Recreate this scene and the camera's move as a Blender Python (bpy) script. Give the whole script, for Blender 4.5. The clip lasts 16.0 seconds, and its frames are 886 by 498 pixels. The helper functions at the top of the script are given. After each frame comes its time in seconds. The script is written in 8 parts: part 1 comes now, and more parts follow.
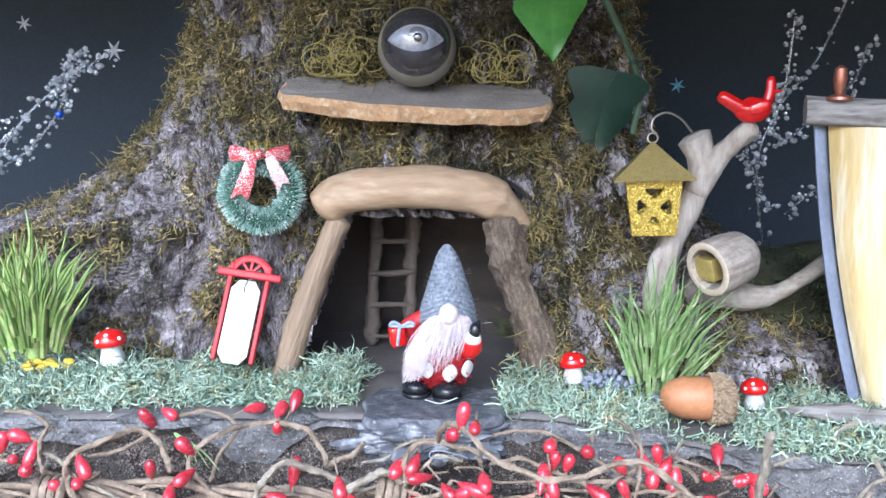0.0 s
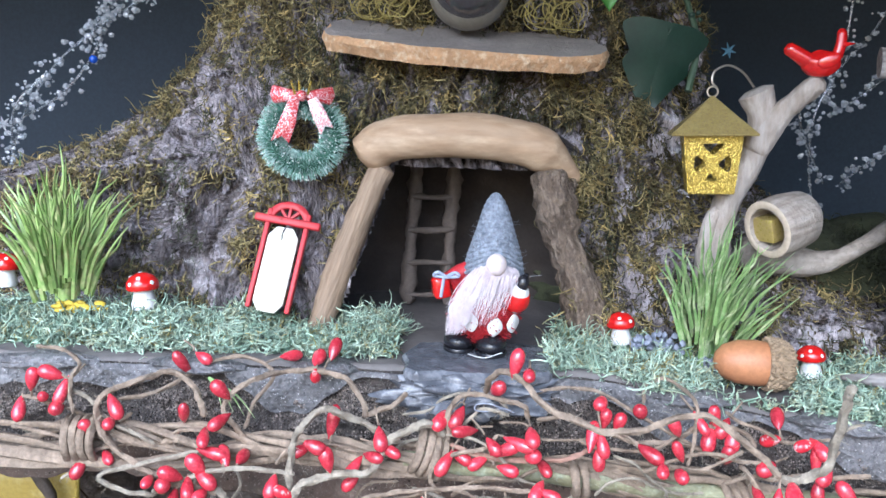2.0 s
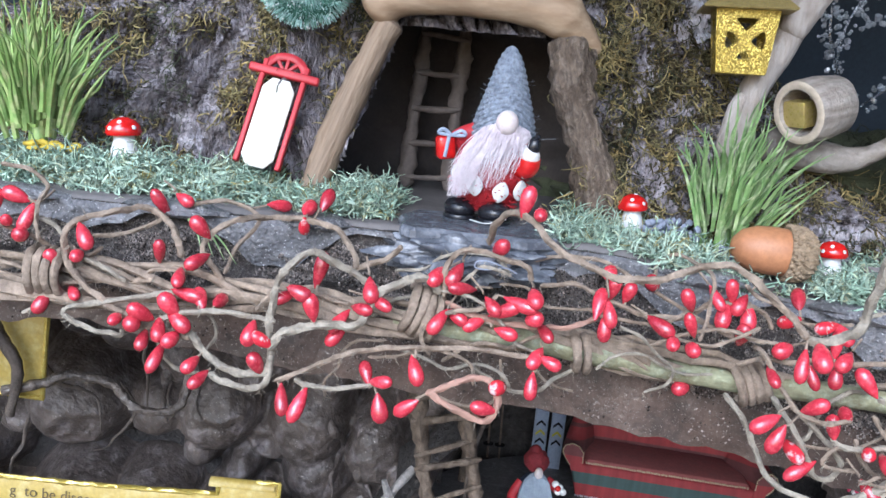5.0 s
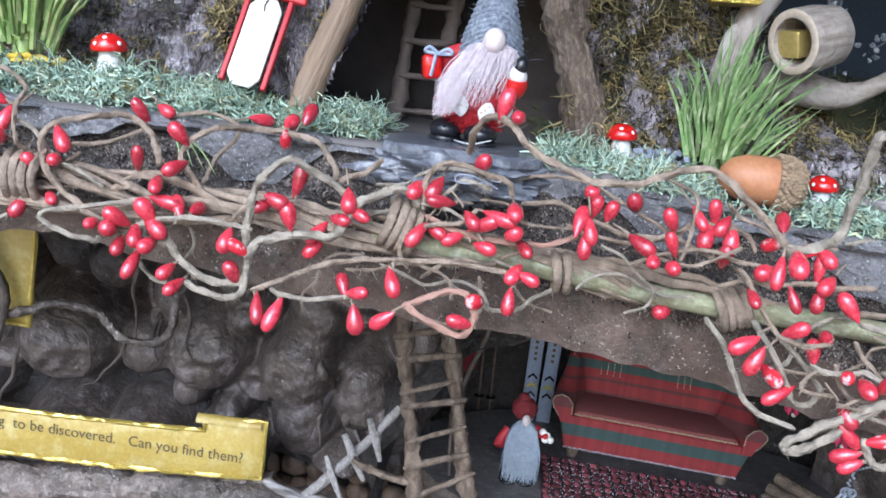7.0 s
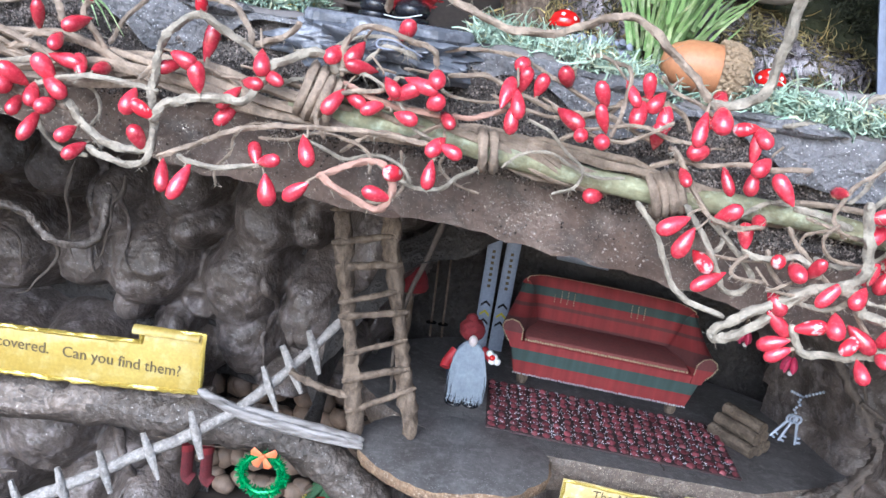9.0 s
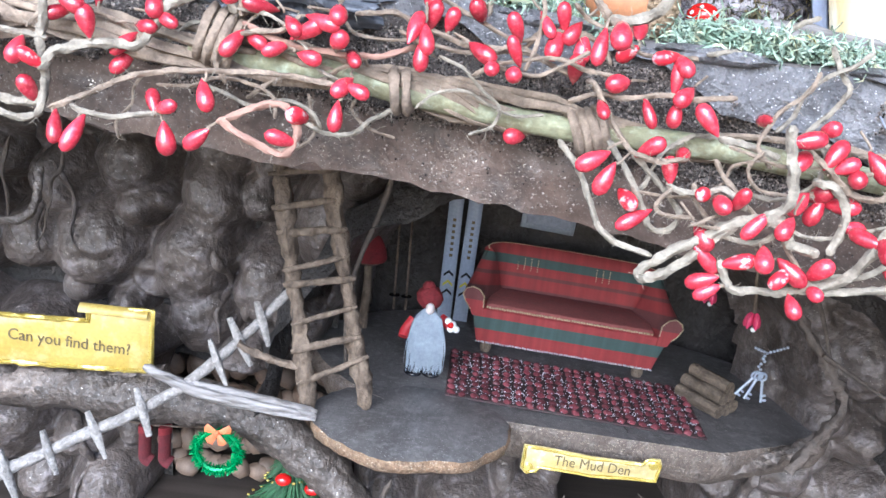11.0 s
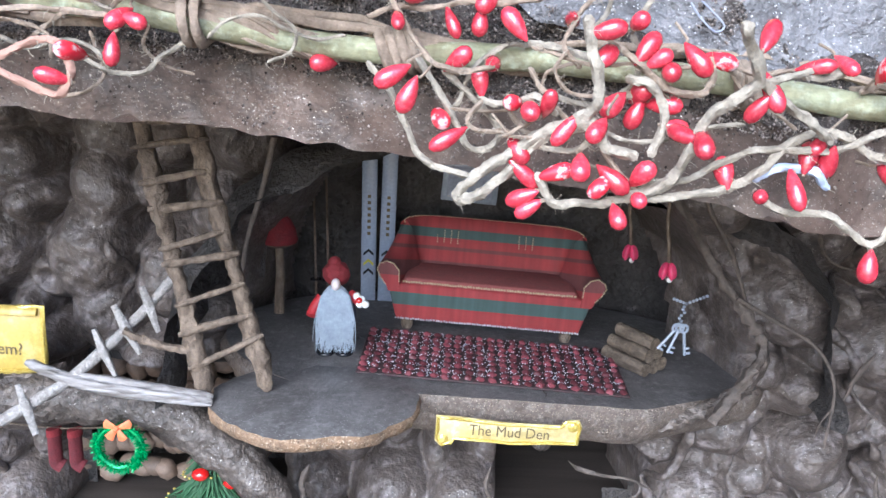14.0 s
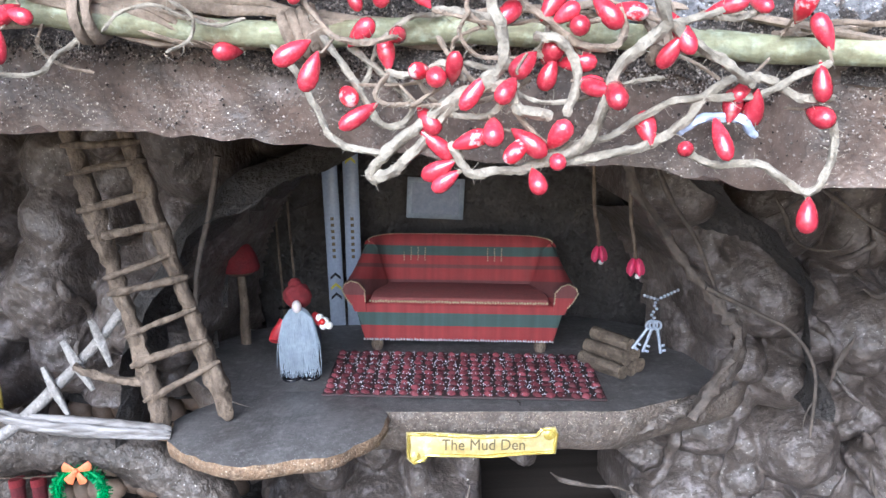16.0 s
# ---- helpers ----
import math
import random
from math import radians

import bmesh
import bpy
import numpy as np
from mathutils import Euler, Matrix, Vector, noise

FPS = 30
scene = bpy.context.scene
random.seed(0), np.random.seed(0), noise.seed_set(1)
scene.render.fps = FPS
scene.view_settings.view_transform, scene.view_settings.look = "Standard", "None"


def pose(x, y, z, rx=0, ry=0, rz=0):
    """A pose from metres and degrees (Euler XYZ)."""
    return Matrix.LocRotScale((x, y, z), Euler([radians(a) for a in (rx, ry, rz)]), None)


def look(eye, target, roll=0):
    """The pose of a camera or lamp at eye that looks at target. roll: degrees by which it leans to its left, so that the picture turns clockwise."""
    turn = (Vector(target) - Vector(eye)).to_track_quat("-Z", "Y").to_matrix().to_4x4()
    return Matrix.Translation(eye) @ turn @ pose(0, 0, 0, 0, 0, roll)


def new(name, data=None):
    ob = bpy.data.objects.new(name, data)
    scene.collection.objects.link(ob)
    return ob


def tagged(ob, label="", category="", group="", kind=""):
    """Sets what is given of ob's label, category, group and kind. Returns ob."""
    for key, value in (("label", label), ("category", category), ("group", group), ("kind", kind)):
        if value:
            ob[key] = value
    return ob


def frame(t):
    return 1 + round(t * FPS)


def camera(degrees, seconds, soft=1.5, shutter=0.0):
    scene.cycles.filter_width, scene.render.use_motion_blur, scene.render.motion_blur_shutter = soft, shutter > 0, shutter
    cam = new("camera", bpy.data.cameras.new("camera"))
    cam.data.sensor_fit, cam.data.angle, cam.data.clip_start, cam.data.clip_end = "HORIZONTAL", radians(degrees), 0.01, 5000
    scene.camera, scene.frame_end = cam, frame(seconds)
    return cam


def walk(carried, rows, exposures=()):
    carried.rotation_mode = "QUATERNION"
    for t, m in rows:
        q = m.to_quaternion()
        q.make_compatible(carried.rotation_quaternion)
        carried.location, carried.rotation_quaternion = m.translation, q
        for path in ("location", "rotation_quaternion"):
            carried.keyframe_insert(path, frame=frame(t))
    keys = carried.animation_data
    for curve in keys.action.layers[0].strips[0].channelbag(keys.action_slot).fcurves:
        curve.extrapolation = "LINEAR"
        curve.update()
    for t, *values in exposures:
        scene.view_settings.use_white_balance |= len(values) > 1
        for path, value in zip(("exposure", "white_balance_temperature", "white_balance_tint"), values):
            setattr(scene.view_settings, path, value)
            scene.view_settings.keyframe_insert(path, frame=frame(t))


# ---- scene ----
cam = camera(54.7, 16.0, shutter=0.4)
METRES, EYE, TILT, LEAN, TURN = 0.25, 0.45, -8.0, 0.0, 0.0
ROWS = [
    (0.0, 0.0, 0.0, 0.0, 0.0, 0.0, -0.0),
    (0.5, -0.0195, 0.012, -0.0152, 0.21, -0.21, -0.71),
    (1.0, -0.0313, 0.0247, -0.0248, 0.54, -0.32, -1.14),
    (1.5, -0.0481, 0.042, -0.0451, 0.93, -0.45, -1.5),
    (2.0, -0.0487, 0.0577, -0.0639, 1.09, -0.8, -1.86),
    (2.5, -0.055, 0.0751, -0.0951, 0.97, -1.25, -2.5),
    (3.0, -0.0649, 0.0904, -0.122, 0.84, -1.73, -3.23),
    (3.5, -0.0664, 0.1076, -0.1468, 0.63, -2.24, -4.15),
    (4.0, -0.0673, 0.1255, -0.1767, 0.46, -2.64, -4.92),
    (6.5, -0.0272, 0.1607, -0.276, 1.14, -4.16, -6.85),
    (7.0, -0.0127, 0.1556, -0.3024, 1.17, -4.67, -7.32),
    (7.5, 0.0193, 0.1628, -0.3331, 0.96, -5.49, -8.0),
    (8.0, 0.0389, 0.176, -0.3623, 0.66, -6.18, -8.57),
    (8.5, 0.0602, 0.1901, -0.3885, 0.25, -6.72, -8.89),
    (9.0, 0.0776, 0.1997, -0.4049, 0.02, -7.02, -8.88),
    (11.5, 0.2071, 0.2465, -0.4567, -0.76, -7.84, -6.29),
    (12.0, 0.2382, 0.2561, -0.4662, -0.92, -7.91, -5.67),
    (12.5, 0.2836, 0.2677, -0.4753, -1.01, -7.92, -4.97),
    (13.0, 0.3136, 0.2754, -0.4855, -1.06, -7.84, -4.36),
    (13.5, 0.3575, 0.2804, -0.5033, -1.3, -7.56, -3.49),
    (14.0, 0.3952, 0.293, -0.5237, -1.45, -7.18, -2.68),
    (14.5, 0.4224, 0.3049, -0.5441, -1.58, -6.51, -1.71),
    (15.0, 0.4461, 0.3176, -0.563, -1.73, -5.84, -0.85),
    (15.5, 0.468, 0.3231, -0.5786, -1.85, -5.06, 0.38),
    (16.0, 0.4809, 0.3322, -0.5922, -1.93, -4.43, 1.54),
]
walk(cam, [(t, pose(0, 0, EYE, TILT, LEAN, TURN) @ pose(METRES * x, METRES * y, METRES * z, 90 + pitch, roll, yaw)) for t, x, y, z, yaw, pitch, roll in ROWS],
     exposures=[(t, e, 5600, 11) for t, e in ((0.0, 1.73), (4.0, 1.41), (7.0, 1.38), (9.0, 1.80), (12.5, 2.03), (16.0, 2.06))])

# ---- world, light, exposure ----
world = bpy.data.worlds.new("daylight")
scene.world = world
world.use_nodes = True
sky = world.node_tree.nodes.new("ShaderNodeTexSky")
sky.sky_type, sky.sun_disc = "NISHITA", False
sky.sun_elevation, sky.sun_rotation = radians(37), radians(197)
sky.air_density, sky.dust_density = 1.0, 2.0
world.node_tree.links.new(sky.outputs[0], world.node_tree.nodes["Background"].inputs[0])
world.node_tree.nodes["Background"].inputs[1].default_value = 0.14
sun = new("sun", bpy.data.lights.new("sun", "SUN"))
sun.data.energy, sun.data.angle, sun.data.color = 1.7, radians(50), (0.84, 0.93, 1.0)
sun.matrix_world = look((-0.75, -2.0, 2.05), (0, 0.4, 0.2))


# ---- geometry helpers: each returns (vertices, faces) ----
def rnd(a, b):
    return random.uniform(a, b)


def shift(g, m):
    """The geometry g moved by the matrix m (or by an offset)."""
    m = m if isinstance(m, Matrix) else Matrix.Translation(m)
    return [m @ Vector(v) for v in g[0]], g[1]


def join(*gs):
    verts, faces = [], []
    for v, f in gs:
        n = len(verts)
        verts.extend(v)
        faces.extend([tuple(i + n for i in q) for q in f])
    return verts, faces


def spline(points, steps=6):
    """A smooth line through the points (Catmull-Rom)."""
    p = [Vector(q) for q in points]
    p = [2 * p[0] - p[1]] + p + [2 * p[-1] - p[-2]]
    out = []
    for i in range(1, len(p) - 2):
        for k in range(steps):
            t = k / steps
            out.append(0.5 * (2 * p[i] + (p[i + 1] - p[i - 1]) * t + (2 * p[i - 1] - 5 * p[i] + 4 * p[i + 1] - p[i + 2]) * t * t
                              + (3 * p[i] - p[i - 1] - 3 * p[i + 1] + p[i + 2]) * t ** 3))
    out.append(p[-2])
    return out


def tube(points, radius, sides=8, rough=0.0, flat=1.0, grain=60.0, rope=0.0, pitch=0.9, blunt=False):
    """A closed tube along the points; radius: a number or f(0..1). rough: unevenness as a share of the radius."""
    pts = [Vector(q) for q in points]
    n = len(pts)
    f = radius if callable(radius) else (lambda s: radius)
    verts, faces = [], []
    side = None
    for i, p in enumerate(pts):
        d = (pts[min(i + 1, n - 1)] - pts[max(i - 1, 0)])
        d = d.normalized() if d.length > 1e-9 else Vector((0, 0, 1))
        if side is None:
            side = d.orthogonal().normalized()
        side = side - d * side.dot(d)
        side = side.normalized() if side.length > 1e-9 else d.orthogonal().normalized()
        up = d.cross(side)
        r = f(i / max(n - 1, 1)) * (0.55 if blunt and i in (0, n - 1) else 1.0)
        for k in range(sides):
            a = 2 * math.pi * k / sides
            o = side * math.cos(a) + up * math.sin(a) * flat
            rr = r * (1 + rope * math.cos(3 * a + pitch * i)) if rope else r
            if rough:
                rr *= 1 + rough * noise.noise((p + o * r) * grain) + 0.5 * rough * noise.noise((p + o * r) * grain * 4)
            verts.append(p + o * rr)
    for i in range(n - 1):
        for k in range(sides):
            a, b = i * sides + k, i * sides + (k + 1) % sides
            faces.append((a, b, b + sides, a + sides))
    faces.append(tuple(reversed(range(sides))))
    faces.append(tuple((n - 1) * sides + k for k in range(sides)))
    return verts, faces


def lathe(profile, sides=16):
    """A solid turned round z from (radius, z) rows, from the bottom up."""
    verts, faces = [], []
    for r, z in profile:
        for k in range(sides):
            a = 2 * math.pi * k / sides
            verts.append(Vector((r * math.cos(a), r * math.sin(a), z)))
    n = len(profile)
    for i in range(n - 1):
        for k in range(sides):
            a, b = i * sides + k, i * sides + (k + 1) % sides
            faces.append((a, b, b + sides, a + sides))
    faces.append(tuple(reversed(range(sides))))
    faces.append(tuple((n - 1) * sides + k for k in range(sides)))
    return verts, faces


def ball(r=1.0, level=2, squash=(1, 1, 1), bumps=0.0, freq=1.0, seed=0.0):
    """A round lump from an icosphere, with bumps as a share of its radius."""
    bm = bmesh.new()
    bmesh.ops.create_icosphere(bm, subdivisions=level, radius=1.0)
    verts = []
    for v in bm.verts:
        k = 1.0
        if bumps:
            q = v.co * freq + Vector((seed, seed * 1.7, -seed))
            k += bumps * noise.noise(q) + 0.4 * bumps * noise.noise(q * 2.7) + (0.05 * bumps * noise.noise(q * 7.5) if level > 3 else 0.0)
        verts.append(Vector((v.co.x * squash[0], v.co.y * squash[1], v.co.z * squash[2])) * (k * r))
    faces = [tuple(v.index for v in f.verts) for f in bm.faces]
    bm.free()
    return verts, faces


def block(sx, sy, sz, bevel=0.0, segs=2):
    """A block that stands on z = 0, centred, with rounded edges."""
    bm = bmesh.new()
    bmesh.ops.create_cube(bm, size=1.0)
    for v in bm.verts:
        v.co = Vector((v.co.x * sx, v.co.y * sy, (v.co.z + 0.5) * sz))
    if bevel:
        bmesh.ops.bevel(bm, geom=list(bm.edges), offset=bevel, segments=segs, affect="EDGES", profile=0.5)
    bm.verts.index_update()
    g = [v.co.copy() for v in bm.verts], [tuple(v.index for v in f.verts) for f in bm.faces]
    bm.free()
    return g


def plate(outline, thick, bevel=0.0):
    """A flat piece in the xz plane, from its outline of (x, z), its thickness along y (0 to thick)."""
    bm = bmesh.new()
    vs = [bm.verts.new((x, 0, z)) for x, z in outline]
    f = bm.faces.new(vs)
    got = bmesh.ops.extrude_face_region(bm, geom=[f])
    for v in got["geom"]:
        if isinstance(v, bmesh.types.BMVert):
            v.co.y += thick
    bmesh.ops.recalc_face_normals(bm, faces=list(bm.faces))
    if bevel:
        bmesh.ops.bevel(bm, geom=list(bm.edges), offset=bevel, segments=1, affect="EDGES", profile=0.5)
    bm.verts.index_update()
    g = [v.co.copy() for v in bm.verts], [tuple(v.index for v in f.verts) for f in bm.faces]
    bm.free()
    return g


def sheet(nx, ny, f):
    """A grid of nx by ny quads, with the vertex at f(u, v)."""
    verts = [Vector(f(i / nx, j / ny)) for j in range(ny + 1) for i in range(nx + 1)]
    faces = [(j * (nx + 1) + i, j * (nx + 1) + i + 1, (j + 1) * (nx + 1) + i + 1, (j + 1) * (nx + 1) + i) for j in range(ny) for i in range(nx)]
    return verts, faces


def data(name, g, *mats, index=None, smooth=True, sharp=True):
    me = bpy.data.meshes.new(name)
    me.from_pydata([tuple(v) for v in g[0]], [], g[1])
    for m in mats:
        me.materials.append(m)
    if index is not None:
        me.polygons.foreach_set("material_index", index)
    me.polygons.foreach_set("use_smooth", [smooth] * len(me.polygons))
    me.update()
    if smooth and sharp:
        me.set_sharp_from_angle(angle=radians(50))
    return me


def part(name, g, material, parent, label="", smooth=True):
    """One mesh under a thing or a part, in its thing's own coordinates."""
    ob = new(name, g if isinstance(g, bpy.types.Mesh) else data(name, g, material, smooth=smooth))
    ob.parent = parent
    return tagged(ob, label)


def thing(name, at, label, category, group="", kind="", turn=(0, 0, 0)):
    """An Empty at the base of a thing, that carries its parts."""
    ob = new(name)
    ob.empty_display_size = 0.01
    ob.matrix_basis = pose(*at, *turn)
    return tagged(ob, label, category, group, kind)


def solid(name, g, material, label, category, at=(0, 0, 0), group="", kind="", turn=(0, 0, 0), smooth=True, world_coords=False):
    """A thing that is one mesh. world_coords: g is given in the world and its origin goes to at."""
    if world_coords:
        g = shift(g, -Vector(at))
    ob = new(name, data(name, g, material, smooth=smooth))
    ob.matrix_basis = pose(*at, *turn)
    return tagged(ob, label, category, group, kind)


def figure(name, pieces, label, category, at, turn=(0, 0, 0)):
    """A doll: pieces (geometry, material) joined into ONE mesh."""
    mats, index, gs = [], [], []
    for g, m in pieces:
        if m not in mats:
            mats.append(m)
        index.extend([mats.index(m)] * len(g[1]))
        gs.append(g)
    ob = new(name, data(name, join(*gs), *mats, index=index))
    ob.matrix_basis = pose(*at, *turn)
    return tagged(ob, label, category)


def lettering(name, text, size, material, parent, m, squeeze=1.0):
    """Words as a mesh, lying in the plane of the matrix m, centred."""
    cu = bpy.data.curves.new(name, "FONT")
    cu.body, cu.size, cu.align_x, cu.align_y, cu.extrude, cu.resolution_u = text, size, "CENTER", "CENTER", 0.00008, 3
    tmp = bpy.data.objects.new(name, cu)
    scene.collection.objects.link(tmp)
    me = bpy.data.meshes.new_from_object(tmp.evaluated_get(bpy.context.evaluated_depsgraph_get()))
    bpy.data.objects.remove(tmp)
    me.transform(m @ Matrix.Diagonal((squeeze, 1, 1, 1)))
    me.materials.clear()
    me.materials.append(material)
    return part(name, me, material, parent)


# ---- materials ----
def rgb(c):
    return (*c, 1.0)


def surface(name, c1, c2=None, scale=60.0, rough=0.6, metal=0.0, bump=0.4, fine=500.0, depth=0.0006, stretch=(1, 1, 1), speck=None, speck_scale=900.0,
            speck_share=0.1, speck_metal=0.0, coat=0.0, glass=0.0, vary=0.0, sheen=0.0, streak=None, island=0.0, dark=0.72, relief=0.0, c3=None, mid=0.5, contrast=0.25, subsurface=0.0):
    """A material with a broad and a fine variation, relief, and specks of another colour where wanted; sizes are per metre."""
    mt = bpy.data.materials.new(name)
    mt.use_nodes = True
    nt = mt.node_tree
    nd, ln = nt.nodes, nt.links
    bs = nd["Principled BSDF"]
    tc = nd.new("ShaderNodeTexCoord")
    mp = nd.new("ShaderNodeMapping")
    mp.inputs["Scale"].default_value = stretch
    ln.new(tc.outputs["Object"], mp.inputs["Vector"])
    info = nd.new("ShaderNodeObjectInfo")
    ln.new(info.outputs["Random"], mp.inputs["Location"]) if vary else None

    def grain(s, detail=4.0):
        n = nd.new("ShaderNodeTexNoise")
        n.inputs["Scale"].default_value, n.inputs["Detail"].default_value, n.inputs["Roughness"].default_value = s, detail, 0.6
        ln.new(mp.outputs[0], n.inputs["Vector"])
        return n.outputs["Fac"]

    def spread(fac, lo, hi):
        r = nd.new("ShaderNodeMapRange")
        r.inputs["From Min"].default_value, r.inputs["From Max"].default_value = lo, hi
        ln.new(fac, r.inputs["Value"])
        return r.outputs[0]

    def blend(fac, a, b, how="MIX"):
        x = nd.new("ShaderNodeMix")
        x.data_type, x.blend_type = "RGBA", how
        if isinstance(fac, float):
            x.inputs[0].default_value = fac
        else:
            ln.new(fac, x.inputs[0])
        for value, slot in ((a, x.inputs[6]), (b, x.inputs[7])):
            if isinstance(value, tuple):
                slot.default_value = rgb(value)
            else:
                ln.new(value, slot)
        return x.outputs[2]

    broad, small = grain(scale), grain(fine)
    c2 = c2 or tuple(0.65 * x for x in c1)
    colour = blend(spread(broad, mid - contrast, mid + contrast), c2, c1)
    if c3:
        colour = blend(spread(grain(scale * 3.3), 0.5, 0.72), colour, c3)
    colour = blend(spread(small, 0.25, 0.75), blend(1.0, colour, (dark, dark, dark), "MULTIPLY"), colour)
    if streak:
        # long fibres: noise drawn out along one axis
        mp2 = nd.new("ShaderNodeMapping")
        mp2.inputs["Scale"].default_value = streak[:3]
        ln.new(tc.outputs["Object"], mp2.inputs["Vector"])
        sn = nd.new("ShaderNodeTexNoise")
        sn.inputs["Scale"].default_value, sn.inputs["Detail"].default_value = 1.0, 5.0
        ln.new(mp2.outputs[0], sn.inputs["Vector"])
        k = 1 - streak[3]
        colour = blend(spread(sn.outputs["Fac"], 0.36, 0.58), blend(1.0, colour, (k, k * 0.95, k * 0.9), "MULTIPLY"), colour)
    if island:
        geo = nd.new("ShaderNodeNewGeometry")
        tone = nd.new("ShaderNodeMapRange")
        tone.inputs["To Min"].default_value, tone.inputs["To Max"].default_value = 1 - island, 1 + island
        ln.new(geo.outputs["Random Per Island"], tone.inputs["Value"])
        hs2 = nd.new("ShaderNodeHueSaturation")
        ln.new(tone.outputs[0], hs2.inputs["Value"])
        ln.new(colour, hs2.inputs["Color"])
        colour = hs2.outputs[0]
    if vary:
        lift = nd.new("ShaderNodeMapRange")
        lift.inputs["To Min"].default_value, lift.inputs["To Max"].default_value = 1 - vary, 1 + vary
        ln.new(info.outputs["Random"], lift.inputs["Value"])
        hs = nd.new("ShaderNodeHueSaturation")
        ln.new(lift.outputs[0], hs.inputs["Value"])
        ln.new(colour, hs.inputs["Color"])
        colour = hs.outputs[0]
    bs.inputs["Roughness"].default_value, bs.inputs["Metallic"].default_value = rough, metal
    if not speck and not glass and rough > 0.15:
        rr = nd.new("ShaderNodeMapRange")
        rr.inputs["To Min"].default_value, rr.inputs["To Max"].default_value = rough * 0.8, min(1.0, rough * 1.2)
        ln.new(broad, rr.inputs["Value"])
        ln.new(rr.outputs[0], bs.inputs["Roughness"])
    if speck:
        vo = nd.new("ShaderNodeTexVoronoi")
        vo.inputs["Scale"].default_value = speck_scale
        ln.new(tc.outputs["Object"], vo.inputs["Vector"])
        sep = nd.new("ShaderNodeSeparateColor")
        ln.new(vo.outputs["Color"], sep.inputs[0])
        on = nd.new("ShaderNodeMath")
        on.operation = "LESS_THAN"
        on.inputs[1].default_value = speck_share
        ln.new(sep.outputs[0], on.inputs[0])
        colour = blend(on.outputs[0], colour, speck)
        for slot, off, bright in (("Roughness", rough, 0.25), ("Metallic", metal, speck_metal)):
            mr = nd.new("ShaderNodeMapRange")
            mr.inputs["To Min"].default_value, mr.inputs["To Max"].default_value = off, bright
            ln.new(on.outputs[0], mr.inputs["Value"])
            ln.new(mr.outputs[0], bs.inputs[slot])
    ln.new(colour, bs.inputs["Base Color"])
    bs.inputs["Coat Weight"].default_value, bs.inputs["Transmission Weight"].default_value = coat, glass
    bs.inputs["Sheen Weight"].default_value = sheen
    bs.inputs["Subsurface Weight"].default_value = subsurface
    bs.inputs["Subsurface Radius"].default_value = (0.003, 0.002, 0.001)
    if bump:
        bp = nd.new("ShaderNodeBump")
        bp.inputs["Strength"].default_value, bp.inputs["Distance"].default_value = bump, depth
        ln.new(small, bp.inputs["Height"])
        if relief:
            b2 = nd.new("ShaderNodeBump")
            b2.inputs["Strength"].default_value, b2.inputs["Distance"].default_value = 1.0, relief
            ln.new(grain(scale * 2.2), b2.inputs["Height"])
            ln.new(b2.outputs[0], bp.inputs["Normal"])
        ln.new(bp.outputs[0], bs.inputs["Normal"])
    return mt


BARK = surface("bark", (0.46, 0.41, 0.435), (0.055, 0.040, 0.035), 105, 0.23, relief=0.006, bump=1.0, fine=380, depth=0.0040, stretch=(1, 1, 0.5), c3=(0.50, 0.46, 0.52), contrast=0.13, dark=0.5, coat=0.35)
HOLLOW = surface("shaded_hollow_wood", (0.070, 0.055, 0.048), (0.030, 0.024, 0.021), 60, 0.8, bump=0.6)
MOSS_OLIVE = surface("olive_moss", (0.34, 0.285, 0.125), (0.10, 0.085, 0.040), 45, 0.9, bump=0.2, c3=(0.46, 0.33, 0.12), island=0.65)
MOSS_GREEN = surface("pale_green_moss", (0.54, 0.67, 0.54), (0.17, 0.29, 0.20), 60, 0.9, bump=0.2, c3=(0.50, 0.46, 0.27), island=0.45)
MOSS_DARK = surface("dark_moss", (0.065, 0.072, 0.034), (0.028, 0.032, 0.017), 70, 0.95, bump=0.6, depth=0.002, island=0.5)
MOSS_PALE = surface("whitish_moss", (0.52, 0.62, 0.50), (0.27, 0.38, 0.27), 60, 0.9, bump=0.2, island=0.25)
MAROON = surface("dark_red_knit", (0.14, 0.014, 0.02), (0.07, 0.008, 0.011), 200, 0.9, bump=0.8, fine=700)
MOSS_YELLOW = surface("yellow_moss", (0.48, 0.40, 0.12), (0.28, 0.22, 0.07), 90, 0.85, bump=0.2)
LICHEN = surface("lichen", (0.33, 0.36, 0.44), (0.2, 0.22, 0.28), 200, 0.95, bump=0.8)
SLATE = surface("slate", (0.15, 0.16, 0.185), (0.075, 0.08, 0.095), 60, 0.24, bump=0.5, fine=260, depth=0.0012, c3=(0.24, 0.25, 0.28))
SOIL = surface("glittery_soil", (0.175, 0.145, 0.13), (0.050, 0.040, 0.035), 80, 0.5, bump=1.0, fine=1300, depth=0.003, dark=0.4, speck=(0.62, 0.57, 0.54), speck_scale=3000, speck_share=0.11, speck_metal=0.6)
UNDER = surface("deck_underside", (0.150, 0.102, 0.080), (0.060, 0.041, 0.033), 60, 0.42, bump=0.8, dark=0.6, contrast=0.15, speck=(0.55, 0.50, 0.44), speck_scale=3900, speck_share=0.03, speck_metal=0.6)
FLAGSTONE = surface("brown_flagstone", (0.17, 0.155, 0.15), (0.10, 0.09, 0.088), 40, 0.7, bump=0.5, fine=300)
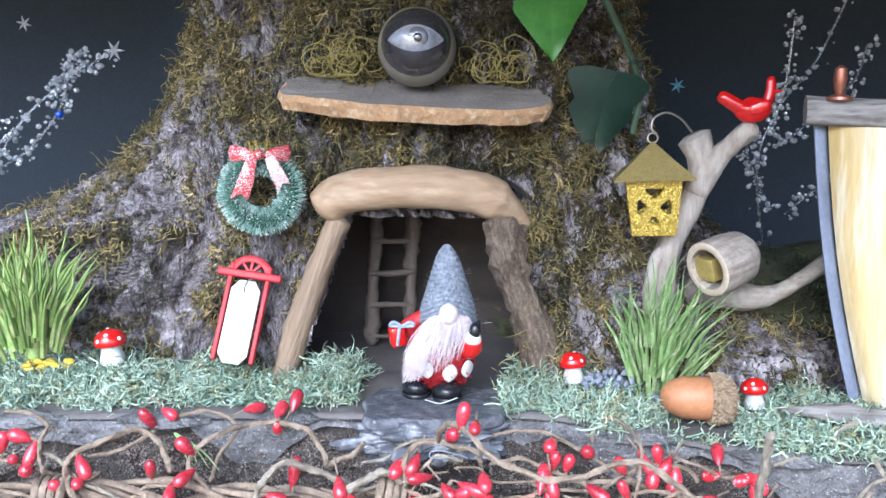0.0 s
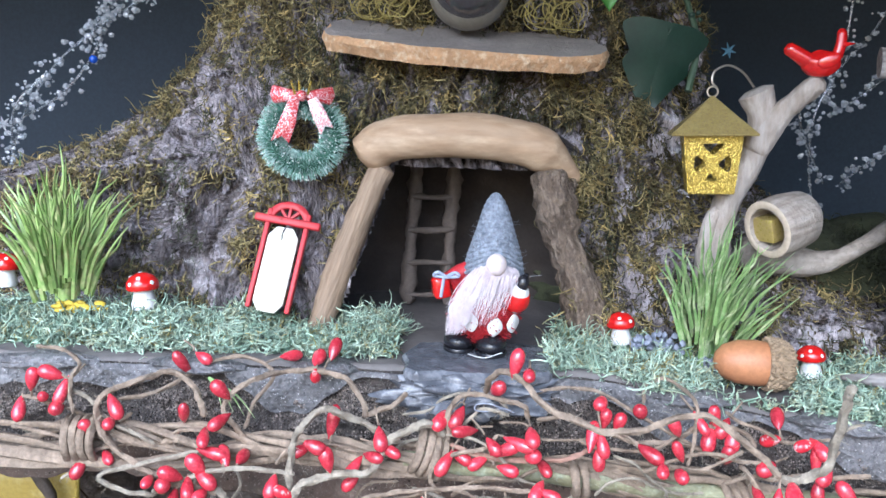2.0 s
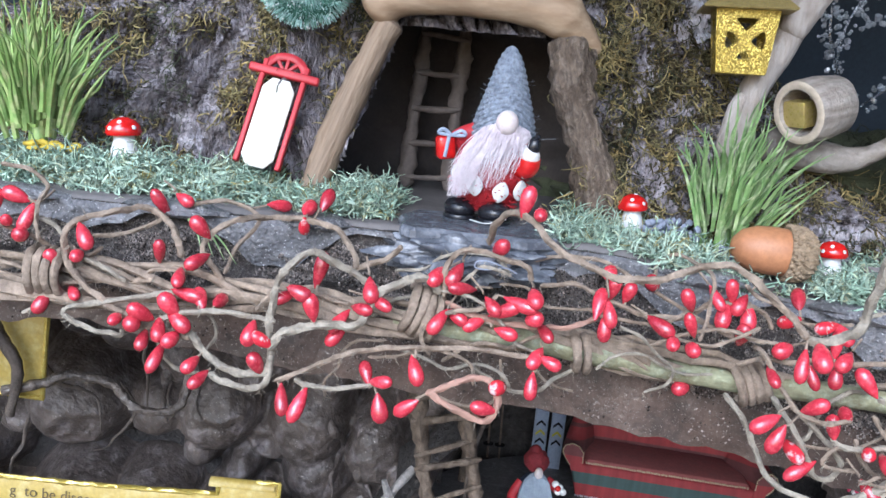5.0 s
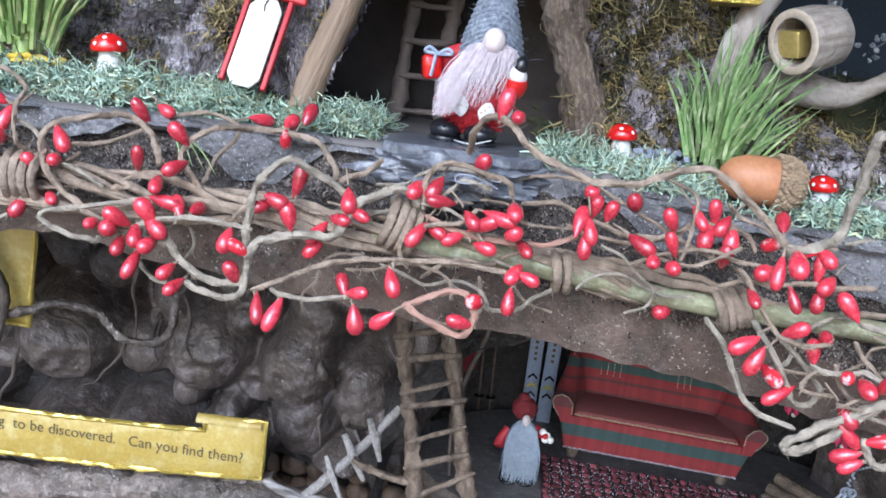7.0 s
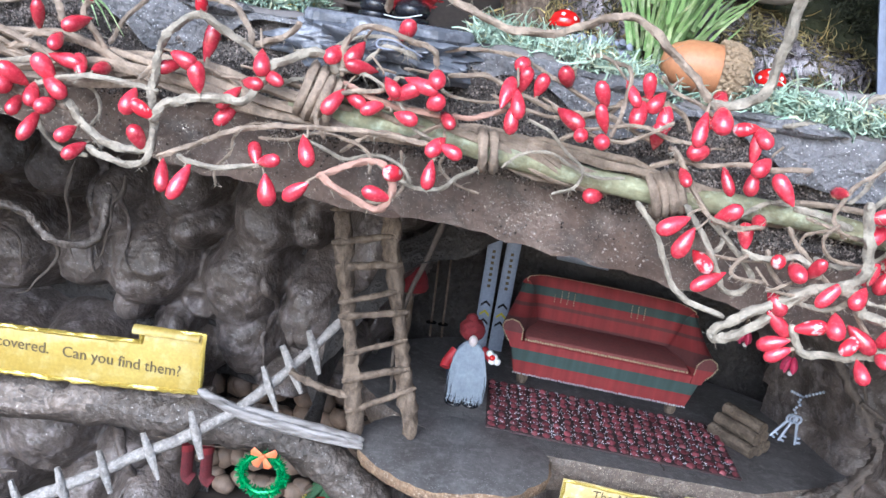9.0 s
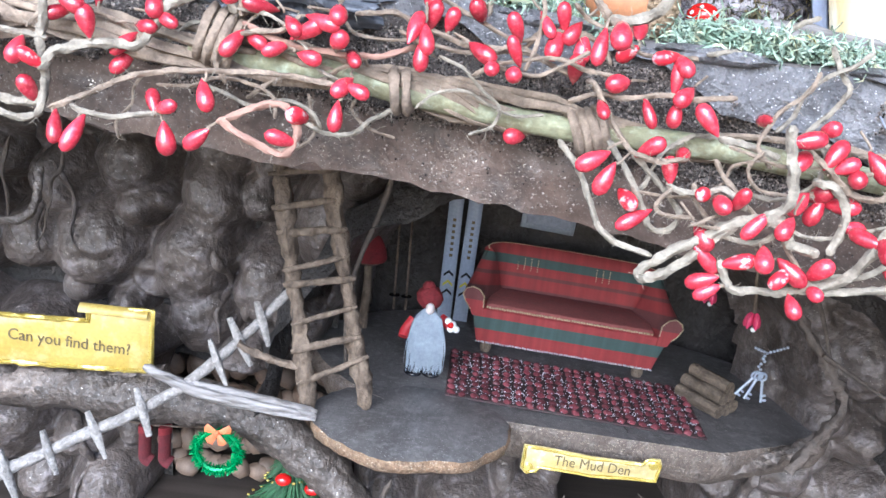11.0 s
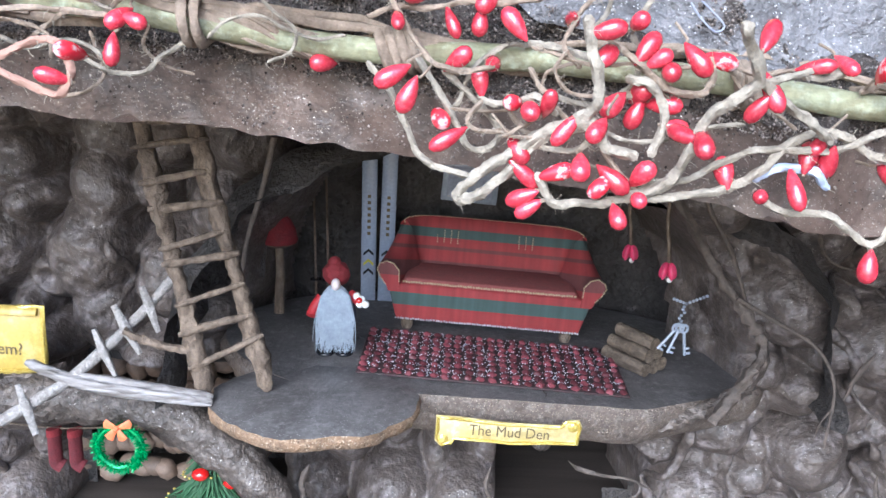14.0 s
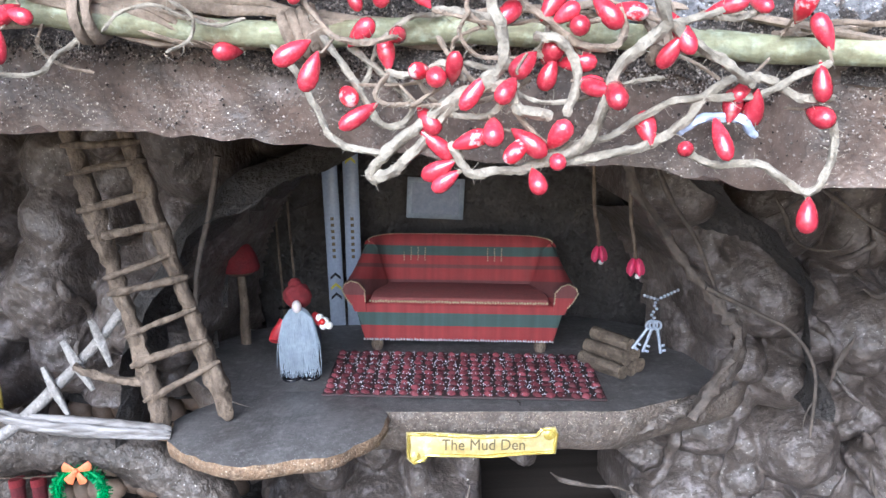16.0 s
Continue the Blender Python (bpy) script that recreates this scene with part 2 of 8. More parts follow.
DARK_GROUND = surface("dark_ground", (0.075, 0.060, 0.050), (0.040, 0.032, 0.027), 20, 0.6, bump=0.3, streak=(6, 90, 90, 0.4))
LEDGE_STONE = surface("pale_ledge_stone", (0.25, 0.245, 0.258), (0.08, 0.075, 0.076), 60, 0.40, bump=0.9, fine=420, depth=0.003, dark=0.55, c3=(0.29, 0.285, 0.29), speck=(0.5, 0.5, 0.5), speck_scale=3000, speck_share=0.02)
SHELF_TOP = surface("grey_slate_shelf", (0.34, 0.30, 0.275), (0.20, 0.175, 0.165), 60, 0.6, bump=0.6, depth=0.0012)
SHELF_EDGE = surface("sandstone_edge", (0.60, 0.36, 0.19), (0.38, 0.23, 0.12), 110, 0.85, bump=0.8, depth=0.0015, c3=(0.66, 0.52, 0.36))
DRIFT = surface("driftwood", (0.54, 0.49, 0.45), (0.36, 0.31, 0.27), 70, 0.75, bump=0.7, fine=400, depth=0.0015, stretch=(1, 1, 0.4), streak=(330, 330, 50, 0.22))
DRIFT_X = surface("driftwood_lengthwise", (0.40, 0.36, 0.32), (0.22, 0.185, 0.16), 70, 0.75, bump=0.7, fine=400, depth=0.0015, streak=(45, 330, 330, 0.25))
DRIFT_Y = surface("driftwood_log", (0.48, 0.43, 0.38), (0.30, 0.255, 0.22), 70, 0.75, bump=0.7, fine=400, depth=0.0015, streak=(330, 45, 330, 0.4))
DRIFT_CUT = surface("fresh_cut_wood", (0.62, 0.53, 0.42), (0.50, 0.41, 0.31), 90, 0.7, bump=0.4)
POST_TAN = surface("tan_post", (0.37, 0.275, 0.19), (0.22, 0.155, 0.105), 60, 0.75, bump=0.7, fine=400, depth=0.0015, stretch=(1, 1, 0.2), streak=(900, 900, 40, 0.20))
GRAIN = surface("soil_grains", (0.30, 0.255, 0.23), (0.10, 0.085, 0.075), 300, 0.14, bump=0, island=0.85)
DRIFT_TAN = surface("tan_driftwood", (0.47, 0.335, 0.22), (0.37, 0.255, 0.16), 45, 0.7, bump=0.4, fine=300, stretch=(0.3, 1, 1), c3=(0.52, 0.39, 0.265), streak=(45, 330, 330, 0.1))
DRIFT_GREY = surface("grey_driftwood", (0.40, 0.38, 0.37), (0.21, 0.19, 0.18), 70, 0.8, bump=0.8, depth=0.0015, stretch=(0.3, 1, 1), streak=(50, 420, 420, 0.55))
RUNG = surface("twig_wood", (0.27, 0.205, 0.15), (0.13, 0.095, 0.07), 90, 0.8, bump=0.9, depth=0.0015, dark=0.6, streak=(300, 300, 120, 0.5))
OLD_WOOD = surface("old_ladder_wood", (0.17, 0.135, 0.115), (0.10, 0.078, 0.066), 90, 0.8, bump=0.5)
ROOT = surface("root_wood", (0.175, 0.140, 0.118), (0.05, 0.039, 0.032), 70, 0.45, vary=0.3, dark=0.62, relief=0.0035, bump=0.8, fine=200, depth=0.0011, c3=(0.25, 0.21, 0.185), speck=(0.5, 0.48, 0.46), speck_scale=2000, speck_share=0.012, speck_metal=0.5)
ROOT_THIN = surface("thin_root", (0.155, 0.122, 0.10), (0.055, 0.042, 0.034), 120, 0.7, bump=0.8, depth=0.0012, dark=0.55)
FROST = surface("frosted_tip", (0.60, 0.72, 0.70), (0.34, 0.54, 0.48), 140, 0.5, bump=0, island=0.3)
# the den's shade is put into this dark colour, lifted slightly for haze
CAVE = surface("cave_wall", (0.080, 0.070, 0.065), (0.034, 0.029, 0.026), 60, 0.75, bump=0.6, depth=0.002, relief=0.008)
BRAID = surface("gold_braid", (0.62, 0.54, 0.36), (0.42, 0.34, 0.2), 300, 0.5, 0.2, bump=0.6, fine=900)
DEN_FLOOR = surface("den_floor", (0.165, 0.155, 0.152), (0.065, 0.059, 0.056), 55, 0.45, bump=0.6, fine=420, depth=0.0007, c3=(0.215, 0.205, 0.20), speck=(0.4, 0.4, 0.4), speck_scale=3200, speck_share=0.015, dark=0.6)
FLOOR_EDGE = surface("crumbly_floor_edge", (0.20, 0.155, 0.125), (0.085, 0.065, 0.052), 80, 0.5, bump=1.0, fine=520, depth=0.0018, dark=0.55, c3=(0.25, 0.215, 0.19), speck=(0.6, 0.52, 0.42), speck_scale=2800, speck_share=0.04, speck_metal=0.4)
BARK_EDGE = surface("wood_slice_edge", (0.34, 0.21, 0.12), (0.13, 0.085, 0.055), 130, 0.6, bump=1.0, fine=700, depth=0.002, dark=0.55, c3=(0.42, 0.30, 0.19), speck=(0.6, 0.5, 0.38), speck_scale=2400, speck_share=0.05, speck_metal=0.3)
VINE = surface("twisted_paper_vine", (0.36, 0.28, 0.21), (0.17, 0.125, 0.09), 220, 0.85, bump=0.8, fine=900, depth=0.0008, dark=0.68, contrast=0.2)
VINE_PALE = surface("pale_vine", (0.39, 0.345, 0.275), (0.20, 0.17, 0.13), 220, 0.85, bump=0.8, fine=900, depth=0.0008, dark=0.7, contrast=0.2)
VINE_PINK = surface("pinkish_vine", (0.42, 0.24, 0.18), (0.28, 0.16, 0.12), 120, 0.8, bump=0.5, fine=700)
VINE_GREEN = surface("green_wrapped_stem", (0.40, 0.42, 0.27), (0.24, 0.21, 0.11), 90, 0.75, bump=0.6, fine=500, c3=(0.48, 0.52, 0.38), dark=0.6, streak=(60, 300, 300, 0.35))
BERRY = surface("berry_red", (0.62, 0.045, 0.072), (0.36, 0.018, 0.032), 230, 0.25, bump=0.4, coat=0.7, vary=0.30, c3=(0.66, 0.075, 0.10))
BERRY_WORN = surface("worn_berry", (0.66, 0.03, 0.05), (0.78, 0.62, 0.62), 260, 0.25, bump=0.1, coat=0.5, mid=0.40, contrast=0.06)
RED = surface("red_gloss", (0.68, 0.016, 0.014), (0.50, 0.01, 0.01), 80, 0.18, bump=0.05, coat=0.6)
RED_MATT = surface("red_matt", (0.55, 0.035, 0.045), (0.38, 0.02, 0.028), 160, 0.5, bump=0.3)
RED_GLITTER = surface("red_glitter_ribbon", (0.60, 0.03, 0.04), (0.40, 0.02, 0.025), 90, 0.4, bump=0.2, speck=(0.9, 0.7, 0.72), speck_scale=3200, speck_share=0.22, speck_metal=0.3)
PINK_GLITTER = surface("frosted_ribbon", (0.70, 0.28, 0.30), (0.6, 0.12, 0.15), 150, 0.4, bump=0.2, speck=(0.9, 0.85, 0.85), speck_scale=3200, speck_share=0.45, speck_metal=0.2)
WHITE = surface("white_paint", (0.82, 0.82, 0.80), (0.74, 0.74, 0.73), 80, 0.45, bump=0.1)
CREAM = surface("cream_board", (0.84, 0.83, 0.74), (0.78, 0.77, 0.68), 70, 0.55, bump=0.1)
FLESH = surface("pale_clay", (0.72, 0.64, 0.63), (0.66, 0.55, 0.54), 80, 0.5, bump=0.1, subsurface=0.1)
BEARD = surface("white_fibre", (0.80, 0.74, 0.77), (0.68, 0.58, 0.63), 160, 0.9, bump=0.2)
BEARD_BLUE = surface("bluish_fibre", (0.37, 0.43, 0.50), (0.26, 0.31, 0.38), 160, 0.9, bump=0.2)
KNIT = surface("grey_knit", (0.40, 0.45, 0.53), (0.17, 0.195, 0.25), 420, 0.95, dark=0.45, bump=1.0, fine=700, depth=0.0012)
BLACK = surface("black_gloss", (0.012, 0.012, 0.015), (0.02, 0.02, 0.025), 80, 0.25, bump=0.05)
GOLD_GLITTER = surface("gold_glitter", (0.38, 0.26, 0.03), (0.20, 0.125, 0.012), 260, 0.4, 0.4, bump=1.0, fine=1000, depth=0.0004, speck=(0.90, 0.74, 0.18), speck_scale=3600, speck_share=0.26, speck_metal=0.75)
ROOF_GLITTER = surface("dull_gold_glitter", (0.36, 0.28, 0.11), (0.24, 0.175, 0.06), 260, 0.5, 0.25, bump=0.8, fine=1000, depth=0.0004, speck=(0.85, 0.68, 0.26), speck_scale=3600, speck_share=0.2, speck_metal=0.6)
GOLD_CARD = surface("tarnished_gold_card", (0.48, 0.37, 0.12), (0.36, 0.27, 0.10), 90, 0.45, 0.3, bump=0.2, speck=(0.85, 0.7, 0.2), speck_scale=1500, speck_share=0.12, speck_metal=0.6)
PAPER = surface("yellow_parchment", (0.52, 0.40, 0.11), (0.42, 0.29, 0.055), 30, 0.5, bump=0.1, c3=(0.58, 0.48, 0.20))
PAPER_EDGE = surface("gold_glitter_edge", (0.40, 0.28, 0.04), (0.28, 0.19, 0.025), 200, 0.35, 0.3, bump=0.6, speck=(0.95, 0.8, 0.25), speck_scale=3000, speck_share=0.35, speck_metal=0.6)
INK = surface("brown_ink", (0.10, 0.075, 0.04), (0.17, 0.13, 0.065), 200, 0.8, bump=0)
GRASS = surface("plastic_grass", (0.36, 0.50, 0.16), (0.14, 0.26, 0.06), 55, 0.35, bump=0.1, vary=0.4, c3=(0.52, 0.54, 0.26))
GRASS_BLUE = surface("plastic_grass_cool", (0.30, 0.43, 0.17), (0.11, 0.23, 0.07), 55, 0.35, bump=0.1, vary=0.4, c3=(0.55, 0.60, 0.38))
IVY = surface("ivy_leaf_green", (0.10, 0.30, 0.05), (0.055, 0.19, 0.03), 60, 0.4, bump=0.2)
IVY_STEM = surface("ivy_stem", (0.075, 0.125, 0.075), (0.04, 0.07, 0.04), 90, 0.6, bump=0.4)
# ivy green again, with the shade by the trunk put into the colour
IVY_SHADED = surface("shaded_ivy_leaf", (0.018, 0.052, 0.034), (0.010, 0.030, 0.020), 60, 0.45, bump=0.2)
ACORN = surface("acorn_shell", (0.50, 0.225, 0.105), (0.38, 0.16, 0.075), 50, 0.5, bump=0.2)
ACORN_CAP = surface("acorn_cap", (0.38, 0.28, 0.18), (0.22, 0.155, 0.095), 240, 0.9, bump=0.8)
GLASS = surface("clear_crystal", (0.86, 0.90, 0.96), (0.75, 0.80, 0.88), 40, 0.03, bump=0, glass=0.62, coat=0.8)
CRYSTAL_STEM = surface("frosted_stem", (0.75, 0.8, 0.86), (0.6, 0.65, 0.72), 120, 0.12, bump=0.2, glass=0.85)
BLUE_GEM = surface("blue_gem", (0.02, 0.10, 0.6), (0.01, 0.06, 0.4), 90, 0.1, bump=0, coat=0.5)
CYAN_GEM = surface("cyan_gem", (0.25, 0.5, 0.7), (0.15, 0.35, 0.55), 90, 0.15, bump=0, coat=0.5)
ORB_RIM = surface("grey_clay_rim", (0.27, 0.25, 0.20), (0.19, 0.17, 0.14), 70, 0.35, bump=0.1)
ORB_DARK = surface("dark_glass_orb", (0.06, 0.056, 0.058), (0.035, 0.033, 0.036), 60, 0.08, bump=0.0, coat=1.0)
ORB_EYE = surface("grey_glass_eye", (0.36, 0.37, 0.43), (0.17, 0.175, 0.21), 220, 0.22, bump=0.1, coat=1.0)
ORB_IRIS = surface("grey_glass_iris", (0.17, 0.175, 0.20), (0.08, 0.082, 0.10), 300, 0.2, bump=0.2, coat=0.6)
BACKCLOTH = surface("night_backcloth", (0.036, 0.052, 0.076), (0.022, 0.033, 0.050), 3, 0.9, bump=0)
BEADS = surface("rug_beads", (0.22, 0.055, 0.066), (0.09, 0.020, 0.027), 300, 0.45, bump=0.5, coat=0.1, vary=0.5)
RUG_BASE = surface("rug_weave", (0.03, 0.032, 0.03), (0.05, 0.014, 0.018), 240, 0.7, bump=0.6)
SILVER = surface("silver_paint", (0.66, 0.69, 0.74), (0.5, 0.53, 0.58), 150, 0.35, 0.4, bump=0.2)
SKI = surface("pale_ski", (0.36, 0.42, 0.54), (0.29, 0.34, 0.45), 60, 0.35, bump=0.1)
YELLOW = surface("yellow_print", (0.62, 0.55, 0.05), (0.5, 0.42, 0.03), 90, 0.4, bump=0)
TINSEL = surface("green_tinsel", (0.02, 0.42, 0.14), (0.01, 0.25, 0.08), 300, 0.25, 0.5, bump=0.3)
ORANGE = surface("orange_ribbon", (0.85, 0.22, 0.09), (0.7, 0.16, 0.06), 120, 0.5, bump=0.3)
FIR = surface("fir_needles", (0.03, 0.12, 0.045), (0.015, 0.06, 0.02), 160, 0.7, bump=0.3)
COPPER = surface("copper_finial", (0.40, 0.16, 0.10), (0.28, 0.10, 0.07), 120, 0.3, 0.5, bump=0.1)
SHADOW_EDGE = surface("shadow_side_edge", (0.26, 0.30, 0.40), (0.14, 0.16, 0.23), 60, 0.6, bump=0.3)
FROST_GREEN = surface("frosted_bristle", (0.22, 0.42, 0.33), (0.12, 0.29, 0.21), 140, 0.6, bump=0.1, c3=(0.62, 0.74, 0.72), island=0.35)
PINK = surface("pink_blossom", (0.70, 0.06, 0.16), (0.55, 0.03, 0.10), 150, 0.4, bump=0.1)
WIRE = surface("bare_wire", (0.5, 0.46, 0.40), (0.35, 0.32, 0.28), 90, 0.35, 0.7, bump=0)
PEBBLE = surface("brown_pebble", (0.26, 0.18, 0.13), (0.14, 0.10, 0.075), 1.6, 0.6, bump=0.5, fine=11, vary=0.3)
BURL = surface("root_burl", (0.170, 0.138, 0.120), (0.055, 0.042, 0.035), 34, 0.50, dark=0.55, relief=0.0030, bump=0.8, fine=300, depth=0.0010, c3=(0.235, 0.20, 0.195), speck=(0.45, 0.42, 0.40), speck_scale=2200, speck_share=0.014, speck_metal=0.4)
SCROLL_PAPER = surface("streaked_parchment", (0.74, 0.68, 0.52), (0.55, 0.40, 0.16), 34, 0.55, bump=0.1, stretch=(1, 1, 0.12), c3=(0.80, 0.77, 0.68), contrast=0.14)
KEY_METAL = surface("dull_blue_silver", (0.42, 0.47, 0.55), (0.30, 0.34, 0.42), 150, 0.4, 0.3, bump=0.3)
POST_BARK = surface("rough_post_bark", (0.30, 0.225, 0.165), (0.12, 0.085, 0.062), 170, 0.85, bump=1.0, fine=520, depth=0.003, dark=0.5, stretch=(1, 1, 0.5), c3=(0.36, 0.29, 0.23), streak=(360, 360, 80, 0.45))
SIGN_PAPER = surface("cream_sign_paper", (0.55, 0.47, 0.25), (0.45, 0.33, 0.09), 60, 0.5, bump=0.1, c3=(0.66, 0.59, 0.38), speck=(0.85, 0.72, 0.3), speck_scale=2200, speck_share=0.03, speck_metal=0.4)
POLE_WOOD = surface("weathered_pole", (0.36, 0.335, 0.315), (0.19, 0.17, 0.155), 130, 0.8, bump=0.9, fine=520, depth=0.0016, dark=0.6, c3=(0.42, 0.40, 0.38))
LOG_WOOD = surface("twig_log", (0.24, 0.185, 0.135), (0.10, 0.075, 0.055), 90, 0.8, bump=0.9, depth=0.0016, dark=0.6, streak=(330, 70, 330, 0.5))


def banded(name, bands, fine=500.0):
    """Woven cloth with stripes: bands of (height from the thing's base, colour), and crossing threads."""
    mt = surface(name, (0.5, 0.02, 0.03), (0.4, 0.02, 0.03), 200, 0.85, bump=0.5, fine=fine, depth=0.0004)
    nt = mt.node_tree
    nd, ln = nt.nodes, nt.links
    tc = nd.new("ShaderNodeTexCoord")
    sep = nd.new("ShaderNodeSeparateXYZ")
    ln.new(tc.outputs["Object"], sep.inputs[0])
    mr = nd.new("ShaderNodeMapRange")
    mr.inputs["From Min"].default_value, mr.inputs["From Max"].default_value = 0.0, bands[-1][0]
    ramp = nd.new("ShaderNodeValToRGB")
    ramp.color_ramp.interpolation = "CONSTANT"
    while len(ramp.color_ramp.elements) < len(bands):
        ramp.color_ramp.elements.new(0.5)
    for e, (h, c) in zip(ramp.color_ramp.elements, bands):
        e.position, e.color = h / bands[-1][0], rgb(c)
    # the stripes run on over the seat: depth counts as height
    add = nd.new("ShaderNodeMath")
    add.operation = "ADD"
    ln.new(sep.outputs["Z"], add.inputs[0])
    mul = nd.new("ShaderNodeMath")
    mul.operation, mul.inputs[1].default_value = "MULTIPLY", 0.25
    ln.new(sep.outputs["Y"], mul.inputs[0])
    ln.new(mul.outputs[0], add.inputs[1])
    ln.new(add.outputs[0], mr.inputs["Value"])
    ln.new(mr.outputs[0], ramp.inputs[0])
    wv = nd.new("ShaderNodeTexNoise")
    wv.inputs["Scale"].default_value = 60.0
    stretch = nd.new("ShaderNodeMapping")
    stretch.inputs["Scale"].default_value = (4.0, 0.05, 0.05)
    ln.new(tc.outputs["Object"], stretch.inputs[0])
    ln.new(stretch.outputs[0], wv.inputs["Vector"])
    mix = nd.new("ShaderNodeMix")
    mix.data_type, mix.blend_type = "RGBA", "MULTIPLY"
    mix.inputs[0].default_value = 0.55
    ln.new(ramp.outputs[0], mix.inputs[6])
    gain = nd.new("ShaderNodeMapRange")
    gain.inputs["From Min"].default_value, gain.inputs["From Max"].default_value, gain.inputs["To Min"].default_value, gain.inputs["To Max"].default_value = 0.35, 0.65, 0.72, 1.15
    ln.new(wv.outputs["Fac"], gain.inputs["Value"])
    ln.new(gain.outputs[0], mix.inputs[7])
    ln.new(mix.outputs[2], nd["Principled BSDF"].inputs["Base Color"])
    return mt


CRIMSON, TEAL, DUSK = (0.235, 0.031, 0.033), (0.042, 0.074, 0.070), (0.115, 0.037, 0.037)
PLAID = banded("striped_upholstery", [(0.0, CRIMSON), (0.0115, TEAL), (0.0195, CRIMSON), (0.030, DUSK), (0.040, CRIMSON), (0.0475, DUSK), (0.0500, CRIMSON), (0.0560, TEAL), (0.0625, CRIMSON), (0.09, CRIMSON)])
SEAT_CLOTH = surface("worn_maroon_cloth", (0.36, 0.10, 0.095), (0.24, 0.075, 0.070), 160, 0.85, bump=0.5, fine=600)


# ---- the large structure ----
DECK, LIP = 0.337, 0.2745


def front_y(x):
    """Where the deck's front edge runs."""
    k = min(max((x - 0.03) / 0.20, 0.0), 1.2)
    return 0.326 - 0.036 * k * k * (3 - 2 * min(k, 1.0)) + 0.005 * noise.noise((x * 22, 0.3, 0)) + 0.002 * noise.noise((x * 90, 1.3, 0))


def drop(x):
    """The ledge lies lower beside the acorn."""
    k = min(max((x - 0.045) / 0.06, 0.0), 1.0)
    return 0.0085 * k * k * (3 - 2 * k)


def den_z(x):
    """The den's floor falls a little towards its woodpile."""
    return 0.1215 - 0.035 * (x - 0.03)


# added ground, toned dark so that little light bounces up under the ledge
solid("ground", sheet(8, 8, lambda u, v: (-1.1 + 2.2 * u, -1.25 + 2.1 * v, 0.0)), DARK_GROUND, "plain dark ground added under the display", "ground", kind="structure")
solid("backdrop", block(1.66, 0.03, 0.272, 0.004), BACKCLOTH, "plain dark navy night backcloth behind the tree", "backdrop", at=(-0.25, 0.665, DECK - 0.01), kind="structure")
# two boards out of view, added to block light from above
solid("ceiling", block(0.80, 0.70, 0.02, 0.003), BACKCLOTH, "unseen dark board added overhead to shade trunk and right", "ceiling", at=(0.23, 0.43, 0.61), kind="structure")
solid("ceiling", block(0.90, 0.42, 0.02, 0.003), BACKCLOTH, "unseen dark strip added overhead to shade the left backcloth", "ceiling", at=(-0.63, 0.475, 0.61), kind="structure")

# side panels out of view, added to cut the light from the sides
for name, x, long in (("wall_left", -1.085, 0.50), ("wall_right", 0.51, 0.86)):
    solid(name, block(0.02, long, 0.608, 0.003), BACKCLOTH, "unseen dark side panel added to hold back side light", "wall", at=(x, 0.68 - long / 2, 0.001), kind="structure")


def deck_top(u, v):
    x = -0.46 + 0.95 * u
    y = front_y(x) + 0.003 + (0.65 - front_y(x)) * v ** 1.6
    z = DECK - drop(x) - 0.002 * (1 - min(v * 30, 1)) + 0.0022 * noise.noise((x * 30, y * 30, 0)) + 0.001 * noise.noise((x * 120, y * 120, 2))
    return x, y, z


def deck_face(u, v):
    x = -0.46 + 0.95 * u
    low = LIP + 0.10 * min(max(0.0, -x), 0.165) - 0.085 * min(max(0.0, x - 0.03), 0.26) + 0.004 * noise.noise((x * 25, 7, 0)) + 0.0015 * noise.noise((x * 120, 7, 0))
    z = DECK - drop(x) - 0.002 + (low - DECK + drop(x)) * v
    bulge = 0.006 * math.sin(math.pi * min(v * 1.1, 1)) - 0.004 * v
    lumps = 0.010 * noise.noise((x * 45, z * 45, 4)) + 0.005 * noise.noise((x * 130, z * 130, 1)) + 0.0022 * noise.noise((x * 380, z * 380, 6))
    return x, front_y(x) + 0.003 - bulge - lumps * min(1, v * 6), z


def deck_under(u, v):
    x = -0.46 + 0.95 * u
    a = Vector(deck_face(u, 1.0))
    y = a.y + (0.84 - a.y) * v ** 1.5
    return x, y, a.z + min(v * 40, 1) * (0.003 + 0.004 * noise.noise((x * 40, y * 40, 0)))


deck = thing("deck", (0, 0.32, DECK), "dark stone ledge with a rough glittery soil front", "ledge", kind="structure")
part("deck_top", shift(sheet(240, 60, deck_top), (0, -0.32, -DECK)), FLAGSTONE, deck, "flat dusty bluish-grey stone top")
part("deck_front", shift(sheet(560, 32, lambda u, v: deck_face(u, v * (0.60 + 0.05 * noise.noise((u * 40, 3, 0)) + 0.02 * noise.noise((u * 160, 5, 0))))), (0, -0.32, -DECK)), SOIL, deck, "crumbly dark soil with glitter")
part("deck_board", shift(sheet(300, 10, lambda u, v: Vector(deck_face(u, 0.50 + 0.5 * v)) * 0.25 + Vector((deck_face(u, 1.0)[0], front_y(-0.46 + 0.95 * u) + 0.0035 + 0.001 * v, deck_face(u, 0.50 + 0.5 * v)[2])) * 0.75), (0, -0.32, -DECK)), UNDER, deck, "brown glittery lower board edge")
part("deck_underside", shift(sheet(200, 20, deck_under), (0, -0.32, -DECK)), UNDER, deck, "brown glittery underside")

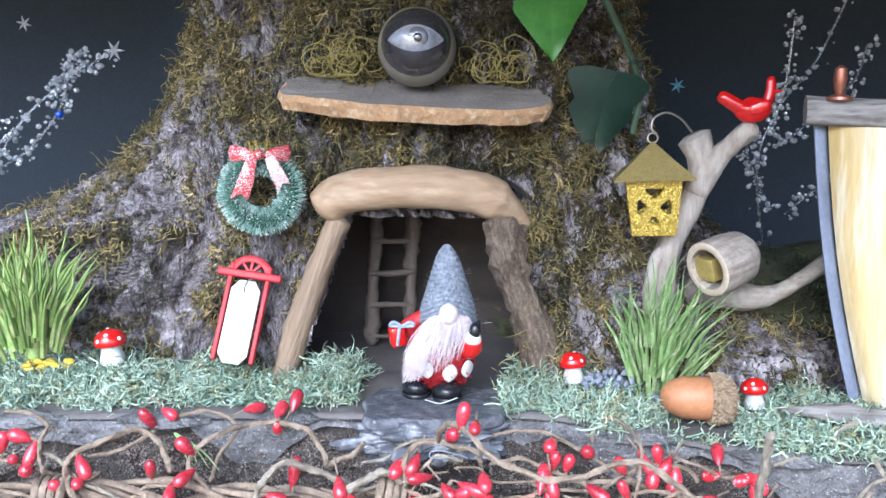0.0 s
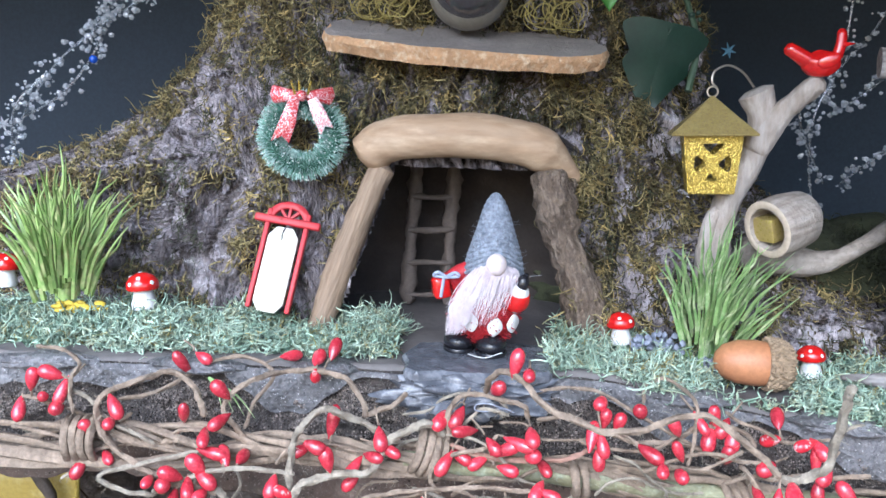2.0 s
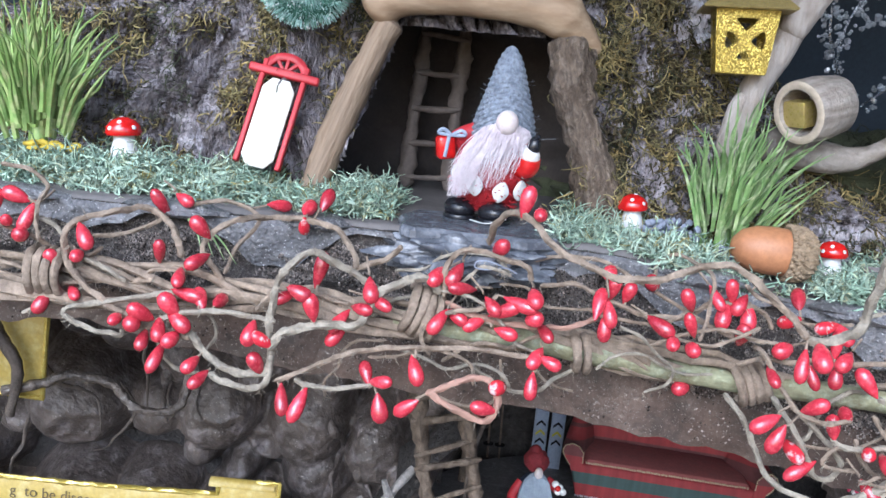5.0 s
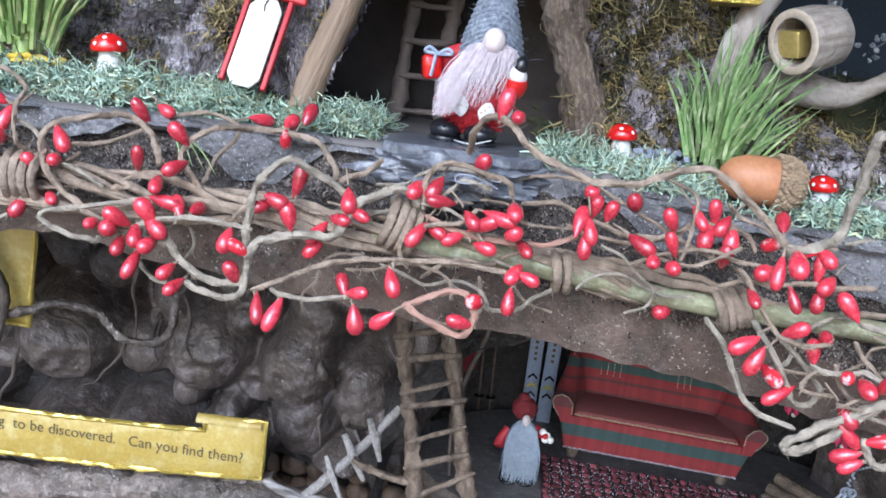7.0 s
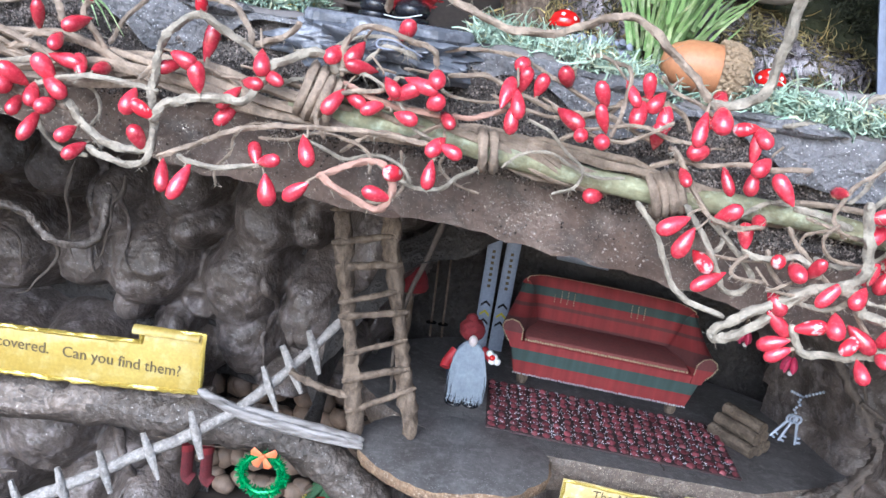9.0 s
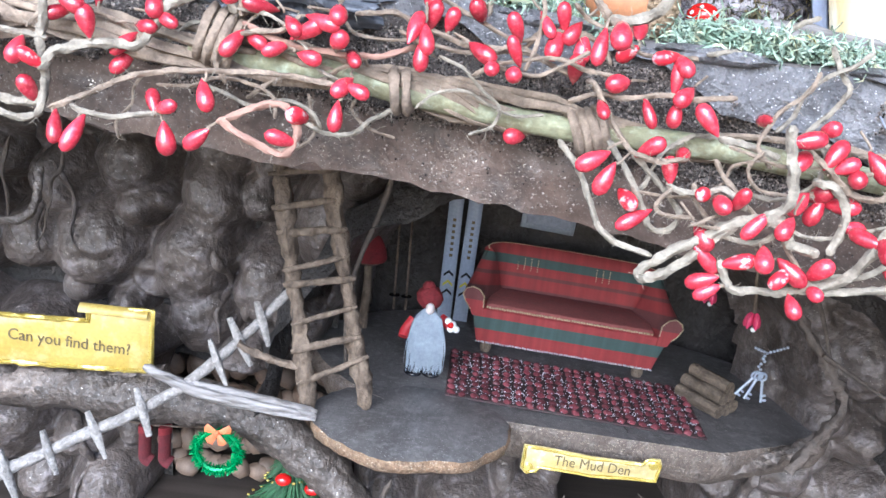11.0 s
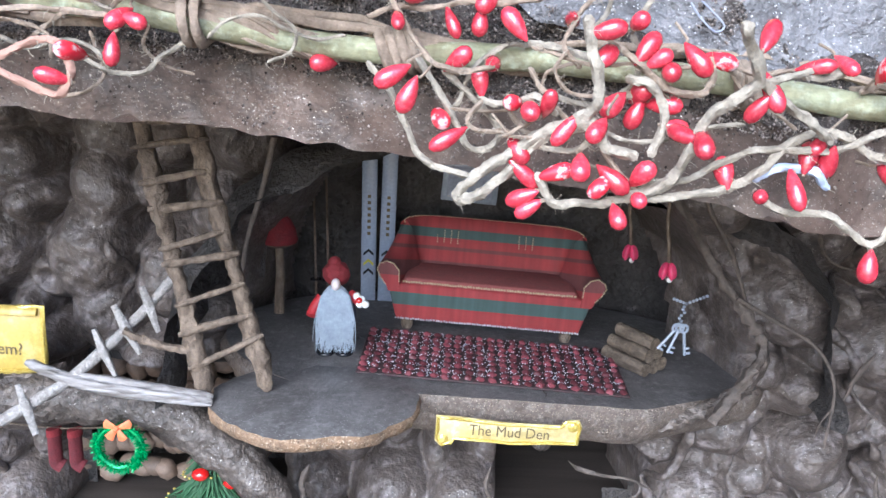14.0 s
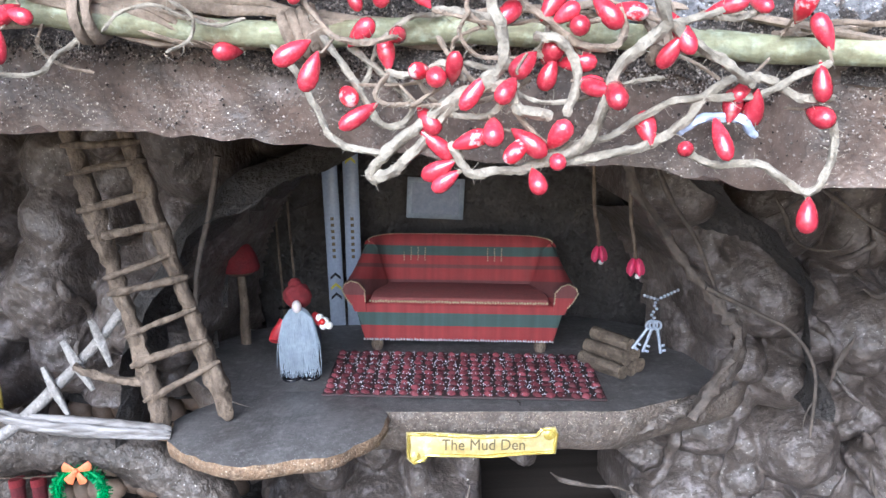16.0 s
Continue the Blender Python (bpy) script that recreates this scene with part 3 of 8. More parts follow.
# flat coping stones along the ledge, each with a broken edge
part("ledge_stone", shift(sheet(420, 14, lambda u, v: Vector(deck_face(u, v * max(0.03, 0.14 + 0.25 * min(1.0, max(0.0, (u - 0.585) * 9)) + 0.26 * noise.noise((u * 26, 9, 0)) + 0.05 * noise.noise((u * 110, 2, 0))))) * 0.35 + Vector((-0.46 + 0.95 * u, front_y(-0.46 + 0.95 * u) + 0.002 - 0.0022 * min(v * 5, 1), deck_face(u, v * max(0.03, 0.14 + 0.25 * min(1.0, max(0.0, (u - 0.585) * 9)) + 0.26 * noise.noise((u * 26, 9, 0)) + 0.05 * noise.noise((u * 110, 2, 0))))[2])) * 0.65 - Vector((0, 0.002, 0))), (0, -0.32, -DECK)), LEDGE_STONE, deck, "dusty pale grey stone rim")


def soil_grains(count):
    """Loose crumbs on the soil front."""
    gs = [([Vector(v) * r for v in ((1, 0, 0.2), (-0.9, 0.1, 0), (0, 1, 0.3), (0.1, -1, 0), (0, 0.2, 1), (0.2, 0, -1))], [(0, 2, 4), (2, 1, 4), (1, 3, 4), (3, 0, 4), (2, 0, 5), (1, 2, 5), (3, 1, 5), (0, 3, 5)]) for r in (0.00024, 0.00034, 0.0005)]
    verts, faces = [], []
    for _ in range(count):
        u, v = rnd(0.12, 0.88), 0.10 + (0.56 if random.random() < 0.85 else 0.86) * random.random() ** 1.2
        if noise.noise((u * 60, v * 9, 4)) < rnd(-0.5, 0.2):
            continue
        p = Vector(deck_face(u, v)) - Vector((0, 0.32 + 0.0003, DECK))
        g, n = random.choice(gs), len(verts)
        verts.extend([p + q for q in g[0]])
        faces.extend([tuple(i + n for i in f) for f in g[1]])
    return verts, faces


tagged(part("soil_grain", soil_grains(85000), GRAIN, deck, "shiny dark crumbs of soil", smooth=False), kind="stuff")
COPING = data("coping_stone", shift(ball(1.0, 3, (1, 1, 0.28), 0.35, 1.9, 3.0), Matrix.Diagonal((0.020, 0.009, 0.010, 1))), LEDGE_STONE)
for x, s, r in ((-0.285, 1.1, 5), (-0.228, 0.9, -6), (-0.172, 1.15, 3), (-0.112, 1.0, -4), (-0.062, 0.7, 8), (0.075, 0.9, -10), (0.128, 1.0, -12), (0.182, 0.95, -9), (0.236, 1.1, -6)):
    c = part("coping_stone", COPING, None, deck)
    c.matrix_basis = pose(x, front_y(x) + 0.004 - 0.32, -0.0018 - drop(x), 0, 0, r) @ Matrix.Diagonal((s, 1.0, 1.0, 1))


# ---- the tree ----
TREE = Vector((-0.02, 0.50, DECK))


def trunk_r(a, z):
    h = max(z - DECK, 0.0)
    r = 0.121 - 0.026 * min(h / 0.16, 1.0)
    s = abs(math.sin(a)) ** 3.2
    if a < 0:
        r += s * (0.019 + min(0.30, 0.74 * math.exp(-h / 0.032)))
    else:
        r += s * (0.021 + min(0.16, 0.22 * math.exp(-h / 0.035)))
    r += 0.012 * noise.noise((math.sin(a) * 3.1, math.cos(a) * 3.1, z * 9))
    return r


def trunk_point(a, z, out=0.0):
    r = trunk_r(a, z)
    x, y = r * math.sin(a), -r * math.cos(a)
    out_way = Vector((math.sin(a), -math.cos(a), 0))
    if x < 0.0 and y < 0:
        flat = 0.377 + 0.3 * max(0.0, -0.07 - x) + 0.15 * (z - 0.345) - TREE.y
        if flat > y:
            y, out_way = flat, Vector((-0.29, -0.957, 0.1))
    # bark: long furrowed plates, with finer cracks
    q = a * r
    furrow = abs(noise.noise((q * 75 + 1.8 * noise.noise((q * 24, z * 24, 3)), z * 26, 1.0)))
    plates = noise.noise((q * 130, z * 75, 9.0))
    cracks = noise.noise((q * 330, z * 200, 5.0))
    d = 0.0145 * min(furrow * 2.2, 1.0) - 0.0095 + 0.0040 * plates + 0.0028 * cracks + 0.0014 * noise.noise((q * 700, z * 420, 2.0)) + out
    return Vector((x, y, z - DECK)) + out_way * d


def in_doorway(p, m=0.0):
    k = (p.z - 0.0) / 0.073
    return p.y < 0 and k < 1.0 + m * 12 and -0.046 + 0.024 * k - m < p.x < 0.060 - 0.016 * k + m


def tree_trunk():
    na, nz = 620, 300
    verts = [trunk_point(math.radians(-152 + 304 * i / na), 0.318 + 0.29 * j / nz) for j in range(nz + 1) for i in range(na + 1)]
    faces = []
    for j in range(nz):
        for i in range(na):
            a = j * (na + 1) + i
            mid = (verts[a] + verts[a + na + 2]) / 2
            if not in_doorway(mid):
                faces.append((a, a + 1, a + na + 2, a + na + 1))
    return verts, faces


tree = thing("tree_trunk", TREE, "broad flared tree trunk of furrowed grey-brown bark", "tree trunk")
part("bark", tree_trunk(), BARK, tree)


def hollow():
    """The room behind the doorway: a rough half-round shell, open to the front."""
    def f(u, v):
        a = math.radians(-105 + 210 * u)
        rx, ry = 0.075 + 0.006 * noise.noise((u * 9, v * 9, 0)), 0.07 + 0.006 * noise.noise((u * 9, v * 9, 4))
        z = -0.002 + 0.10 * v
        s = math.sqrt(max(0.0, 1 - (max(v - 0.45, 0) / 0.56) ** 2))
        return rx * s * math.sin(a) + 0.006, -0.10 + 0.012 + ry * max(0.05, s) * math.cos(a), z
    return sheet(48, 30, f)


# the recess's shade is partly in this dark wood colour
part("hollow", hollow(), HOLLOW, tree, "hollow inside the trunk, its shade put into the colour")


def strands(count, place, length, width, curl=0.6, sides=3, steps=3):
    """Loose moss: many short curly threads. place(): a foot point and the way it leans."""
    verts, faces = [], []
    for _ in range(count):
        got = place()
        if got is None:
            continue
        p, d = got
        l, w = length * rnd(0.5, 1.4), width * rnd(0.7, 1.3)
        e = Vector(d).normalized()
        base = len(verts)
        turn = Matrix.Rotation(curl * rnd(0.35, 1.3) / steps, 3, Vector((rnd(-1, 1), rnd(-1, 1), rnd(-1, 1))).normalized())
        c = p
        for s in range(steps + 1):
            k = s / steps
            if s:
                c = c + e * (l / steps)
                e = turn @ e
            u = e.orthogonal().normalized()
            t = e.cross(u)
            ww = w * (1 - 0.6 * k)
            for m in range(sides):
                an = 2 * math.pi * m / sides
                verts.append(c + (u * math.cos(an) + t * math.sin(an)) * ww)
        for s in range(steps):
            for m in range(sides):
                a, b = base + s * sides + m, base + s * sides + (m + 1) % sides
                faces.append((a, b, b + sides, a + sides))
    return verts, faces


def on_bark(threshold, seed, shade=0.0):
    def place():
        a, h = math.radians(rnd(-110, 110)), rnd(0.0, 0.20) ** 1.0
        z = DECK + h
        q = a * 0.13
        m = noise.noise((q * 58 + z * 22 + seed, z * 13 - q * 8, seed)) + 0.45 * noise.noise((q * 120, z * 60, seed + 2))
        if m < threshold - (shade if a > 0.22 else 0.0) + rnd(-0.22, 0.22):
            return None
        p = trunk_point(a, z, 0.0003 + 0.0090 * max(0.0, m - threshold) * random.random())
        if in_doorway(p, 0.006) or (-0.03 < p.x < 0.062 and p.z < 0.092):
            return None
        n = Vector((math.sin(a), -math.cos(a), 0))
        t = Vector((math.cos(a), math.sin(a), 0))
        return p, n * rnd(0.15, 0.6) + t * rnd(-0.7, 0.7) + Vector((0, 0, rnd(-1.5, 0.35)))
    return place


tagged(part("trunk_moss", strands(62000, on_bark(-0.02, 2.0, -0.36), 0.0100, 0.00040, 6.5, 3, 5), MOSS_OLIVE, tree, "tufts of dry olive-brown moss on bark"), kind="stuff")
tagged(part("trunk_moss", strands(60000, on_bark(-0.02, 2.0, 0.32), 0.0042, 0.0005, 2.4, 3, 2), surface("brown_moss", (0.11, 0.082, 0.036), (0.048, 0.037, 0.018), 90, 0.95, bump=0.2, island=0.5), tree, "matted brown moss close on the bark"), kind="stuff")
tagged(part("trunk_moss", strands(24000, on_bark(0.04, 11.0, 0.25), 0.0075, 0.0003, 4.0, 3, 4), MOSS_DARK, tree, "dark green moss on bark"), kind="stuff")



def moss_clumps():
    """Shaggy tufts between the door post and the lantern."""
    a, z = math.radians(rnd(24, 66)), DECK + rnd(0.0, 0.115)
    if noise.noise((a * 16, z * 60, 8.0)) < rnd(-0.1, 0.25):
        return None
    p = trunk_point(a, z, 0.001 + 0.004 * max(0.0, noise.noise((a * 16, z * 60, 8.0))))
    n = Vector((math.sin(a), -math.cos(a), 0))
    return p, n * rnd(0.3, 0.9) + Vector((rnd(-0.9, 0.9), 0, rnd(-1.3, 0.2)))


tagged(part("trunk_moss", strands(7000, moss_clumps, 0.0105, 0.00042, 4.6, 3, 5), MOSS_OLIVE, tree, "shaggy ochre and olive moss tufts"), kind="stuff")


# ---- moss on the ledge ----
# bare spots in the moss: x, y, half width, half depth
CLEAR = ((-0.147, 0.366, 0.008, 0.011), (0.0578, 0.362, 0.008, 0.011), (0.135, 0.353, 0.008, 0.011), (0.105, 0.335, 0.019, 0.014), (-0.0945, 0.362, 0.012, 0.006), (0.0885, 0.357, 0.006, 0.006))

def ledge_moss(x0, x1, y0, y1, high):
    def place():
        x = rnd(x0, x1)
        y = front_y(x) + y0 + (y1 - y0) * random.random() ** 0.8
        edge = 0.012 * noise.noise((x * 40, 2, 0)) + 0.006 * noise.noise((x * 130, 2, 0))
        if y < front_y(x) + y0 + 0.006 + edge:
            return None
        if any(((x - a) / c) ** 2 + ((y - b) / d) ** 2 < 1 for a, b, c, d in CLEAR):
            return None
        k = 1 if -0.038 > x or x > 0.024 + 0.006 * noise.noise((y * 60, 4, 0)) + max(0.0, (y - 0.35)) * 0.35 else 0
        if not k and y < 0.5:
            return None
        lump = max(0.0, noise.noise((x * 35, y * 35, 3)) + 0.3)
        return Vector((x, y, DECK - drop(x) + high * lump * random.random())), Vector((rnd(-1, 1), rnd(-1, 0.7), rnd(-0.15, 0.45)))
    return place


def moss_bed(name, count, place, material, label, length=0.0105, width=0.00050, at=(0, 0.35, DECK)):
    return solid(name, strands(count, place, length, width, 7.5, 3, 5), material, label, "moss", at=at, kind="stuff", world_coords=True)


moss_bed("moss_bed", 17000, ledge_moss(-0.30, -0.038, 0.006, 0.07, 0.016), MOSS_GREEN, "pale blue-green dried moss strewn along the ledge", at=(-0.16, 0.35, DECK))
moss_bed("moss_bed", 15000, ledge_moss(0.022, 0.28, -0.003, 0.07, 0.010), MOSS_GREEN, "pale blue-green dried moss round the acorn", at=(0.13, 0.34, DECK))
moss_bed("moss_bed", 5500, ledge_moss(-0.30, -0.038, 0.008, 0.07, 0.009), MOSS_PALE, "whitish dried moss threads along the ledge", at=(-0.16, 0.35, DECK))
moss_bed("moss_bed", 5000, ledge_moss(0.022, 0.28, -0.003, 0.07, 0.005), MOSS_PALE, "whitish dried moss threads round the acorn", at=(0.13, 0.34, DECK))
moss_bed("moss_bed", 2600, ledge_moss(-0.30, -0.038, 0.008, 0.07, 0.012), MOSS_YELLOW, "few yellowish threads in the dried moss", 0.010, 0.0003, at=(-0.16, 0.35, DECK))
moss_bed("moss_bed", 2200, ledge_moss(0.022, 0.28, 0.004, 0.07, 0.008), MOSS_YELLOW, "few yellowish threads in the dried moss", 0.010, 0.0003, at=(0.13, 0.34, DECK))
moss_bed("moss_bed", 1200, ledge_moss(0.05, 0.30, 0.05, 0.12, 0.014), MOSS_DARK, "dark moss behind the acorn", at=(0.15, 0.4, DECK))
solid("moss_mound", shift(ball(1.0, 5, (0.14, 0.07, 0.042), 0.30, 2.6, 4.0), (0, 0, 0)), MOSS_DARK, "dark mossy mound of earth behind the driftwood", "mound", at=(0.185, 0.47, DECK))
solid("moss_mound", shift(ball(1.0, 5, (0.14, 0.07, 0.032), 0.30, 2.6, 9.0), (0, 0, 0)), MOSS_DARK, "dark mossy mound of earth beside the trunk", "mound", at=(-0.30, 0.50, DECK))




def on_mound(cx, cy, rx, ry, rz):
    def place():
        a, k = rnd(0, 6.283), math.sqrt(random.random())
        x, y = k * math.cos(a), k * math.sin(a)
        if y > 0.35:
            return None
        return Vector((cx + x * rx, cy + y * ry, DECK + rz * math.sqrt(1 - k * k) * 1.02)), Vector((rnd(-1, 1), rnd(-1, 0.4), rnd(0.1, 0.8)))
    return place


moss_bed("moss_bed", 5200, on_mound(0.185, 0.47, 0.14, 0.07, 0.042), MOSS_DARK, "matted dark brown-green moss on the mound", at=(0.185, 0.47, DECK))


# ---- the door's driftwood frame, shelf and orb ----
solid("slate_step", shift(plate([(-0.033, 0.006), (-0.0325, 0.016), (-0.035, 0.026), (-0.029, 0.044), (0.004, 0.05), (0.022, 0.045), (0.0265, 0.026), (0.0235, 0.020), (0.0225, 0.007), (0.010, 0.0005), (0.003, 0.0025), (-0.010, 0.001), (-0.019, 0.0035), (-0.028, 0.001)], 0.0048, 0.0012), pose(0, 0, 0, -90, 0, 0)),
      SLATE, "dark blue-grey slate slab as a doorstep", "step", at=(0.0015, 0.313, DECK + 0.0026), smooth=False)
solid("slate_step", shift(ball(1.0, 5, (0.029, 0.0125, 0.0085), 0.55, 2.4, 6.0), (0, 0, 0)), SLATE, "rough broken slate lump jutting from the soil below the step", "step", at=(-0.005, 0.3215, DECK - 0.0075))
solid("lintel", tube(spline([(-0.0550, 0.385, 0.4125), (-0.0435, 0.383, 0.4215), (-0.012, 0.381, 0.4245), (0.014, 0.382, 0.422), (0.026, 0.384, 0.416), (0.039, 0.387, 0.4065)], 7),
                     lambda s: 0.0095 if 0.05 < s < 0.75 else (0.0078 if s < 0.5 else 0.0095 - 0.028 * (s - 0.75)), 18, 0.09, blunt=True), DRIFT_TAN, "smooth tan driftwood log lying over the doorway", "door lintel", at=(-0.01, 0.384, 0.412), world_coords=True)
def door_post(pts, r, rough, grain, material, label):
    """A post whose own z axis runs along it, so that the grain follows it."""
    foot, top = Vector(pts[0]), Vector(pts[-1])
    m = Matrix.Translation(foot) @ (top - foot).to_track_quat("Z", "Y").to_matrix().to_4x4()
    ob = new("door_post", data("door_post", shift(tube(spline(pts, 9), r, 22, rough, grain=grain, blunt=True), m.inverted()), material))
    ob.matrix_basis = m
    return tagged(ob, label, "door post", "door posts")


door_post([(-0.0735, 0.374, 0.334), (-0.064, 0.378, 0.365), (-0.054, 0.381, 0.392), (-0.046, 0.384, 0.411)], lambda s: 0.0052 + 0.0009 * s + 0.0006 * math.sin(5 * s), 0.14, 130, POST_TAN, "grained brown driftwood post leaning inwards")
door_post([(0.0478, 0.376, 0.334), (0.0402, 0.379, 0.362), (0.031, 0.382, 0.385), (0.0262, 0.385, 0.412)], lambda s: 0.0088 - 0.001 * s + 0.0012 * math.sin(9 * s), 0.34, 280, POST_BARK, "rough bark-covered driftwood post")


def shelf():
    """A broken flat stone: its grey top, and a lighter rough edge."""
    def rim(s, k):
        a = 2 * math.pi * s
        x, y = math.cos(a), math.sin(a)
        x, y = math.copysign(abs(x) ** 0.55, x), math.copysign(abs(y) ** 0.7, y)
        x, y = 0.0625 * x, 0.018 * y * (1 + 0.12 * math.sin(3 * a))
        w = 0.0032 * noise.noise((s * 11 % 11, k, 1)) + 0.0018 * noise.noise((s * 40, k, 5))
        return x + w, y + w
    return rim


def stone_shelf(at, turn):
    rim = shelf()
    ob = thing("stone_shelf", at, "flat broken grey stone shelf with an orange-tan edge", "shelf", turn=turn)
    n = 90
    ring = lambda z, k, inset: [Vector((*[c * inset for c in rim(i / n, k)], z + 0.0008 * noise.noise((i * 0.3, k * 3, 0)))) for i in range(n)]
    low, mid, top = ring(-0.0075, 0.0, 0.97), ring(-0.003, 0.5, 1.0), ring(0.0, 0.2, 0.975)
    vs = low + mid + top
    fs = [(i + a * n, (i + 1) % n + a * n, (i + 1) % n + (a + 1) * n, i + (a + 1) * n) for a in (0, 1) for i in range(n)] + [tuple(reversed(range(n)))]
    part("edge", (vs, fs), SHELF_EDGE, ob, "rough orange-tan broken edge", smooth=False)
    part("top", (top + [Vector((0, 0, 0.0006))], [(i, (i + 1) % n, n) for i in range(n)]), SHELF_TOP, ob, "grey weathered top face")
    return ob


stone_shelf((-0.0125, 0.3925, 0.4662), (20, 3.2, -3))

orb = thing("eye_orb", (-0.0115, 0.383, 0.4678), "grey glassy orb shaped like a staring eye", "orb")
part("rim", shift(ball(0.0172, 4), (0, 0.002, 0.0176)), ORB_RIM, orb, "pale grey-brown clay ball")
part("dome", shift(ball(1.0, 4, (0.0158, 0.0168, 0.0156)), (0, -0.0012, 0.0182)), ORB_DARK, orb, "dark glossy glass dome")


def eye_lid(sign):
    pts = []
    for i in range(15):
        x = -0.0115 + 0.023 * i / 14
        z = sign * (0.0058 if sign > 0 else 0.0048) * max(0.0, 1 - (x / 0.0116) ** 2) ** 0.9
        r = math.sqrt(max(1 - (x / 0.0158) ** 2 - ((z + 0.001) / 0.0156) ** 2, 0)) * 0.0168
        pts.append((x, -0.0012 - r - 0.0001, 0.0192 + z))
    return tube(pts, 0.0004, 6)


part("eyelid", eye_lid(1), ORB_EYE, orb)
part("eyelid", eye_lid(-1), ORB_EYE, orb)


def eye_white(u, v):
    x = -0.0112 + 0.0224 * u
    k = max(0.0, 1 - (x / 0.0116) ** 2) ** 0.9
    z = (-0.0048 + 0.0106 * v) * k
    r = math.sqrt(max(1 - (x / 0.0158) ** 2 - ((z + 0.001) / 0.0156) ** 2, 0)) * 0.0168
    return x, -0.0013 - r, 0.0192 + z


part("eye_white", sheet(24, 10, eye_white), ORB_EYE, orb, "pale grey glassy eye")
part("iris", shift(ball(1.0, 3, (0.0044, 0.0011, 0.0046)), (0.0010, -0.0170, 0.0197)), ORB_IRIS, orb, "dark grey glass iris")
part("pupil", shift(ball(1.0, 3, (0.0019, 0.0007, 0.0021)), (0.0010, -0.0178, 0.0198)), ORB_DARK, orb)


def wisps(count, sx, sy, sz, r=0.00035, loops=1.2):
    """A loose nest of long curled threads."""
    gs = []
    for _ in range(count):
        c = Vector((rnd(-0.5, 0.5) * sx, rnd(-0.5, 0.5) * sy, rnd(0.2, 0.8) * sz))
        a0, rad = rnd(0, 6.3), rnd(0.25, 0.55)
        ax = Vector((rnd(-1, 1), rnd(-1, 1), rnd(-1, 1)))
        pts = []
        for i in range(9):
            a = a0 + loops * 6.28 * i / 8 * rnd(0.9, 1.1)
            pts.append(c + Vector((math.cos(a) * rad * sx * 0.6, math.cos(a + ax.x) * rad * sy * 0.6, math.sin(a + ax.y * 0.4) * rad * sz * 0.9)))
        for p in pts:
            p.z = max(p.z, 0.0002)
        gs.append(tube(spline(pts, 3), r, 4))
    return join(*gs)


solid("nest_moss", wisps(22, 0.026, 0.016, 0.016, 0.00026, 0.8), MOSS_YELLOW, "loose nest of wiry yellow moss on the shelf", "moss", at=(-0.0440, 0.396, 0.4735), kind="stuff")
solid("nest_moss", wisps(20, 0.028, 0.016, 0.018, 0.00026, 0.6), MOSS_YELLOW, "wiry yellow-brown moss beside the orb", "moss", at=(0.0225, 0.397, 0.4708), kind="stuff")


# ---- ladders ----
def ladder(name, at, rails, rungs, rail_r, rung_r, over, material, label, wood=None):
    """A twig ladder: two rails given by their end points, rungs at even steps."""
    ob = thing(name, at, label, "ladder")
    wild = rung_r * 0.9
    lines = []
    for pts in rails:
        line = spline([Vector(p) - Vector(at) for p in pts], 14)
        lines.append(line)
        part("rail", tube(line, lambda s: rail_r * (1 + 0.14 * math.sin(11 * s)), 14, 0.55, grain=210, blunt=True), material, ob)
    for k in rungs:
        a, b = [l[min(int(q * (len(l) - 1) + 0.5), len(l) - 1)] for l, q in zip(lines, k if isinstance(k, tuple) else (k, k))]
        d = (b - a).normalized()
        f = Vector((0, -rail_r * 0.9, 0))
        a2, b2 = a - d * over * rnd(0.7, 1.2) + f + Vector((0, 0, rnd(-1, 1) * wild)), b + d * over * rnd(0.7, 1.2) + f + Vector((0, 0, rnd(-1, 1) * wild))
        part("rung", tube(spline([a2, (a2 + b2) / 2 + Vector((0, 0, rnd(-0.0005, 0.0005))), b2], 4), rung_r * rnd(0.8, 1.2), 9, 0.40, grain=260, blunt=True), material, ob)
    return ob


ladder("ladder", (-0.028, 0.447, DECK), [[(-0.0375, 0.440, DECK), (-0.0365, 0.447, 0.375), (-0.0345, 0.452, 0.415)], [(-0.0175, 0.441, DECK), (-0.017, 0.447, 0.375), (-0.0155, 0.452, 0.415)]],
       (0.06, 0.28, 0.5, 0.72, 0.94), 0.0033, 0.0014, 0.002, OLD_WOOD, "dark wooden ladder leaning inside the hollow")


# ---- things on the ledge ----
def hair(rows, r, seed):
    """Fibres that hang from a top line to a lower one; rows of (top, bottom)."""
    gs = []
    for a, b in rows:
        a, b = Vector(a), Vector(b)
        m = (a + b) / 2 + Vector((rnd(-1, 1) * 0.0024, -0.002 + rnd(-1, 0.5) * 0.0016, 0))
        gs.append(tube(spline([a, m, b], 3), lambda s: r * (1.1 - 0.8 * s), 4))
    return join(*gs)


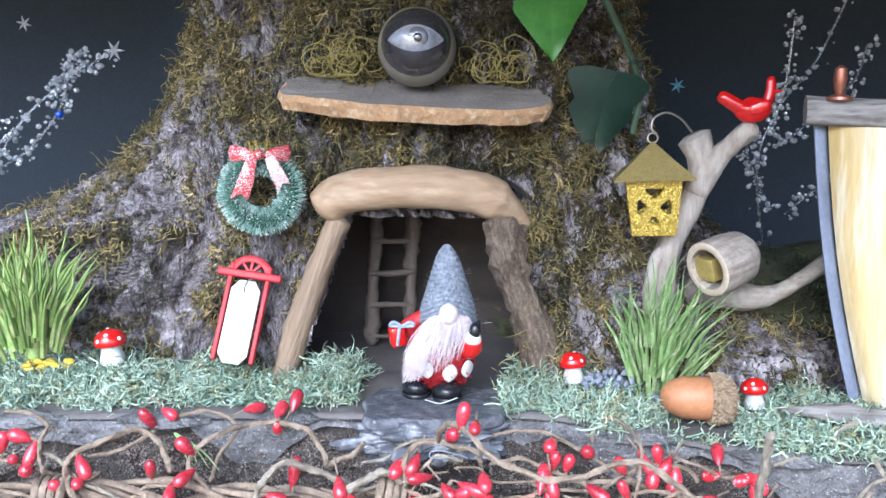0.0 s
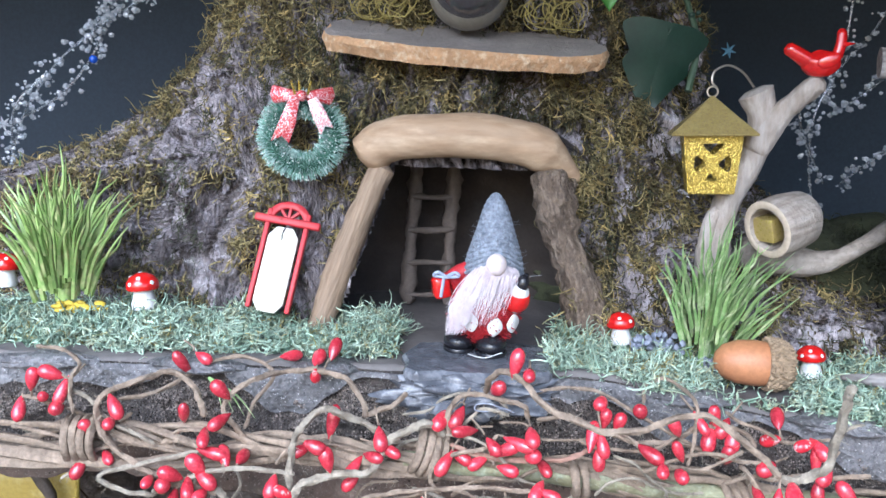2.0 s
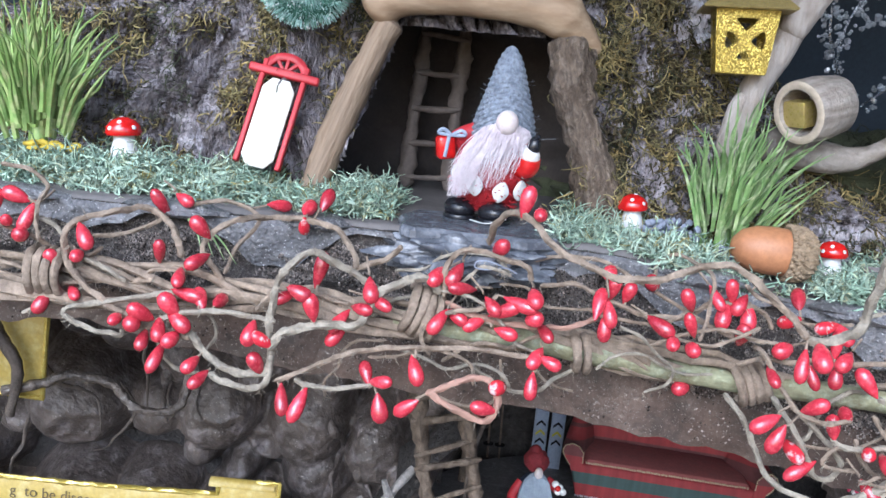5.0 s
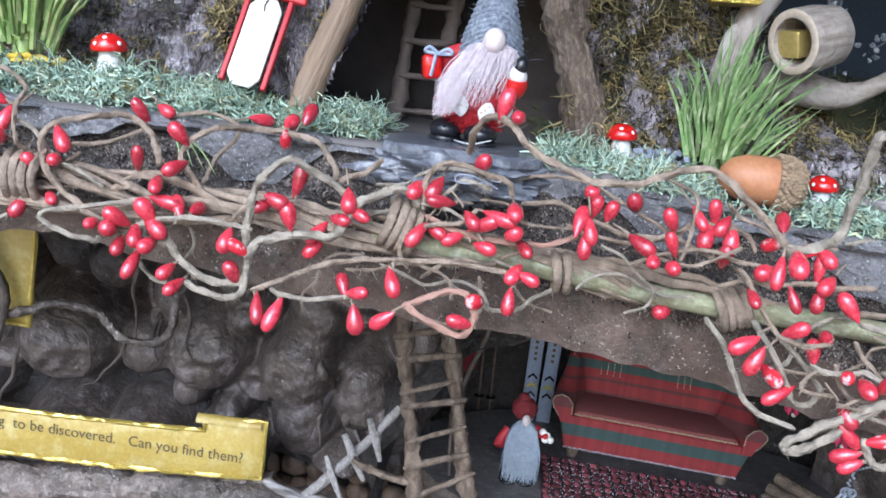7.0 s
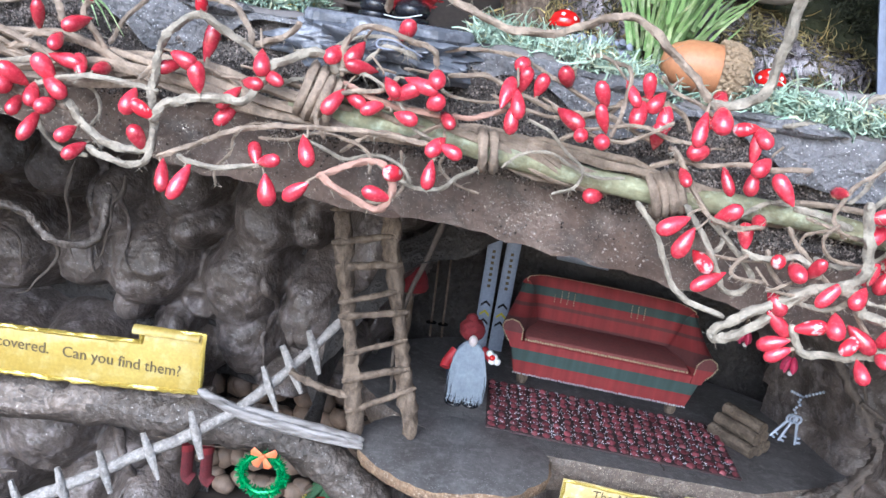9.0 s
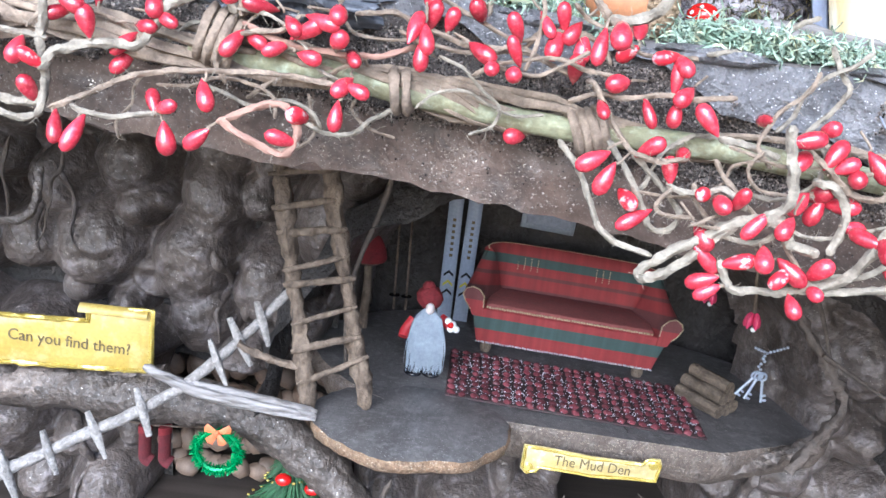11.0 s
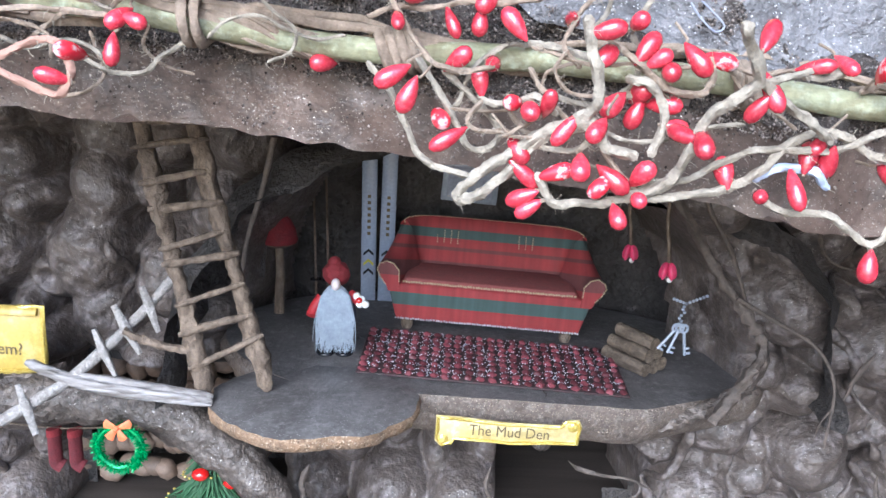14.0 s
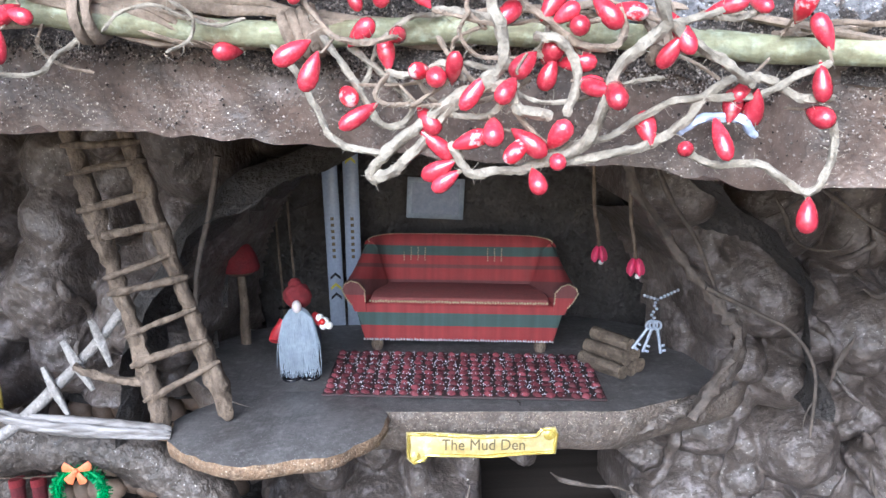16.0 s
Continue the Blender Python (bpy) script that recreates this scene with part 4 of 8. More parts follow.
def knit_hat(r, h, lean=0.0):
    """A tall pointed cap whose stitches stand out in rows."""
    verts, faces = [], []
    n, rows = 120, 60
    for j in range(rows + 1):
        k = j / rows
        rad = r * ((1 - k) ** 0.64 * 0.90 + 0.10 * math.sqrt(max(0.0, 1 - k ** 6))) * (1 + 0.03 * math.sin(2.5 * k * 3.14))
        if j == rows:
            rad = 0.0002
        for i in range(n):
            a = 2 * math.pi * i / n
            st = 0.0011 * abs(math.sin(a * 14 + (j // 4 % 2) * 1.57)) * abs(math.sin(j * 0.785)) * (1 - 0.7 * k)
            verts.append(Vector(((rad + st) * math.cos(a) + lean * k * k, (rad + st) * math.sin(a), h * k - 0.004 * math.cos(a * 2) * (1 - k))))
    for j in range(rows):
        for i in range(n):
            a, b = j * n + i, j * n + (i + 1) % n
            faces.append((a, b, b + n, a + n))
    faces.append(tuple(reversed(range(n))))
    return verts, faces


def boot(x, y):
    return join(shift(ball(1.0, 3, (0.0062, 0.0082, 0.0042)), (x, y, 0.0040)), shift(lathe([(0.0061, 0), (0.0064, 0.0008), (0.0061, 0.0016)], 14), pose(x, y, 0) @ Matrix.Diagonal((1, 1.3, 1, 1))))


def lozenge(x, z, tilt):
    """A pale rounded patch on the round belly."""
    k = max(1 - (x / 0.0142) ** 2 - ((z - 0.0185) / 0.0165) ** 2, 0.02)
    y = -0.0125 * math.sqrt(k)
    n = Vector((x / 0.0142 ** 2, y / 0.0125 ** 2, (z - 0.0185) / 0.0165 ** 2)).normalized()
    outline = [(0.0032 * math.copysign(abs(math.cos(a)) ** 1.3, math.cos(a)), 0.0042 * math.copysign(abs(math.sin(a)) ** 1.3, math.sin(a))) for a in [6.2832 * i / 16 for i in range(16)]]
    return shift(plate(outline, 0.0009, 0.0002), Matrix.Translation(Vector((x, y, z)) + n * 0.0022) @ n.to_track_quat("-Y", "Z").to_matrix().to_4x4() @ pose(0, 0, 0, 0, tilt, 0))


def gnome():
    random.seed(5)
    beard = []
    for i in range(2000):
        u, f = random.random() ** 1.25, random.random()
        top = Vector((-0.0040 + 0.0150 * u, -0.0105 + 0.010 * (u - 0.5) ** 2 - 0.003 * f, 0.0392 - 0.008 * abs(u - 0.5)))
        low = Vector((-0.0138 + 0.0225 * u + rnd(-1, 1) * 0.0022, -0.0150 + 0.008 * (u - 0.45) ** 2 - 0.003 * f, 0.0090 + 0.0100 * u ** 1.4 + rnd(0, 1) ** 2 * 0.013))
        if random.random() < 0.86 * min(1.0, u / 0.28):
            low = top + (low - top) * rnd(0.30, 0.68)
        beard.append((top, low))
    fluff = []
    for _ in range(60):
        a, z = rnd(0, 6.283), rnd(0.034, 0.052)
        p = Vector((0.0032 + 0.0108 * math.cos(a) * (1 - (z - 0.034) / 0.040), 0.0106 * math.sin(a) * (1 - (z - 0.034) / 0.040), z))
        fluff.append((p, p + Vector((math.cos(a) * rnd(0.001, 0.0035), math.sin(a) * 0.002, rnd(-0.001, 0.002)))))
    core = shift(ball(1.0, 3, (0.0066, 0.0054, 0.0070)), pose(0.0010, -0.0085, 0.0305, 0, 24, 0))
    knit = []
    for _ in range(450):
        a, e = rnd(3.3, 6.1), rnd(-1.1, 0.6)
        p = Vector((0.0142 * math.cos(a) * math.cos(e), 0.0125 * math.sin(a) * math.cos(e), 0.0185 + 0.0165 * math.sin(e)))
        knit.append((p * 0.99, p + Vector((rnd(-1, 1), -0.3, rnd(-1.4, 0.2))) * 0.0007))
    pieces = [
        (join(boot(-0.0098, -0.002), boot(0.0030, -0.0075)), BLACK),
        (shift(ball(1.0, 4, (0.0140, 0.0123, 0.0163), 0.03, 6), (0.0, 0.0, 0.0187)), RED_MATT), (hair(knit, 0.00022, 2), RED_MATT),
        (tube(spline([(0.0060, -0.0050, 0.0320), (0.0105, -0.0085, 0.0235), (0.0125, -0.0110, 0.0225), (0.0128, -0.0120, 0.0255)], 6), lambda s: 0.0056 - 0.0012 * s, 14), RED),
        (tube(spline([(-0.004, 0.0, 0.033), (-0.0100, -0.001, 0.0305), (-0.0145, -0.004, 0.0275)], 5), lambda s: 0.0040, 12), RED_MATT),
        (shift(block(0.0068, 0.0060, 0.0088, 0.0014), pose(-0.0170, -0.0050, 0.0215, 0, -8, 20)), RED),
        (join(*[tube(spline([(-0.0155, -0.0085, 0.0305), (-0.0155 + dx, -0.0095, 0.0325), (-0.0155 + 1.5 * dx, -0.0090, 0.0310), (-0.0155, -0.0085, 0.0305)], 5), 0.0007, 7) for dx in (-0.0032, 0.0032)], tube([(-0.0175, -0.0084, 0.0225), (-0.0165, -0.0084, 0.0303)], 0.0007, 6)), SKI),
        (shift(ball(1.0, 3, (0.0040, 0.0040, 0.0034)), pose(0.0130, -0.0122, 0.0265, 0, 35, 0)), WHITE),
        (join(shift(ball(1.0, 3, (0.0025, 0.0026, 0.0038)), pose(0.0140, -0.0135, 0.0298, 0, 12, 0)), shift(ball(1.0, 2, (0.0013, 0.0013, 0.0020)), pose(0.0150, -0.0130, 0.0322, 0, 20, 0))), BLACK),
        (tube(spline([(0.0150, -0.0125, 0.0315), (0.017, -0.012, 0.0325), (0.0215, -0.012, 0.0331)], 4), 0.00016, 5), BLACK),
        (tube(spline([(-0.006, -0.0135, 0.0012), (0.0, -0.0175, 0.0010), (0.0070, -0.0165, 0.0030)], 5), 0.00018, 5), WHITE),
        (join(*[lozenge(x, z, t) for x, z, t in ((-0.0108, 0.0172, 8), (-0.0050, 0.0142, -6), (0.0036, 0.0126, 6), (0.0100, 0.0134, -10))]), WHITE),
        (core, BEARD), (hair(beard, 0.00014, 5), BEARD),
        (shift(ball(1.0, 3, (0.0040, 0.0036, 0.0044)), (0.0035, -0.0158, 0.0372)), FLESH),
        (shift(knit_hat(0.0116, 0.0300, -0.0010), pose(0.0032, -0.0018, 0.0345, 9, 1, 0)), KNIT), (hair(fluff, 0.00010, 3), KNIT),
    ]
    return figure("gnome_figurine", pieces, "gnome doll with grey knit hat and white beard, on slate", "gnome figurine", (-0.0012, 0.350, DECK + 0.0026), (0, 0, 0))


gnome()


def toadstool(at, s=1.0, tilt=0.0, group="toadstools"):
    ob = thing("toadstool", at, "tiny red-capped toadstool with white spots standing in the moss", "toadstool", group, turn=(rnd(-4, 4), tilt, rnd(0, 360)))
    part("stem", lathe([(0.0048 * s, 0), (0.0050 * s, 0.002 * s), (0.0038 * s, 0.006 * s), (0.0036 * s, 0.009 * s)], 16), WHITE, ob)
    cap = lathe([(0.0040 * s, 0.0080 * s), (0.0062 * s, 0.0078 * s), (0.0067 * s, 0.0088 * s), (0.0062 * s, 0.0112 * s), (0.0045 * s, 0.0132 * s), (0.0022 * s, 0.0143 * s), (0.0002, 0.0146 * s)], 20)
    c = part("cap", cap, RED, ob)
    for i in range(7):
        a, e = i * 2.4, (0.15, 0.75, 0.8, 0.7, 1.15, 1.1, 1.2)[i]
        p = Vector((math.cos(a) * math.sin(e), math.sin(a) * math.sin(e), math.cos(e)))
        q = Vector((p.x * 0.0068, p.y * 0.0068, 0.0083 + p.z * 0.0062)) * s
        part("spot", shift(ball(0.0009 * s, 2), Matrix.Translation(q) @ Vector(p).to_track_quat("Z", "Y").to_matrix().to_4x4() @ Matrix.Diagonal((1, 1, 0.35, 1))), WHITE, c)
    return ob


toadstool((-0.1470, 0.371, DECK + 0.0095), 1.08, 4)
toadstool((0.0578, 0.367, DECK + 0.0025), 0.92, -4)
toadstool((0.135, 0.358, DECK - 0.0065), 0.90, 2)
toadstool((-0.2140, 0.383, DECK + 0.0150), 1.0, -3)

acorn = thing("acorn", (0.1055, 0.341, DECK + 0.0030), "large smooth orange-brown acorn lying on its side in the moss", "acorn", turn=(0, 92, -4))
part("nut", lathe([(0.0003, -0.0172), (0.0035, -0.0165), (0.0070, -0.0135), (0.0092, -0.008), (0.0098, -0.001), (0.0095, 0.005), (0.008, 0.009)], 24), ACORN, acorn)


def acorn_cap():
    """A cup of small overlapping scales."""
    base = lathe([(0.0090, 0.0040), (0.0104, 0.0042), (0.0110, 0.0075), (0.0102, 0.0120), (0.0070, 0.0155), (0.003, 0.0168), (0.0002, 0.0170)], 28)
    scales = []
    for j in range(8):
        e = j / 8
        z, r = 0.0050 + 0.0115 * e, 0.0109 * math.sqrt(max(1 - (e * 0.97) ** 3, 0.02))
        n = max(6, int(26 * r / 0.011))
        for i in range(n):
            a = 2 * math.pi * (i + 0.5 * (j % 2)) / n
            scales.append(shift(ball(0.0011, 1, (0.9, 0.9, 1.1), 0.3, 3, i), (r * math.cos(a), r * math.sin(a), z)))
    return join(base, *scales)


part("cup", acorn_cap(), ACORN_CAP, acorn, "rough scaly grey-brown cup")
acorn.scale = (0.92, 0.92, 0.92)


def blade_tuft(at, n, h, spread, material, label, seed, lean=0.0, wide=0.00095, stem=0.028, bend=2.0):
    """A plastic grass tuft: many narrow tapered blades from one foot."""
    random.seed(seed)
    ob = thing("grass_tuft", at, label, "grass tuft", "grass tufts")
    part("foot", lathe([(0.003, -0.004), (0.003, 0.004), (0.001, 0.012)], 8), material, ob)
    for i in range(n):
        a, k = rnd(0, 6.283), random.random() ** 0.7
        l = h * rnd(0.6, 1.05) * (1 - 0.25 * k)
        d = Vector((math.cos(a) * k * spread + lean, math.sin(a) * k * spread * 0.8, 0))
        pts = [Vector((math.cos(a), math.sin(a), 0)) * (0.007 + 0.006 * (bend < 1.9)) * k + Vector((0, 0, -0.003 + stem * random.random() * (1 - 0.3 * k)))]
        l *= 1 - 0.25 * (pts[0].z / 0.025)
        for s in (0.35, 0.7, 1.0):
            pts.append(pts[0] + Vector((0, 0, l * s * (1 - 0.18 * k * s))) + d * l * s ** bend + Vector((rnd(-1, 1), rnd(-1, 1), rnd(-1, 1) * 0.5)) * 0.0034 * s)
        part("blade", tube(spline(pts, 3), lambda s: wide * (1 - s) ** 0.7 + 0.00008, 4, flat=0.5), material, ob)
    return ob


blade_tuft((-0.1795, 0.366, DECK + 0.014), 125, 0.056, 0.56, GRASS, "bright green plastic grass tuft in the moss", 21, 0.0, 0.00115, 0.032, 1.5)
blade_tuft((0.0930, 0.360, DECK - 0.003), 125, 0.052, 0.58, GRASS_BLUE, "fresh green plastic grass tuft beside the acorn", 22, 0.16, 0.00150, 0.038, 1.35)
blade_tuft((-0.235, 0.45, DECK + 0.025), 22, 0.035, 0.5, GRASS_BLUE, "small dark grass tuft at the trunk's foot", 23)
random.seed(31)
for at, s, c in (((0.071, 0.362, DECK + 0.002), 0.010, 40), ((0.094, 0.352, DECK - 0.004), 0.008, 30)):
    solid("lichen_clump", join(*[shift(ball(0.0016, 1, (1, 1, 1), 0.4, 2, i), (rnd(-s, s), rnd(-s, s) * 0.6, rnd(0, 0.005))) for i in range(c)]), LICHEN, "crumbly blue-grey lichen clump", "lichen", at=at)
solid("lichen_clump", join(*[shift(ball(0.0017, 1, (1.5, 1, 0.7), 0.4, 2, i), (rnd(-0.009, 0.009), rnd(-0.005, 0.005), rnd(0, 0.003))) for i in range(30)]), surface("yellow_lichen", (0.62, 0.47, 0.05), (0.42, 0.3, 0.03), 120, 0.8), "bright yellow lichen scrap", "lichen", at=(-0.171, 0.361, DECK + 0.010))


# wreath on the bark
def wreath(at, r, t, turn):
    ob = thing("wreath", at, "frosted green bristle wreath with red glitter bow, on bark", "wreath", turn=turn)
    n = 40
    part("ring", tube([(r * math.cos(6.2832 * i / n), 0, r * math.sin(6.2832 * i / n)) for i in range(n + 1)], t * 0.55, 8), surface("wreath_core", (0.05, 0.14, 0.10), None, 200, 0.9), ob)
    gs = []
    for i in range(4200):
        a, b = rnd(0, 6.2832), rnd(0, 6.2832)
        c = Vector((math.cos(a), 0, math.sin(a)))
        o = c * math.cos(b) + Vector((0, -1, 0)) * math.sin(b)
        p = c * r
        gs.append(tube([p + o * t * 0.3, p + o * t * rnd(0.85, 1.1) + Vector((rnd(-1, 1), rnd(-1, 1), rnd(-1, 1))) * 0.0007], 0.00015, 3))
    tagged(part("bristles", join(*gs[:2200]), FROST_GREEN, ob, "blue-green bristles"), kind="stuff")
    tagged(part("frosted_bristles", join(*gs[2200:]), FROST, ob, "white-frosted bristle tips"), kind="stuff")
    dots = part("glitter", join(*[shift(ball(0.00035, 1), (c * (r + t * math.cos(b)), -abs(t * math.sin(b)), s * (r + t * math.cos(b)))) for c, s, b in [(math.cos(a), math.sin(a), rnd(0, 6.28)) for a in [rnd(0, 6.28) for _ in range(160)]]]), WHITE, ob, "frost specks")
    tagged(dots, kind="stuff")
    bow = part("bow", join(*[shift(plate([(0, -0.0012), (k * 0.0050, -0.0022), (k * 0.0125, -0.0030), (k * 0.0142, 0.0010), (k * 0.0130, 0.0048), (k * 0.0060, 0.0030), (0, 0.0012)], 0.0022, 0.0006), pose(0, -t - 0.0016, r + 0.0024, 0, 0, k * 14)) for k in (-1, 1)]), RED_GLITTER, ob, "red glitter ribbon bow")
    part("knot", shift(ball(1, 2, (0.0022, 0.0018, 0.0024)), (0, -t - 0.0022, r + 0.0022)), RED_GLITTER, bow)
    part("tail", shift(plate([(-0.0020, 0), (0.0022, 0), (0.0034, -0.010), (0.0030, -0.0185), (-0.0006, -0.0165), (-0.0046, -0.0200), (-0.0034, -0.010)], 0.0005, 0.0001), pose(-0.0030, -t - 0.0014, r + 0.0012, 6, 16, 0)), RED_GLITTER, bow)
    part("tail", shift(plate([(-0.0020, 0), (0.0022, 0), (0.0030, -0.008), (0.0030, -0.0145), (0.0002, -0.0125), (-0.0030, -0.0150), (-0.0030, -0.007)], 0.0005, 0.0001), pose(0.0042, -t - 0.0016, r + 0.0012, 6, -26, 0)), PINK_GLITTER, bow, "frosted pale ribbon tail")
    part("gold_tassel", join(*[tube([(x * 0.002, -t - 0.001, r + 0.003), (x * 0.0032, -t - 0.002, r + 0.0085)], 0.0005, 5) for x in (-1.4, -0.4, 1.2)]), GOLD_GLITTER, ob)
    return ob


random.seed(41)
wreath((-0.0800, 0.3770, 0.4225), 0.0132, 0.0060, (-8, 0, 6))


# sled
def sled(at, turn):
    ob = thing("sled", at, "little red wooden sled with a cream seat, leaning against the bark", "sled", turn=turn)
    for s in (-1, 1):
        part("runner", shift(block(0.0021, 0.0032, 0.044, 0.0005), (s * 0.0085, 0, 0)), RED_MATT, ob)
    part("cross_bar", shift(block(0.0290, 0.0030, 0.0034, 0.0008), (0, -0.001, 0.0375)), RED_MATT, ob)
    half = [(math.cos(math.pi * i / 16), math.sin(math.pi * i / 16)) for i in range(17)]
    part("arch", shift(plate([(0.0100 * c, 0.0395 + 0.0088 * q) for c, q in half] + [(0.0066 * c, 0.0395 + 0.0056 * q) for c, q in reversed(half)], 0.0024, 0.0004), (0, -0.0012, 0)), RED_MATT, ob)
    for a in (-42, 0, 42):
        part("spoke", shift(block(0.0014, 0.002, 0.0070, 0.0003), pose(0, 0, 0.0398, 0, a, 0)), RED_MATT, ob)
    part("seat", shift(plate([(-0.0036, -0.001), (0.0036, -0.001), (0.0066, 0.003), (0.0066, 0.032), (0.0036, 0.0362), (-0.0036, 0.0362), (-0.0066, 0.032), (-0.0066, 0.003)], 0.0012, 0.0003), (0, -0.0026, 0)), CREAM, ob, "cream-white board with cut corners")
    return ob


sled((-0.0925, 0.3645, DECK + 0.0118), (-22, 8, -4))


# lantern on its driftwood branch
def lantern_wall():
    """One side with a triangle, two leaf-shaped openings and a half-moon cut through."""
    bm = bmesh.new()
    leaf = spline([(-0.0072, 0.0150, 0), (-0.0062, 0.0160, 0), (-0.0040, 0.0142, 0), (-0.0024, 0.0122, 0), (-0.0042, 0.0104, 0), (-0.0060, 0.0092, 0), (-0.0071, 0.0100, 0), (-0.0074, 0.0125, 0), (-0.0072, 0.0149, 0)], 3)[:-1]
    loops = [[(-0.0086, 0.0), (0.0086, 0.0), (0.0112, 0.0245), (-0.0112, 0.0245)],
             [(-0.0042, 0.0204), (-0.0038, 0.0209), (0.0038, 0.0209), (0.0042, 0.0204), (0.0006, 0.0164), (-0.0006, 0.0164)],
             [(p.x, p.y) for p in leaf], [(-p.x, p.y) for p in reversed(leaf)],
             [(-0.0021, 0.0054), (0.0021, 0.0054)] + [(0.0022 * math.cos(math.pi * i / 10), 0.0057 + 0.0027 * math.sin(math.pi * i / 10)) for i in range(11)]]
    edges = []
    for loop in loops:
        vs = [bm.verts.new((x, 0, z)) for x, z in loop]
        edges += [bm.edges.new((a, b)) for a, b in zip(vs, vs[1:] + vs[:1])]
    bmesh.ops.triangle_fill(bm, use_beauty=True, use_dissolve=False, edges=edges)
    got = bmesh.ops.extrude_face_region(bm, geom=list(bm.faces))
    for v in got["geom"]:
        if isinstance(v, bmesh.types.BMVert):
            v.co.y += 0.0009
    bmesh.ops.recalc_face_normals(bm, faces=list(bm.faces))
    bm.verts.index_update()
    g = [v.co.copy() for v in bm.verts], [tuple(v.index for v in f.verts) for f in bm.faces]
    bm.free()
    return g


lantern = thing("lantern", (0.0945, 0.383, 0.4035), "gold glitter lantern with a pointed roof, hanging from a wire hook", "lantern", turn=(0, -2, -10))
wall = data("wall", lantern_wall(), GOLD_GLITTER, smooth=False)
for k in range(4):
    w = part("wall", wall, None, lantern)
    w.matrix_basis = pose(0, 0, 0, 0, 0, 90 * k) @ pose(0, -0.0095, 0, 6, 0, 0)
part("floor", shift(block(0.0185, 0.0185, 0.001, 0.0003), (0, 0, -0.0004)), GOLD_GLITTER, lantern)
part("roof", shift(lathe([(0.0240, 0.0240), (0.0246, 0.0247), (0.0125, 0.0326), (0.0010, 0.0405)], 4), pose(0, 0, 0, 0, 0, 45)), ROOF_GLITTER, lantern, "dull gold glitter pyramid roof", smooth=False)
part("ring", tube([(0.0022 * math.cos(6.2832 * i / 16), 0, 0.0424 + 0.0022 * math.sin(6.2832 * i / 16)) for i in range(17)], 0.0004, 6), WIRE, lantern)
solid("wire_hook", tube(spline([(0.0948, 0.383, 0.4475), (0.0925, 0.383, 0.4500), (0.0935, 0.3835, 0.4545), (0.0990, 0.384, 0.4570), (0.1055, 0.385, 0.4545), (0.1115, 0.387, 0.4485)], 6), 0.0005, 6), WIRE, "thin bent wire hook holding the lantern", "hook", at=(0.1115, 0.387, 0.4485), world_coords=True)

branch = thing("driftwood_branch", (0.100, 0.386, DECK), "pale bleached driftwood branch, forked at its top", "branch")
part("stem", shift(tube(spline([(0.101, 0.388, 0.338), (0.1005, 0.388, 0.375), (0.104, 0.388, 0.398), (0.111, 0.388, 0.414), (0.117, 0.388, 0.428), (0.1165, 0.388, 0.438), (0.112, 0.388, 0.4475)], 7), lambda s: 0.0080 - 0.0022 * math.sin(3.1 * s) + 0.0004 * s, 16, 0.24, blunt=True), (-0.100, -0.386, -DECK)), DRIFT, branch)
part("fork", shift(tube(spline([(0.113, 0.387, 0.420), (0.120, 0.385, 0.434), (0.127, 0.380, 0.443), (0.1345, 0.373, 0.4515)], 7), lambda s: 0.0066 - 0.0026 * s, 14, 0.24, blunt=True), (-0.100, -0.386, -DECK)), DRIFT, branch)
part("stub", shift(tube(spline([(0.104, 0.388, 0.396), (0.098, 0.386, 0.392), (0.0945, 0.384, 0.378), (0.095, 0.384, 0.362)], 5), lambda s: 0.0040 - 0.001 * s, 10, 0.2), (-0.100, -0.386, -DECK)), DRIFT, branch)

bird = thing("bird_figurine", (0.1340, 0.372, 0.4525), "glossy bright red bird with raised tail, perched on the driftwood", "bird figurine", turn=(0, -4, -6))
part("body", shift(ball(1, 4, (0.0078, 0.0050, 0.0055), 0.08, 2), (-0.0008, 0, 0.0055)), RED, bird)
part("head", tube(spline([(-0.0055, 0, 0.0065), (-0.0100, -0.001, 0.0095), (-0.0150, -0.001, 0.0130)], 5), lambda s: 0.0036 - 0.0010 * s, 12, blunt=True), RED, bird)
part("tail", tube(spline([(0.0050, 0, 0.0070), (0.0068, 0, 0.0130), (0.0072, 0, 0.0190)], 5), lambda s: 0.0028 - 0.0006 * s, 12, flat=0.8, blunt=True), RED, bird)
part("beak", tube([(0.0068, -0.001, 0.0125), (0.0118, -0.001, 0.0128)], lambda s: 0.0012 * (1 - s) + 0.0002, 8), RED, bird)
part("wing", shift(ball(1, 3, (0.0048, 0.0012, 0.0030)), pose(0.001, -0.0048, 0.0065, 0, -20, 0)), RED, bird)


def ringed_face(r0, r1, n=36):
    """A flat sawn ring, with faint growth lines, facing -y."""
    vs, fs = [], []
    for j in range(5):
        r = r0 + (r1 - r0) * j / 4
        for i in range(n):
            a = 6.2832 * i / n
            vs.append(Vector((r * math.cos(a), 0.0004 * (1 if j in (0, 4) else -0.3 * (j % 2)), r * math.sin(a))))
    for j in range(4):
        for i in range(n):
            a, b = j * n + i, j * n + (i + 1) % n
            fs.append((a, b, b + n, a + n))
    return vs, fs


